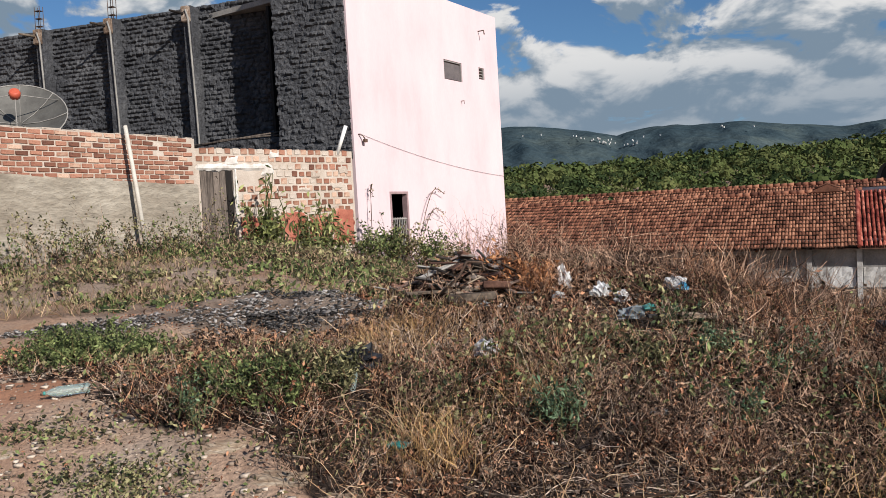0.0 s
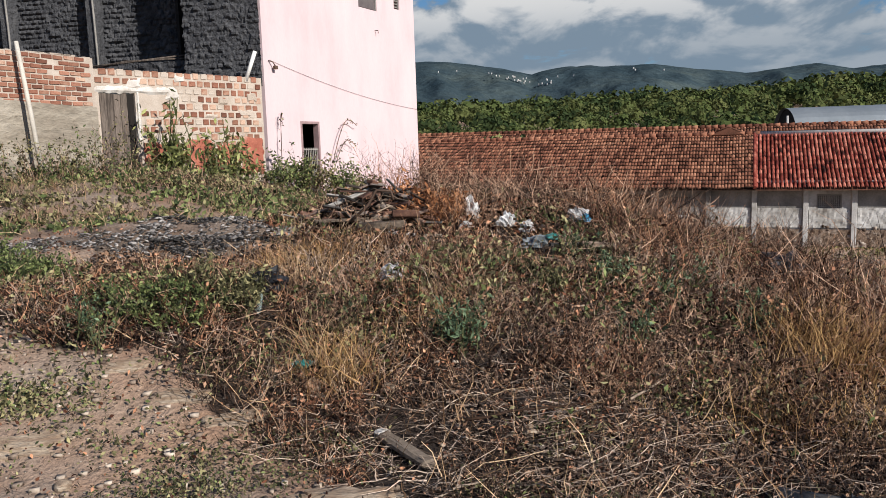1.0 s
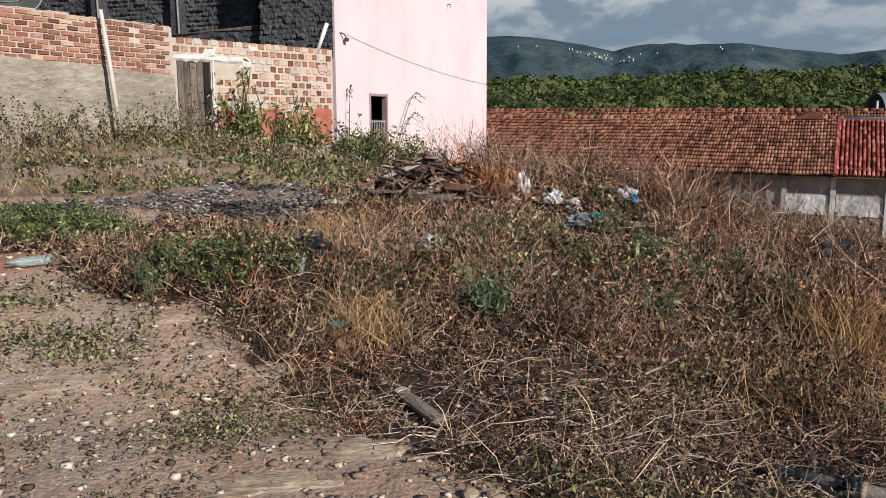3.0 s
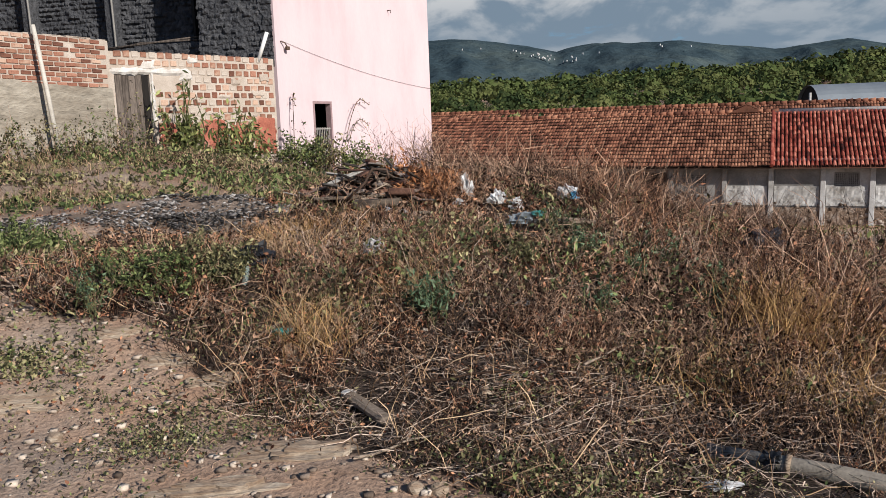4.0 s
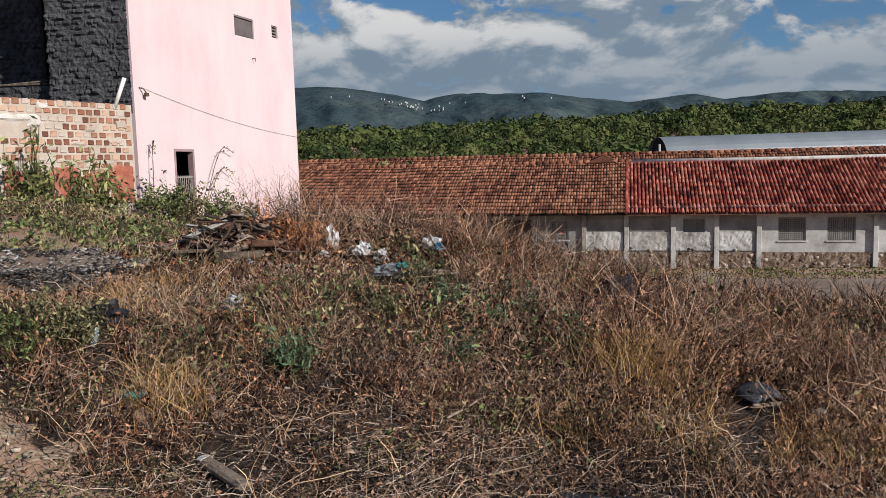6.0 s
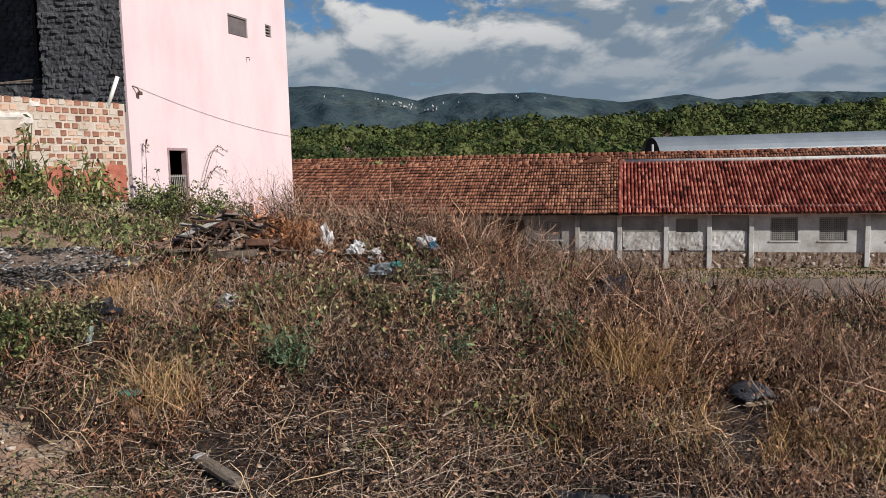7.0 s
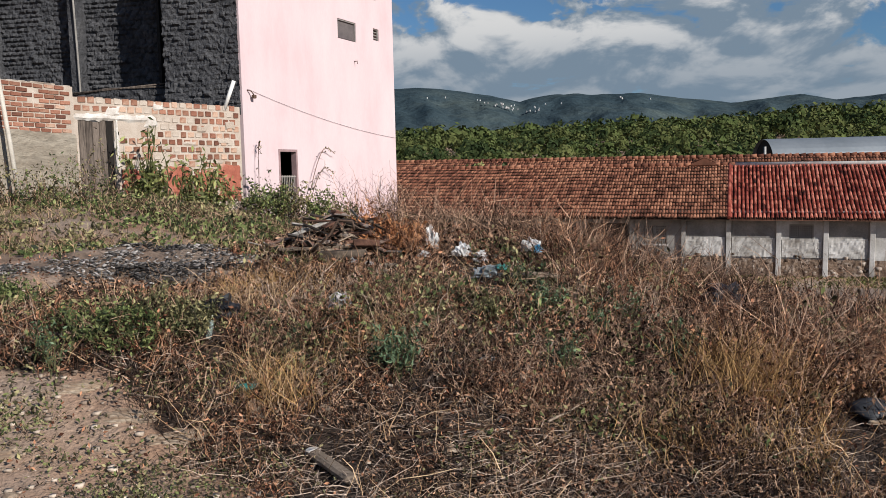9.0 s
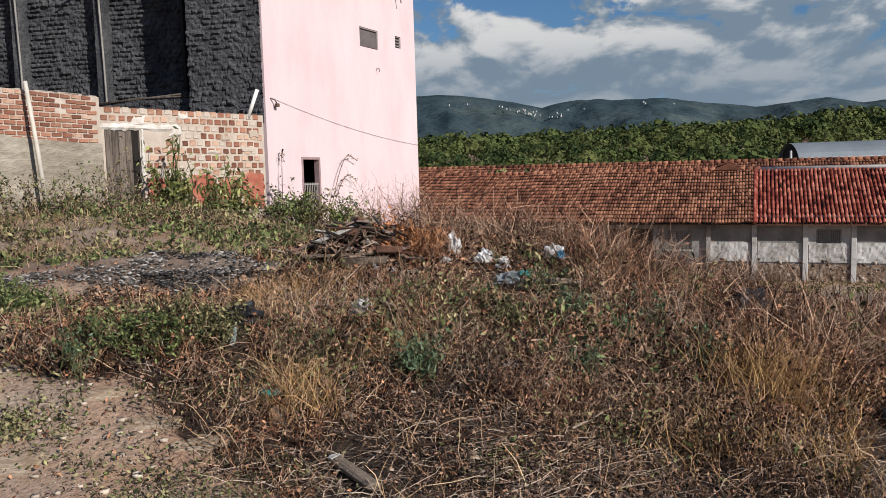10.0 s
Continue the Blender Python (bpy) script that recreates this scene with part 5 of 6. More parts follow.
def back_weeds():
    """Greener weeds and grass towards the walls."""
    rng = np.random.default_rng(78)
    green, olive, blades, stems, dry = Heap(), Heap(), Heap(), Heap(), Heap()
    n = 1900
    x, y = rng.uniform(-9.5, 1.5, n), rng.uniform(8.8, 20, n)
    wall = np.interp(x, [-10.4, -5.53, -2.38, 2], [9.6, 17.3, 20.5, 27])
    keep = (y < wall - 0.12) & ~on_gravel(x, y) & ~is_bare(x, y)
    x, y = x[keep], y[keep]
    k = fbm(x * 0.6, y * 0.6, 71) + rng.normal(0, 0.08, len(x))
    patch = step(0.36, 0.66, fbm(x * 0.55, y * 0.55, 72, 3))
    H = 0.05 + 0.05 * step(9.5, 12, y) + 0.17 * patch * step(9.5, 13, y) + 0.16 * step(1.6, 0.2, wall[keep] - y)
    some = rng.random(len(x)) < 0.35 + 0.65 * patch
    x, y, k, H = x[some], y[some], k[some], H[some]
    a, b = k > 0.42, k <= 0.42
    brush(rng, stems, olive, x[a], y[a], H[a] * 1.25, 7, 24, leaf=0.020, width=0.003, fork=1)
    brush(rng, stems, green, x[b], y[b], H[b] * 1.25, 6, 26, leaf=0.022, width=0.003, fork=1)
    m = 15000
    x, y = rng.uniform(-9.5, 2.0, m), rng.uniform(9.6, 20, m)
    wall = np.interp(x, [-10.4, -5.53, -2.38, 2], [9.6, 17.3, 20.5, 27])
    keep = (y < wall - 0.1) & ~on_gravel(x, y) & (rng.random(m) < 0.15 + 0.85 * step(0.4, 0.62, fbm(x * 0.8, y * 0.8, 75, 3)))
    x, y = x[keep], y[keep]
    P = shoots(rng, feet(x, y), rng.uniform(0.06, 0.26, len(x)), rng.uniform(2, 50, len(x)), rng.uniform(0, 0.3, len(x)), 0.03, 4)
    sel = rng.random(len(x)) < 0.72
    blades.add(*ribbons(P[sel], 0.0045 * rng.uniform(0.6, 1.4, sel.sum()), rng))
    dry.add(*ribbons(P[~sel], 0.0045 * rng.uniform(0.6, 1.4, (~sel).sum()), rng))
    # low creeping greens on the trodden soil
    for sx, sy, rx, ry, c in ((-0.85, 3.6, 0.42, 0.34, 130), (-2.15, 4.66, 0.5, 0.2, 110), (-1.5, 4.2, 0.4, 0.25, 26), (-3.2, 4.6, 0.5, 0.25, 30), (-2.4, 3.9, 0.5, 0.2, 16), (-1.7, 3.2, 0.6, 0.25, 18), (-0.2, 3.9, 0.35, 0.25, 50), (0.9, 3.1, 0.4, 0.2, 50), (2.0, 2.9, 0.6, 0.25, 80), (-1.0, 2.7, 0.5, 0.15, 14), (-2.9, 5.3, 0.5, 0.2, 40), (1.2, 2.75, 0.4, 0.15, 40), (-0.6, 5.0, 0.6, 0.3, 80)):
        X, Y = rng.normal(sx, rx * 0.6, c), rng.normal(sy, ry * 0.6, c)
        brush(rng, stems, olive, X, Y, np.full(c, 0.08), 5, 16, spread=(40, 88), leaf=0.021, fork=0)
        brush(rng, stems, green, X, Y, np.full(c, 0.07), 3, 7, spread=(40, 88), leaf=0.018, fork=0)
    # fallen russet leaves on the earth
    fall = Heap()
    C = np.concatenate([np.stack([rng.normal(-3.5, 0.55, 1500), rng.normal(9.0, 0.22, 1500)], -1), np.stack([rng.normal(-4.6, 0.5, 500), rng.normal(7.7, 0.18, 500)], -1), np.stack([rng.uniform(-3, 3, 2500), rng.uniform(3, 9, 2500)], -1)])
    C = C[~on_gravel(C[:, 0], C[:, 1])]
    C = np.column_stack([C, ground(C[:, 0], C[:, 1]) + 0.015 + 0.05 * rng.random(len(C))])
    fall.add(*leaf_cards(C, 0.016 * rng.uniform(0.5, 1.4, len(C)), rng, 0.5))
    fall.done("fallen_leaves", M_REDLEAF, "russet fallen leaves drifted on bare earth", "leaves")
    green.done("wall_weeds", M_LEAF, "green weeds growing before the yard walls", "weeds")
    olive.done("yellowing_weeds", M_OLIVE, "yellowing low weeds before the walls and on bare soil", "weeds")
    blades.done("green_grass", M_OLIVE, "sparse olive-green grass towards the walls", "grass")
    dry.done("dry_grass", M_STRAW, "dry grass blades mixed into the weeds", "grass")
    stems.done("weed_stems", M_TWIG, "thin brown weed stems", "stems")


def shrub(name, label, x, y, H, R, stems, leaves, leaf, leaf_mat, stem_mat, seed, tilt=(4, 45), flat=0.45, width=0.006, low=0.15, droop=(-0.1, 0.15), fork=2, group=""):
    """One rooted plant: a bunch of stems and its leaves."""
    rng = np.random.default_rng(seed)
    z = gz(x, y)
    t = thing(name, label, "shrub", (x, y, z), group=group)
    B = np.stack([rng.normal(0, R * 0.25, stems), rng.normal(0, R * 0.25, stems), np.full(stems, -0.03)], -1)
    L = H * rng.uniform(0.6, 1.1, stems)
    P = shoots(rng, B, L, rng.uniform(*tilt, stems), rng.uniform(*droop, stems), 0.045, 6)
    V, F = ribbons(P, width * rng.uniform(0.7, 1.3, stems), rng)
    h = Heap()
    h.add(V, F)
    V2, F2 = ribbons(P + rng.normal(0, 0.002, P.shape), width * 0.9 * np.ones(stems), rng)
    h.add(V2, F2)
    paths = [P]
    if fork:
        j = np.repeat(np.arange(stems), fork)
        S = on_path(P, j, rng.uniform(0.3, 0.9, len(j)))
        Q = shoots(rng, S, L[j] * rng.uniform(0.2, 0.5, len(j)), rng.uniform(15, 75, len(j)), rng.uniform(-0.1, 0.15, len(j)), 0.05, 6)
        h.add(*ribbons(Q, width * 0.6 * np.ones(len(j)), rng))
        paths.append(Q)
    h.done("branchwork", stem_mat, "", parent=t)
    if leaves:
        A = np.concatenate(paths)
        j = rng.integers(0, len(A), leaves)
        C = on_path(A, j, rng.uniform(low, 1, leaves)) + rng.normal(0, leaf * 0.8, (leaves, 3))
        h = Heap()
        h.add(*leaf_cards(C, leaf * rng.uniform(0.6, 1.35, leaves), rng, flat))
        h.done("foliage", leaf_mat, "", parent=t)
    return t


def single_plants():
    # leafy green bushes on the near side
    for k, (x, y, H, R, n) in enumerate(((-3.45, 7.2, 0.40, 0.55, 2200), (-3.0, 7.1, 0.32, 0.45, 1300), (-3.8, 7.35, 0.36, 0.45, 1000))):
        shrub("green_bush", "low leafy bright green bush on dry soil", x, y, H * 1.1, R * 1.5, 80, n * 2, 0.020, M_LEAF, M_STEM, 200 + k, (10, 70), group="green bushes")
    for k, (x, y, H, R, n) in enumerate(((-1.35, 5.5, 0.36, 0.4, 1700), (-0.95, 5.6, 0.36, 0.35, 1400), (-1.75, 5.75, 0.3, 0.35, 900), (-1.2, 5.95, 0.36, 0.4, 900))):
        shrub("leafy_weed", "leafy green weed clump with some dry stems", x, y, H * 1.1, R * 1.4, 60, int(n * 1.6), 0.020, M_LEAF if k % 2 == 0 else M_OLIVE, M_STEM, 220 + k, (8, 62), group="leafy weeds")
    shrub("green_tuft", "upright fresh green weed among brown scrub", 0.74, 4.95, 0.40, 0.26, 20, 520, 0.027, M_BLUEGREEN, M_STEM, 240, (2, 28), flat=0.28)
    shrub("pale_weed", "pale green weed with drooping leaves", 1.55, 5.75, 0.34, 0.3, 26, 500, 0.022, M_OLIVE, M_STEM, 241, (5, 50))
    for k, (x, y, n) in enumerate(((2.2, 6.1, 420), (2.55, 5.7, 380), (2.9, 6.2, 380), (2.15, 7.2, 260), (3.1, 5.4, 300), (2.0, 5.0, 260), (-1.9, 5.3, 240))):
        shrub("silvery_weed", "slender bluish-green weed with small leaves", x, y, 0.42, 0.25, 14, n, 0.017, M_BLUEGREEN, M_STEM, 250 + k, (2, 32), group="silvery weeds")
    # darker, nearly leafless bush in the middle
    for k, (x, y) in enumerate(((1.35, 4.85), (1.6, 5.05), (1.1, 5.3), (1.9, 4.7))):
        shrub("dark_brushwood", "dark leafless bush of fine brown twigs", x, y, 0.36, 0.5, 60, 420, 0.013, M_BROWNLEAF, M_TWIG, 270 + k, (10, 75), width=0.003, fork=6, group="dark bushes")
    # fleshy-leaved plants before the brick wall
    for k, (x, y, H) in enumerate(((-4.25, 18.0, 1.75), (-3.85, 18.35, 1.3), (-3.4, 18.55, 1.2), (-3.0, 18.95, 1.55), (-4.05, 17.8, 1.05), (-2.75, 19.2, 1.2))):
        shrub("fleshy_shrub", "upright fleshy-leaved green shrub before a brick wall", x, y, H * 1.05, 0.45, 8, 230, 0.095, M_FLESHY, M_STEM, 300 + k, (0, 17), flat=0.3, width=0.03, fork=0, low=0.05, group="fleshy shrubs")
    # weeds against the plastered wall
    for k in range(26):
        u = (k + 0.5) / 26
        x, y = -9.2 + u * 4.4, 11.2 + u * 6.0
        H = 0.65 + 0.95 * float(vnoise(np.array([k * 1.7]), np.array([2.0]), 5)[0])
        shrub("tall_weed", "tall spindly weed against the plastered yard wall", x + 0.35, y - 0.2, H * 0.85, 0.4, 8, 150, 0.034, M_OLIVE if k % 3 else M_LEAF, M_TWIG, 330 + k, (2, 26), width=0.005, group="weeds along the wall")
    # leafy shrubs by the pink house door
    for k, (x, y, H, n) in enumerate(((-1.55, 20.4, 1.25, 700), (-1.1, 20.9, 1.35, 800), (-0.6, 21.3, 1.2, 700), (-0.2, 22.2, 1.1, 500), (-2.0, 20.1, 1.0, 500), (0.2, 22.6, 1.0, 420))):
        shrub("leafy_shrub", "bushy green shrub beside the pink house", x, y, H, 0.8, 24, int(n * 1.5), 0.048, M_LEAF if k % 2 == 0 else M_OLIVE, M_TWIG, 380 + k, (5, 50), group="shrubs by the house")
    # bare reddish shrubs before the pink wall
    for k, (x, y, H) in enumerate(((0.75, 23.3, 1.8), (1.1, 24.2, 1.7), (1.5, 25.0, 1.9), (0.4, 22.9, 1.5), (1.75, 25.8, 1.7), (1.2, 22.5, 1.5), (1.95, 25.2, 1.5))):
        shrub("bare_shrub", "almost leafless reddish shrub before the pink wall", x, y, H, 0.7, 12, 40, 0.03, M_REDLEAF, M_TWIGRED, 400 + k, (4, 48), width=0.009, fork=4, group="bare shrubs")
    # arching creepers on the pink wall
    for k, (s0, s1, top) in enumerate(((0.28, 0.42, 2.75), (2.35, 4.0, 2.65), (2.4, 3.9, 2.05))):
        ux, uy = (PR[0] - PL[0]) / span(PL, PR), (PR[1] - PL[1]) / span(PL, PR)
        bm = fresh()
        pts, cs = [], []
        t = thing("creeper", "thin leafy creeper arching over the pink wall", "creeper", (PL[0] + ux * s0 + 0.1, PL[1] + uy * s0 - 0.06, gz(PL[0], PL[1])), group="creepers")
        for i in range(15):
            a = i / 14
            s = (s1 - s0) * a
            zz = (top - gz(PL[0], PL[1])) * math.sin(min(1.0, a * 1.25) * math.pi / 2) - (0.35 * max(0, a - 0.6) / 0.4) ** 1.5
            pts.append((ux * s + 0.05, uy * s - 0.05, zz))
        tube(bm, pts, 0.011, 5)
        part("stem", bm, M_TWIG, t)
        h, rg = Heap(), np.random.default_rng(60 + k)
        C = np.array(pts)[rg.integers(4, 15, 34)] + rg.normal(0, 0.035, (34, 3))
        h.add(*leaf_cards(C, 0.035 * rg.uniform(0.5, 1.2, 34), rg, 0.6))
        h.done("foliage", M_OLIVE, "", parent=t)


lot_plants()
back_weeds()
single_plants()

# ---- things on the lot ----
M_BAGWHITE = surface("white_plastic_bag", [(0.40, 0.39, 0.37), (0.62, 0.61, 0.60), (0.76, 0.76, 0.75)], 9, 0.4, 0.8, 14, amount=0.15, spec=0.4, through_light=0.15)
M_BAGGREY = surface("grey_plastic_bag", [(0.10, 0.12, 0.13), (0.22, 0.25, 0.27), (0.36, 0.39, 0.41)], 9, 0.45, 0.5, 14, amount=0.2, spec=0.3, through_light=0.15)
M_BAGBLACK = surface("black_plastic_bag", [(0.008, 0.009, 0.011), (0.022, 0.024, 0.03)], 6, 0.5, 0.6, 14, amount=0.2, spec=0.25)
M_SLAG = surface("dark_slag", [(0.014, 0.013, 0.012), (0.045, 0.041, 0.039), (0.14, 0.128, 0.12)], 3, 0.9, 0.4, 40, vary="island", amount=0.2)
M_BAGBLUE = surface("blue_plastic", [(0.03, 0.22, 0.42), (0.08, 0.36, 0.55)], 6, 0.35, 0.3, 14, amount=0.12, spec=0.5)
M_TEAL = surface("teal_plastic", [(0.02, 0.17, 0.155), (0.07, 0.30, 0.26)], 6, 0.35, 0.3, 14, amount=0.12, spec=0.5)
M_SLATE = surface("slate_chips", [(0.06, 0.054, 0.05), (0.16, 0.146, 0.136), (0.32, 0.295, 0.275)], 3, 0.9, 0.4, 40, vary="island", amount=0.2)
M_PEBBLE = surface("pebbles", [(0.14, 0.10, 0.075), (0.25, 0.19, 0.145), (0.42, 0.35, 0.28)], 3, 0.9, 0.4, 60, vary="island", amount=0.2)
M_PALEROCK = surface("pale_layered_rock", [(0.22, 0.14, 0.09), (0.34, 0.255, 0.18), (0.48, 0.40, 0.31)], 5.0, 0.95, 0.8, 24, amount=0.25, stretch=(1, 2.5, 6), dist=0.02)
M_STICK = surface("dry_stick", [(0.16, 0.115, 0.085), (0.30, 0.235, 0.175)], 4, 0.85, 0.3, 40, amount=0.2, vary="object")
M_STUMP = surface("grey_brown_stump", [(0.15, 0.115, 0.085), (0.24, 0.19, 0.145)], 4, 0.9, 0.5, 40, amount=0.25)
M_CEMENT = surface("cement_pipe", [(0.17, 0.145, 0.115), (0.29, 0.255, 0.21)], 4, 0.9, 0.5, 50, amount=0.2)
M_SCRAPCLAY = surface("scrap_clay", [(0.10, 0.05, 0.035), (0.18, 0.09, 0.06), (0.18, 0.15, 0.13)], 6, 0.9, 0.5, 50, vary="object", amount=0.25)
M_ASH = surface("old_grey_board", [(0.05, 0.046, 0.043), (0.12, 0.11, 0.10), (0.24, 0.225, 0.205)], 6, 0.85, 0.5, 30, vary="object", amount=0.25, stretch=(0.4, 3, 3))


def clear_plastic():
    m = bpy.data.materials.new("clear_plastic")
    m.use_nodes = True
    bs = m.node_tree.nodes["Principled BSDF"]
    bs.inputs["Base Color"].default_value = (0.72, 0.86, 0.82, 1)
    bs.inputs["Roughness"].default_value, bs.inputs["IOR"].default_value = 0.18, 1.35
    bs.inputs["Transmission Weight"].default_value = 0.8
    return m


M_CLEAR = clear_plastic()


def crumple(bm, size, seed, sub=3, rough=0.75):
    """A crushed film bag: a ball folded by ridged noise."""
    made = bmesh.ops.create_icosphere(bm, subdivisions=sub, radius=1.0)["verts"]
    off = Vector((seed * 3.1, seed * 1.7, seed * 0.9))
    for v in made:
        p = v.co.copy()
        n = abs(noise.noise(p * 1.6 + off)) + 0.6 * abs(noise.noise(p * 3.7 + off)) + 0.35 * abs(noise.noise(p * 8 + off))
        p = p * (0.78 + rough * (n * 1.5 - 0.3))
        v.co = Vector((p.x * size[0], p.y * size[1], max(p.z, -0.5) * size[2]))
    return made


def bag(name, label, x, y, size, mat, seed, lift=0.3, patch=None, turn=0.0):
    t = thing(name, label, "litter", (x, y, gz(x, y)), turn)
    bm = fresh()
    made = crumple(bm, size, seed)
    bmesh.ops.translate(bm, vec=(0, 0, size[2] * lift + size[2] * 0.4), verts=made)
    part("film", bm, mat, t)
    if patch:
        pm, px, py, pz, ps = patch
        bm = fresh()
        made = crumple(bm, (ps, ps * 0.8, ps * 0.7), seed + 3, 2)
        bmesh.ops.translate(bm, vec=(px, py, pz), verts=made)
        part("printed_corner", bm, pm, t)
    return t


def lathe(bm, profile, sides=18, m=None):
    rings = []
    for r, z in profile:
        rings.append([bm.verts.new((r * math.cos(2 * math.pi * k / sides), r * math.sin(2 * math.pi * k / sides), z)) for k in range(sides)])
    for a, b in zip(rings, rings[1:]):
        for k in range(sides):
            bm.faces.new((a[k], a[(k + 1) % sides], b[(k + 1) % sides], b[k])).smooth = True
    bm.faces.new(rings[0][::-1])
    bm.faces.new(rings[-1])
    if m is not None:
        bmesh.ops.transform(bm, matrix=m, verts=bm.verts)


def bottle(x, y, turn, length, label, lean=90):
    t = thing("plastic_bottle", label, "bottle", (x, y, gz(x, y)), turn)
    r = length * 0.125
    lie = pose(0, 0, r * 1.15, 0, lean, 0)
    bm = fresh()
    prof = [(r * 0.8, 0), (r, length * 0.04)]
    for k in range(7):
        prof += [(r * (0.95 if k % 2 else 1.0), length * (0.1 + 0.08 * k))]
    prof += [(r * 0.96, length * 0.7), (r * 0.7, length * 0.82), (r * 0.32, length * 0.92), (r * 0.3, length * 0.95)]
    lathe(bm, prof, 18, lie)
    part("body", bm, M_CLEAR, t, "crushed clear greenish plastic")
    bm = fresh()
    lathe(bm, [(r * 0.36, length * 0.945), (r * 0.36, length)], 12, lie)
    part("cap", bm, M_TEAL if lean > 60 else M_BAGWHITE, t)
    return t


def stones():
    rng = random.Random(31)
    # pebbles over the bare soil
    V, F = [], []
    R = np.random.default_rng(5)
    n = 9000
    x, y = R.uniform(-5.5, 2.6, n), R.uniform(1.9, 8.2, n)
    keep = is_bare(x, y) | (R.random(n) < 0.22)
    Z = ground(x, y)
    for px, py, pz in zip(x[keep], y[keep], Z[keep]):
        s = 0.005 + 0.022 * rng.random() ** 3
        add_rock(V, F, (px, py, pz + s * 0.35), (s * rng.uniform(0.8, 1.5), s, s * 0.6), rng)
    tagged(raw("pebbles", V, F, M_PEBBLE), "small pale pebbles scattered over bare soil", "pebbles", kind="stuff")
    # slate chips
    VL, FL, VD, FD = [], [], [], []
    slag = lambda x, y: fbm(np.array([x * 1.1 + 3.0]), np.array([y * 3.4]), 67, 3)[0] > 0.66
    thin = lambda x, y: fbm(np.array([x * 3.0]), np.array([y * 3.0]), 69, 3)[0]
    n = 34000
    x, y = R.uniform(-5.8, -0.4, n), R.uniform(7.3, 11.4, n)
    ok = on_gravel(x, y)
    Z = ground(x, y)
    for px, py, pz in zip(x[ok], y[ok], Z[ok]):
        dark = slag(px, py)
        if not dark and thin(px, py) > 0.66:
            continue
        s = 0.006 + 0.036 * rng.random() ** 5 + (0.012 * rng.random() if dark else 0)
        V, F = (VD, FD) if dark else (VL, FL)
        a = rng.uniform(0, math.pi)
        b = len(V)
        add_rock(V, F, (0, 0, 0), (s, s * rng.uniform(0.4, 0.9), s * 0.22), rng)
        m = pose(px, py, pz + s * 0.2 + 0.03 * rng.random() + (0.02 if dark else 0), rng.uniform(-32, 32), rng.uniform(-32, 32), math.degrees(a))
        for i in range(b, len(V)):
            V[i] = tuple(m @ Vector(V[i]))
    tagged(raw("dark_slag", VD, FD, M_SLAG), "streaks of dark slag chips over grey gravel", "gravel", kind="stuff")
    tagged(raw("slate_gravel", VL, FL, M_SLATE), "spread heap of grey slate chips on the soil", "gravel", kind="stuff")
    # larger loose stones
    spots = [(0.52, 2.72, 0.045), (0.64, 2.70, 0.05), (-0.28, 4.62, 0.07), (-0.14, 4.6, 0.06), (-0.6, 4.35, 0.035), (0.25, 9.0, 0.06), (0.5, 8.75, 0.05), (-0.9, 4.3, 0.04), (-1.55, 3.7, 0.05), (1.0, 3.93, 0.05), (0.2, 4.55, 0.05), (2.6, 5.0, 0.05), (1.5, 3.1, 0.04), (-2.4, 5.2, 0.04), (-3.0, 6.9, 0.05), (-4.0, 6.9, 0.06), (-3.6, 6.8, 0.05)]
    for k, (x, y, s) in enumerate(spots):
        bm = fresh()
        bmesh.ops.create_icosphere(bm, subdivisions=2, radius=s)
        for v in bm.verts:
            v.co *= 1 + 0.35 * noise.noise(v.co * (0.9 / s) * 0.9 + Vector((k, 0, 0)))
            v.co.z *= 0.75
        ob = part("stone", bm, M_PALEROCK)
        ob.matrix_world = pose(x, y, gz(x, y) + s * 0.35, 0, 0, 40 * k)
        tagged(ob, "rough pale stone half sunk in the soil", "stone", "loose stones")
    # flat outcrops of pale layered rock, flush with the bare ground
    for k, (x, y, rx, ry, turn) in enumerate(((-2.05, 4.12, 0.62, 0.13, 8), (-0.12, 3.25, 0.42, 0.16, -4), (-1.6, 4.93, 0.2, 0.08, 5), (-2.9, 4.0, 0.5, 0.12, 4), (-0.5, 2.85, 0.45, 0.12, 3), (-1.15, 4.55, 0.25, 0.06, -8), (-3.4, 5.0, 0.4, 0.1, 6), (-0.75, 4.28, 0.22, 0.07, 2))):
        bm = fresh()
        for lay in range(3):
            pts = []
            for i in range(26):
                a = 2 * math.pi * i / 26
                f = (1 - 0.16 * lay) * (0.72 + 0.5 * noise.noise(Vector((math.cos(a) * 1.7 + k * 5, math.sin(a) * 1.7, lay * 0.6))))
                pts.append((rx * f * math.cos(a) + 0.05 * lay, ry * f * math.sin(a) + 0.02 * lay))
            z0, z1 = -0.05, 0.012 + 0.013 * lay
            lo = [bm.verts.new((px, py, z0)) for px, py in pts]
            hi = [bm.verts.new((px * 0.95, py * 0.95, z1 + gz(x + px, y + py) - gz(x, y) + 0.006 * noise.noise(Vector((px * 20, py * 20, lay))))) for px, py in pts]
            mid = bm.verts.new((0.05 * lay, 0, z1))
            for i in range(26):
                j = (i + 1) % 26
                bm.faces.new((lo[i], lo[j], hi[j], hi[i]))
                bm.faces.new((hi[i], hi[j], mid))
        ob = part("rock_outcrop", bm, M_PALEROCK)
        ob.matrix_world = pose(x, y, gz(x, y), 0, 0, turn)
        tagged(ob, "flat pale layered rock showing through bare soil", "rock", "rock outcrops")


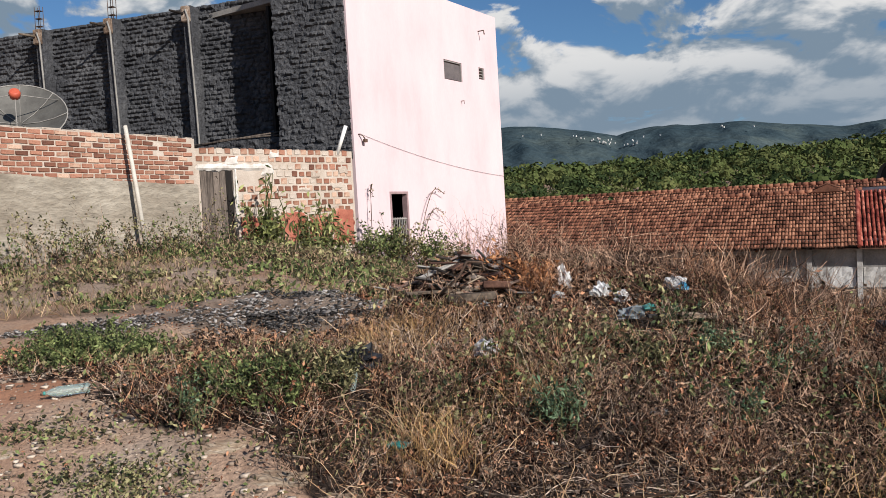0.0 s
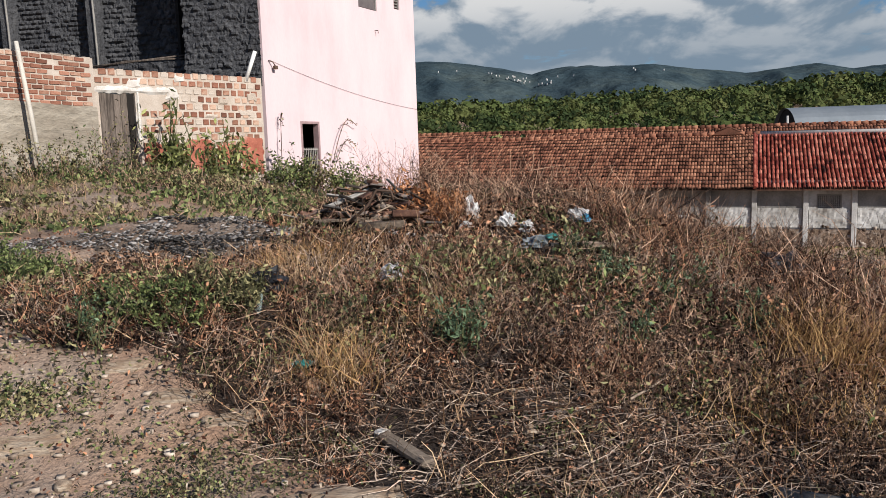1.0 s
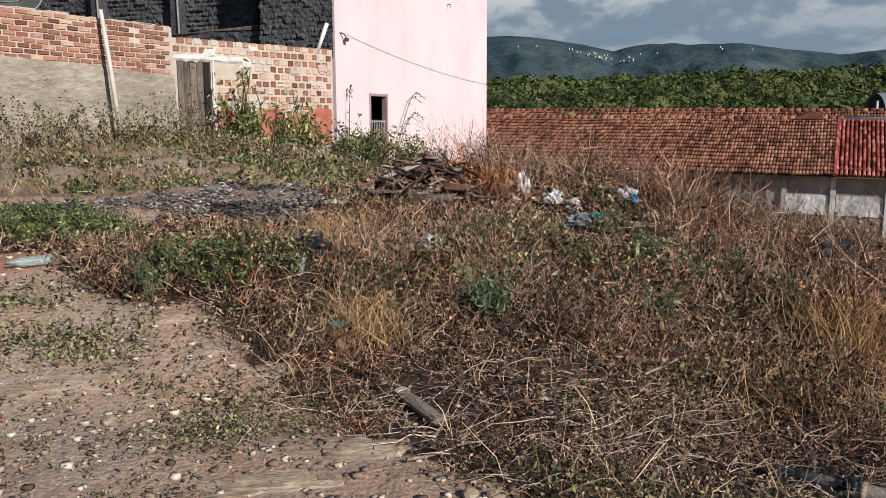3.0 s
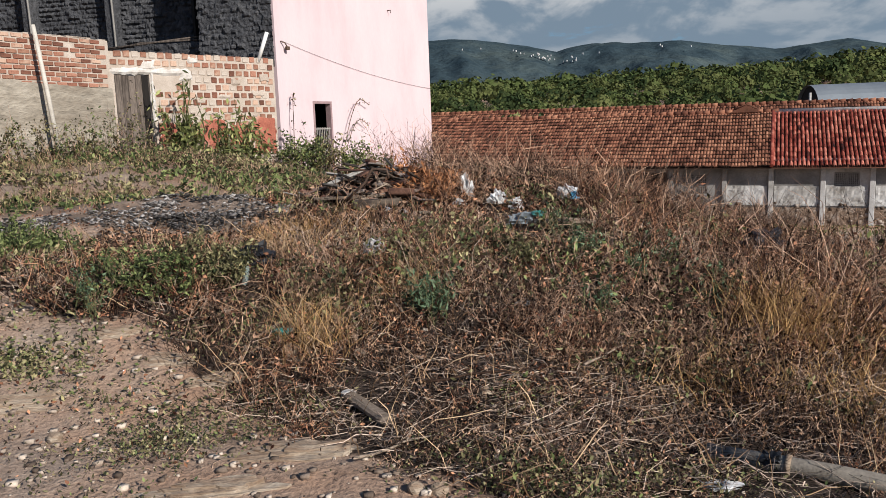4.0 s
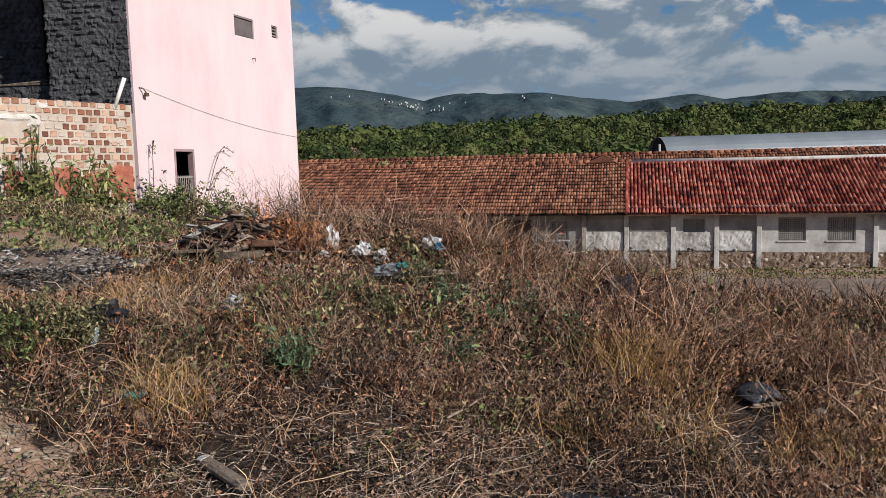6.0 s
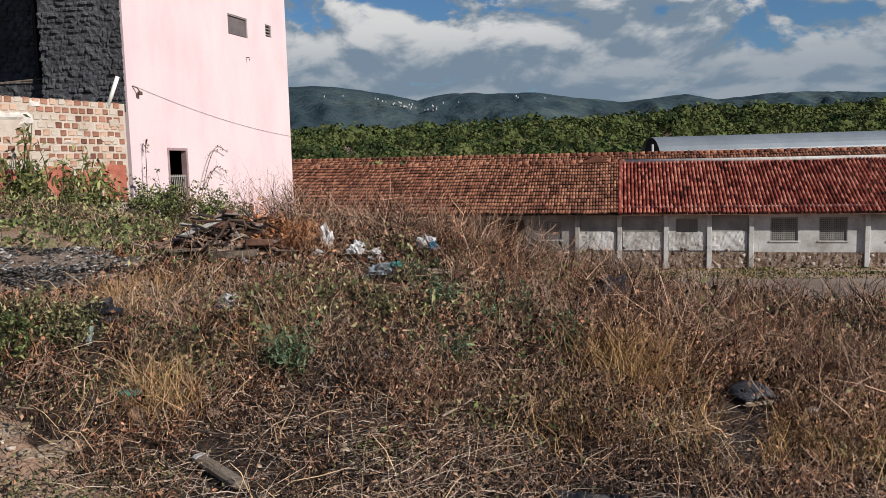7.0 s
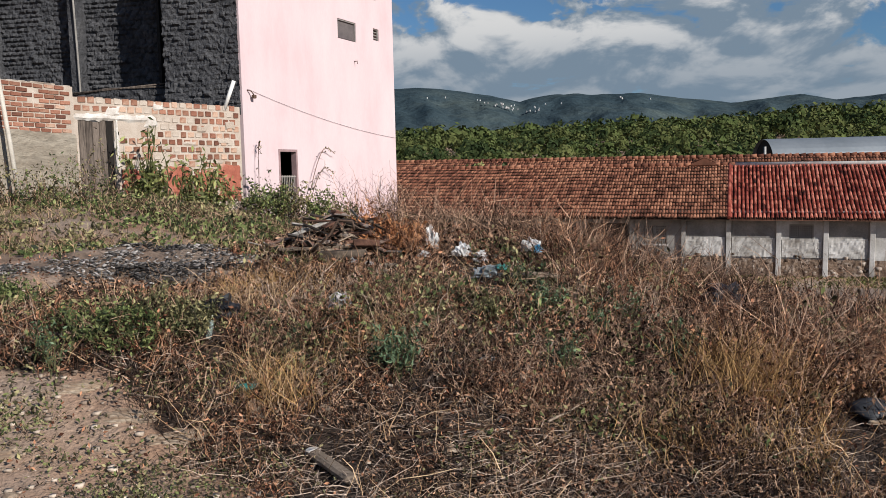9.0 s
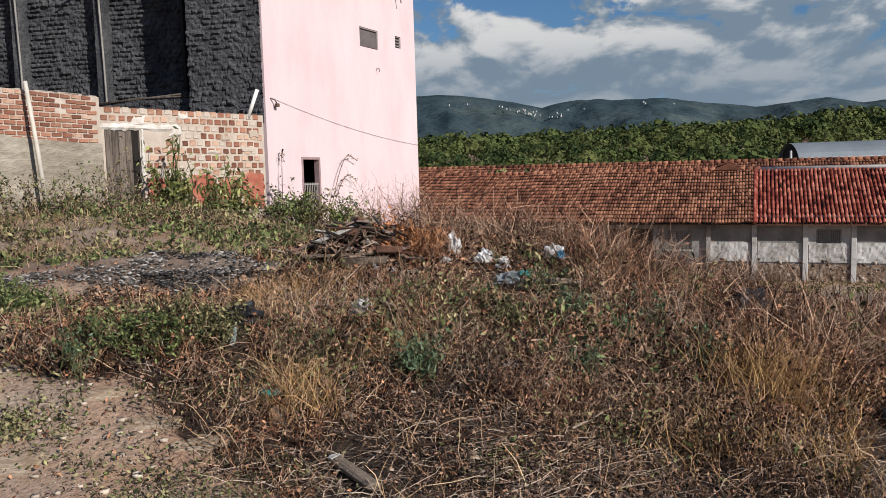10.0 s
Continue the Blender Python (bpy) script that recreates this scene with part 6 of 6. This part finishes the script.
def hollow_brick(x, y, turn, tilt):
    t = thing("hollow_brick", "broken hollow clay brick with square cells", "brick", (x, y, gz(x, y)), turn)
    bm = fresh()
    W, H, D = 0.19, 0.15, 0.12
    m = pose(0, 0, 0.06, tilt, 0, 0)
    for k in range(4):
        px = -W / 2 + k * (W - 0.014) / 3
        box(bm, px, 0, 0, px + 0.014, D, H, 0, m)
    for k in range(3):
        z = k * (H - 0.014) / 2
        box(bm, -W / 2 - 0.001, -0.001, z, W / 2 + 0.001, D + 0.001, z + 0.014, 0, m)
    part("shell", bm, M_CEMENT, t)
    # dark plate across the rear of the cells
    bm = fresh()
    box(bm, -W / 2 + 0.003, D - 0.02, 0.003, W / 2 - 0.003, D - 0.004, H - 0.003, 0, m)
    part("mortar_back", bm, M_DARKWOOD, t)


def board(x, y, L, w, th, turn, tilt, roll, lift, mat, label, name="plank", group="scrap boards"):
    bm = fresh()
    box(bm, -L / 2, -w / 2, -th / 2, L / 2, w / 2, th / 2, th * 0.15)
    for v in bm.verts:
        v.co += 0.006 * Vector((noise.noise(v.co * 9), noise.noise(v.co * 8 + Vector((3, 0, 0))), noise.noise(v.co * 7)))
    ob = part(name, bm, mat)
    ob.matrix_world = pose(x, y, gz(x, y) + lift, roll, tilt, turn)
    return tagged(ob, label, name.replace("_", " "), group)


def scrap_heap():
    """Low heap of broken boards, roof tiles and rubble on the crest."""
    rng = random.Random(17)
    h = thing("rubble_heap", "low heap of dark earth and broken rubble under scrap", "heap", (0.25, 10.4, gz(0.25, 10.4)))
    bm = fresh()
    n = 26
    rows = []
    for i in range(n + 1):
        rows.append([])
        for j in range(n + 1):
            u, v = (i / n - 0.5) * 2, (j / n - 0.5) * 2
            x, y = 1.0 * u, 0.75 * v
            r = math.hypot(u, v)
            z = 0.36 * max(0.0, 1 - r * r) * (0.7 + 0.6 * noise.noise(Vector((x * 4, y * 4, 2)))) - 0.05 + gz(0.25 + x, 10.4 + y) - gz(0.25, 10.4) + 0.03 * noise.noise(Vector((x * 13, y * 13, 0)))
            rows[-1].append(bm.verts.new((x, y, z)))
    for i in range(n):
        for j in range(n):
            bm.faces.new((rows[i][j], rows[i + 1][j], rows[i + 1][j + 1], rows[i][j + 1]))
    part("mound", bm, M_BROWNLEAF, h)
    for k in range(190):
        a, r = rng.uniform(0, 2 * math.pi), rng.random() ** 0.6
        x, y = 0.3 + 1.15 * r * math.cos(a), 10.3 + 0.6 * r * math.sin(a)
        lift = 0.06 + 0.56 * (1 - r) * rng.uniform(0.6, 1.1)
        if k % 3 == 0:
            board(x, y, rng.uniform(0.12, 0.3), rng.uniform(0.07, 0.14), rng.uniform(0.02, 0.05), rng.uniform(-50, 50), rng.uniform(-20, 20), rng.uniform(-30, 30), lift, M_SCRAPCLAY, "broken clay roof tile or brick on the rubble heap", "broken_tile", "broken tiles")
        else:
            board(x, y, rng.uniform(0.2, 0.65), rng.uniform(0.02, 0.06), rng.uniform(0.012, 0.03), rng.uniform(-75, 75), rng.uniform(-30, 30), rng.uniform(-50, 50), lift, rng.choice([M_DARKWOOD, M_DARKWOOD, M_ASH, M_ASH, M_STICK, M_SCRAPCLAY]), "weathered scrap board lying on the rubble heap")
    board(0.05, 9.75, 1.15, 0.07, 0.035, 6, 0, 5, 0.16, M_DARKWOOD, "grey weathered beam on the rubble heap")
    board(0.62, 9.7, 0.34, 0.16, 0.09, -12, 2, -12, 0.22, M_SCRAPCLAY, "weathered wooden block on the rubble heap")
    board(0.30, 9.55, 0.62, 0.16, 0.10, 4, 0, 0, 0.10, M_DARKWOOD, "dark timber block under the rubble heap")
    bm = fresh()
    tube(bm, [(-0.28, 0, 0.0), (-0.05, 0, 0.2), (0.06, 0, 0.38), (0.24, -0.02, 0.36), (0.26, -0.02, 0.25)], 0.018, 7)
    ob = part("bent_pipe", bm, M_IRON)
    ob.matrix_world = pose(0.2, 9.62, gz(0.2, 9.62) + 0.16)
    tagged(ob, "bent grey metal tube sticking out of the heap", "pipe")
    for k in range(3):
        shrub("brushwood_pile", "tangle of dark dry branches on the rubble heap", -0.2 + 0.45 * k, 10.05 + 0.1 * k, 0.55, 1.0, 70, 200, 0.03, M_BROWNLEAF, M_TWIG, 480 + k, (25, 88), width=0.007, fork=3, group="branch piles")
    # rust-coloured dried fronds beside it
    shrub("dried_frond", "heap of rust-orange dried leaves beside the rubble", 1.05, 10.3, 0.55, 0.7, 60, 1900, 0.045, M_FROND, M_TWIGRED, 501, (15, 75), flat=0.3)
    shrub("dried_frond", "heap of rust-orange dried leaves beside the rubble", 0.75, 10.6, 0.6, 0.7, 50, 1500, 0.045, M_FROND, M_TWIGRED, 502, (15, 75), flat=0.3)
    for k, (x, y) in enumerate(((1.2, 9.7), (0.95, 8.7), (1.5, 9.2))):
        shrub("dead_bush", "dead leafless bush of pale brown stems", x, y, 0.65, 0.3, 14, 0, 0.02, M_REDLEAF, M_TWIGRED, 510 + k, (4, 40), width=0.004, fork=4, group="dead bushes")


def litter():
    bottle(-2.90, 5.965, 27 - 180, 0.34, "clear plastic drinks bottle lying on red soil")
    bottle(-0.74, 5.58, 30, 0.19, "scuffed clear plastic bottle upright in weeds", 12)
    bag("crumpled_bag", "crumpled dark bag with a pale torn side", -0.70, 5.95, (0.14, 0.10, 0.10), M_BAGBLACK, 1, 0.9, (M_BAGGREY, -0.03, -0.06, 0.17, 0.05))
    bag("torn_rag", "small torn white plastic rag caught in twigs", 0.32, 6.15, (0.09, 0.07, 0.07), M_BAGWHITE, 2, 1.4)
    bag("white_sack", "white sack standing among dry stems", 1.54, 10.2, (0.085, 0.08, 0.18), M_BAGWHITE, 3, 0.4)
    bag("white_bag", "torn white plastic bag in dry scrub", 1.80, 9.0, (0.09, 0.06, 0.11), M_BAGWHITE, 4, 1.0)
    bag("white_bag", "torn white plastic bag in dry scrub", 1.98, 8.75, (0.08, 0.06, 0.09), M_BAGWHITE, 14, 0.7)
    bag("grey_bag", "grey rubbish bag with a teal corner", 1.92, 7.95, (0.13, 0.09, 0.075), M_BAGGREY, 5, 0.8, (M_TEAL, 0.16, -0.04, 0.15, 0.065))
    bag("blue_bag", "white and blue carrier bag on the scrub", 2.68, 9.1, (0.11, 0.09, 0.10), M_BAGWHITE, 6, 1.5, (M_BAGBLUE, 0.05, -0.07, 0.17, 0.085))
    bag("black_bag", "glossy black rubbish bag in dry stalks", 5.06, 8.75, (0.27, 0.2, 0.19), M_BAGBLACK, 7, 1.5)
    bag("teal_rag", "teal plastic scrap half buried in dry weeds", -0.36, 4.85, (0.055, 0.04, 0.03), M_TEAL, 8, 0.9)
    bag("dark_scrap", "dark plastic scrap wrapped over a cement pipe", 2.41, 2.99, (0.05, 0.045, 0.04), M_BAGBLACK, 9, 1.0)
    bag("white_scrap", "small white paper scrap in golden grass", 4.72, 4.40, (0.07, 0.05, 0.05), M_BAGWHITE, 10, 1.3)
    bag("white_scrap", "small white plastic scrap on the litter", 2.03, 2.74, (0.09, 0.05, 0.02), M_BAGWHITE, 11, 0.5)
    for k, (x, y, s) in enumerate(((0.42, 9.0, 0.06), (0.62, 8.85, 0.05), (1.35, 9.35, 0.07), (0.85, 6.0, 0.06), (2.2, 8.9, 0.06), (2.95, 7.5, 0.07), (0.55, 5.3, 0.05), (1.5, 5.9, 0.05), (0.05, 7.9, 0.05), (3.6, 6.4, 0.06), (1.1, 7.0, 0.04), (2.35, 7.75, 0.05), (1.45, 5.1, 0.05))):
        bag("paper_scrap", "small pale scrap of paper in the scrub", x, y, (s, s * 0.7, s * 0.6), M_BAGWHITE if k % 3 else M_BAGGREY, 30 + k, 1.8)
    hollow_brick(0.82, 8.1, -8, -14)
    board(2.42, 7.3, 0.34, 0.09, 0.04, -14, 4, 8, 0.22, M_PALEROCK, "pale broken board lying on scrub")
    board(2.1, 7.45, 0.3, 0.06, 0.03, 4, 0, 0, 0.18, M_ASH, "grey broken board lying on scrub")
    # half-round cement pieces in the foreground
    bm = fresh()
    for s, rr in ((0, 0),):
        pts = [(0.0, 0, 0), (0.24, 0, 0.004), (0.50, 0, 0.0)]
        box(bm, 0.0, -0.04, -0.04, 0.54, 0.048, 0.012, 0.016)
    ob = part("post_stump", bm, M_STUMP)
    ob.matrix_world = pose(0.13, 4.02, gz(0.13, 4.02) + 0.05, 0, 3, math.degrees(math.atan2(-0.46, 0.25)))
    tagged(ob, "short weathered post stump with a whitewashed end", "post")
    bm = fresh()
    box(bm, -0.01, -0.037, -0.037, 0.06, 0.045, 0.016, 0.012)
    part("white_end", bm, M_WHITEWASH, ob)
    t = thing("cement_pipe", "long grey cement pipe lying in dry weeds", "pipe", (2.14, 3.19, gz(2.14, 3.19) + 0.025), math.degrees(math.atan2(-0.47, 0.71)))
    bm = fresh()
    tube(bm, [(0, 0, 0.0), (0.6, 0, -0.01), (1.2, 0, -0.04), (1.9, 0, -0.09)], 0.052, 14)
    part("barrel", bm, M_CEMENT, t)
    bm = fresh()
    tube(bm, [(0.40, 0, -0.004), (0.43, 0, -0.005)], 0.060, 14)
    part("collar", bm, M_PALEROCK, t)
    # dumped grey panel
    p = thing("broken_casing", "broken grey plastic casing lying in golden grass", "casing", (4.46, 4.78, gz(4.46, 4.78) + 0.03), 12)
    bm = fresh()
    lid = pose(0, 0, 0.05, 14, 4, 0)
    sheets = []
    for lift in (0.0, 0.012):
        sheets.append([[bm.verts.new(lid @ Vector((0.21 * u * (1 - 0.25 * v * v), 0.13 * v, lift + 0.085 * (1 - u * u) * (1 - 0.5 * v * v)))) for u in [i / 5 - 1 for i in range(11)]] for v in [j / 4 - 1 for j in range(9)]])
    for n, g in enumerate(sheets):
        for j in range(8):
            for i in range(10):
                q = (g[j][i], g[j][i + 1], g[j + 1][i + 1], g[j + 1][i])
                bm.faces.new(q if n else q[::-1]).smooth = True
    low, high = sheets
    edge = [(j, 0) for j in range(8, 0, -1)] + [(0, i) for i in range(10)] + [(j, 10) for j in range(8)] + [(8, i) for i in range(10, 0, -1)]
    for (a, b), (c, d) in zip(edge, edge[1:] + edge[:1]):
        bm.faces.new((low[a][b], low[c][d], high[c][d], high[a][b]))
    part("lid", bm, M_CASING, p)
    bm = fresh()
    box(bm, -0.21, -0.15, -0.02, 0.21, -0.12, 0.015, 0.008, pose(0, 0, 0.03, 8, 4, 0))
    part("rim", bm, M_PALEROCK, p)
    # loose sticks
    rng = random.Random(9)
    sticks = [(1.0, 4.05, 0.75, 12, 0.09), (0.45, 3.2, 0.55, 28, 0.03), (1.9, 4.4, 0.5, 40, 0.12), (3.1, 4.7, 0.6, 35, 0.25), (4.8, 6.1, 0.5, -5, 0.3), (0.7, 7.9, 0.5, 0, 0.2), (1.4, 7.4, 0.7, -12, 0.22), (0.3, 5.5, 0.45, 55, 0.25), (1.5, 6.6, 0.6, -8, 0.25), (3.6, 5.6, 0.9, 30, 0.3), (-0.35, 8.2, 0.7, 3, 0.10), (4.4, 7.6, 1.0, 35, 0.5), (2.3, 6.4, 0.8, 15, 0.25), (1.25, 3.5, 0.5, -20, 0.05), (0.2, 4.3, 0.4, -35, 0.05), (2.7, 3.9, 0.6, 25, 0.1), (-1.1, 4.75, 0.5, -40, 0.04), (5.6, 6.6, 0.9, 10, 0.35)]
    for k, (x, y, L, turn, lift) in enumerate(sticks):
        bm = fresh()
        pts = [(L * (i / 5 - 0.5), 0.05 * L * noise.noise(Vector((k, i * 0.8, 0))), 0.06 * L * noise.noise(Vector((k, i * 0.8, 5)))) for i in range(6)]
        tube(bm, pts, [0.010, 0.009, 0.008, 0.007, 0.006, 0.004], 6)
        if k % 2:
            tube(bm, [pts[3], (pts[3][0] + 0.1, pts[3][1] + 0.09, pts[3][2] + 0.05)], [0.006, 0.003], 5)
        ob = part("stick", bm, M_STICK if k % 3 else M_TWIG)
        ob.matrix_world = pose(x, y, gz(x, y) + lift * 0.6 + 0.02, 0, rng.uniform(-6, 6), turn)
        tagged(ob, "bare dry stick lying on the scrub", "stick", "loose sticks")


M_CASING = surface("dark_grey_casing", [(0.03, 0.032, 0.036), (0.075, 0.078, 0.084)], 3, 0.6, 0.2, 40, amount=0.15)


def fittings():
    # leaning pole before the plastered wall
    bm = fresh()
    tube(bm, [(0, 0, 0), (-0.12, 0, 1.3), (-0.27, 0.02, 2.60)], [0.046, 0.044, 0.04], 10)
    ob = part("wooden_pole", bm, M_POLE)
    ob.matrix_world = pose(-6.09, 15.95, 1.33)
    tagged(ob, "pale debarked pole leaning before the yard wall", "pole")
    # plastic pipe stub on top of the brick wall
    bm = fresh()
    tube(bm, [(0, 0, -0.08), (0.28, 0, 0.66)], 0.05, 12)
    ob = part("vent_pipe", bm, M_PVC)
    ob.matrix_world = pose(-2.73, 20.55, 3.56)
    tagged(ob, "slanting white plastic pipe on the brick wall", "pipe")
    # mesh dish behind the yard wall
    d = thing("satellite_dish", "large mesh satellite dish on a post behind the wall", "satellite dish", (-9.85, 18.6, 0.85))
    face = pose(0, 0, 3.62) @ look((0, 0, 0), (0.25, -0.62, 0.62)) @ pose(0, 0, 0, 0, 0, 0)
    R, dep = 1.05, 0.34
    bm = fresh()
    rings = []
    for i in range(9):
        r = R * (i / 8)
        rings.append([bm.verts.new((r * math.cos(2 * math.pi * k / 36), r * math.sin(2 * math.pi * k / 36), -dep * (r / R) ** 2)) for k in range(36)] if i else [bm.verts.new((0, 0, 0))])
    for k in range(36):
        bm.faces.new((rings[0][0], rings[1][k], rings[1][(k + 1) % 36]))
        for i in range(1, 8):
            bm.faces.new((rings[i][k], rings[i + 1][k], rings[i + 1][(k + 1) % 36], rings[i][(k + 1) % 36]))
    bmesh.ops.transform(bm, matrix=face, verts=bm.verts)
    part("mesh_bowl", bm, M_MESH, d)
    for k in range(8):
        a = 2 * math.pi * k / 8
        bm = fresh()
        tube(bm, [face @ Vector((R * f * math.cos(a), R * f * math.sin(a), -dep * f * f - 0.012)) for f in (0.05, 0.4, 0.7, 1.0)], 0.009, 5)
        part("rib", bm, M_GRILLE, d)
    bm = fresh()
    tube(bm, [face @ Vector((R * math.cos(2 * math.pi * k / 36), R * math.sin(2 * math.pi * k / 36), -dep)) for k in range(37)], 0.016, 5)
    part("rim", bm, M_GRILLE, d)
    for k in range(3):
        a = 2 * math.pi * k / 3 + 0.5
        bm = fresh()
        tube(bm, [face @ Vector((R * 0.95 * math.cos(a), R * 0.95 * math.sin(a), -dep * 0.9)), face @ Vector((0.05 * math.cos(a), 0.05 * math.sin(a), -0.85))], 0.011, 5)
        part("feed_strut", bm, M_GRILLE, d)
    bm = fresh()
    lathe(bm, [(0.10, -0.98), (0.13, -0.92), (0.11, -0.80), (0.05, -0.76)], 12, face)
    part("feed_cap", bm, M_RED, d, "faded red feed cap")
    bm = fresh()
    tube(bm, [(0, 0.1, -0.1), (0, 0.1, 3.55)], 0.055, 8)
    part("post", bm, M_IRON, d)
    # leafy tree standing behind the front roof and a far sapling
    roof_tree("young_tree", "round leafy green tree rising behind the tiled roof", (9.9, 52.6), 2.35, 2.3, 1500, 0.22, 601)
    roof_tree("young_tree", "round leafy green tree rising behind the tiled roof", (7.2, 54.6), 2.2, 1.9, 900, 0.22, 602)
    roof_tree("young_tree", "round leafy green tree rising behind the tiled roof", (12.6, 50.6), 2.05, 1.6, 700, 0.2, 604)
    roof_tree("sapling", "small dark sapling behind the red tiled roof", (36.5, 36.0), 2.5, 1.0, 260, 0.16, 603)


def roof_tree(name, label, at, top, R, leaves, leaf, seed):
    rng = np.random.default_rng(seed)
    z0 = gz(*at)
    t = thing(name, label, "tree", (*at, z0))
    H = top - z0
    bm = fresh()
    tube(bm, [(0, 0, 0), (0.1, 0.05, H * 0.35), (0.0, 0.1, H * 0.6), (0.05, 0, H * 0.85)], [0.16, 0.13, 0.09, 0.03], 8)
    for k in range(6):
        a = k * 1.1
        tube(bm, [(0.05, 0.05, H * (0.45 + 0.05 * k)), (R * 0.5 * math.cos(a), R * 0.5 * math.sin(a), H * (0.6 + 0.05 * k)), (R * 0.85 * math.cos(a), R * 0.85 * math.sin(a), H * (0.68 + 0.04 * k))], [0.06, 0.04, 0.015], 6)
    part("trunk", bm, M_TWIG, t)
    u = rng.normal(size=(leaves, 3))
    u /= np.linalg.norm(u, axis=1, keepdims=True)
    r = R * rng.uniform(0.45, 1.0, leaves) * (0.7 + 0.5 * vnoise(u[:, 0] * 3 + 9, u[:, 1] * 3 + u[:, 2] * 2, seed))
    C = u * r[:, None] * np.array([1.15, 1.0, 0.55]) + np.array([0, 0, H - R * 0.5])
    h = Heap()
    h.add(*leaf_cards(C, leaf * rng.uniform(0.5, 1.2, leaves), rng, 0.6))
    h.done("crown", M_LEAF, "", parent=t)


stones()
scrap_heap()
litter()
fittings()
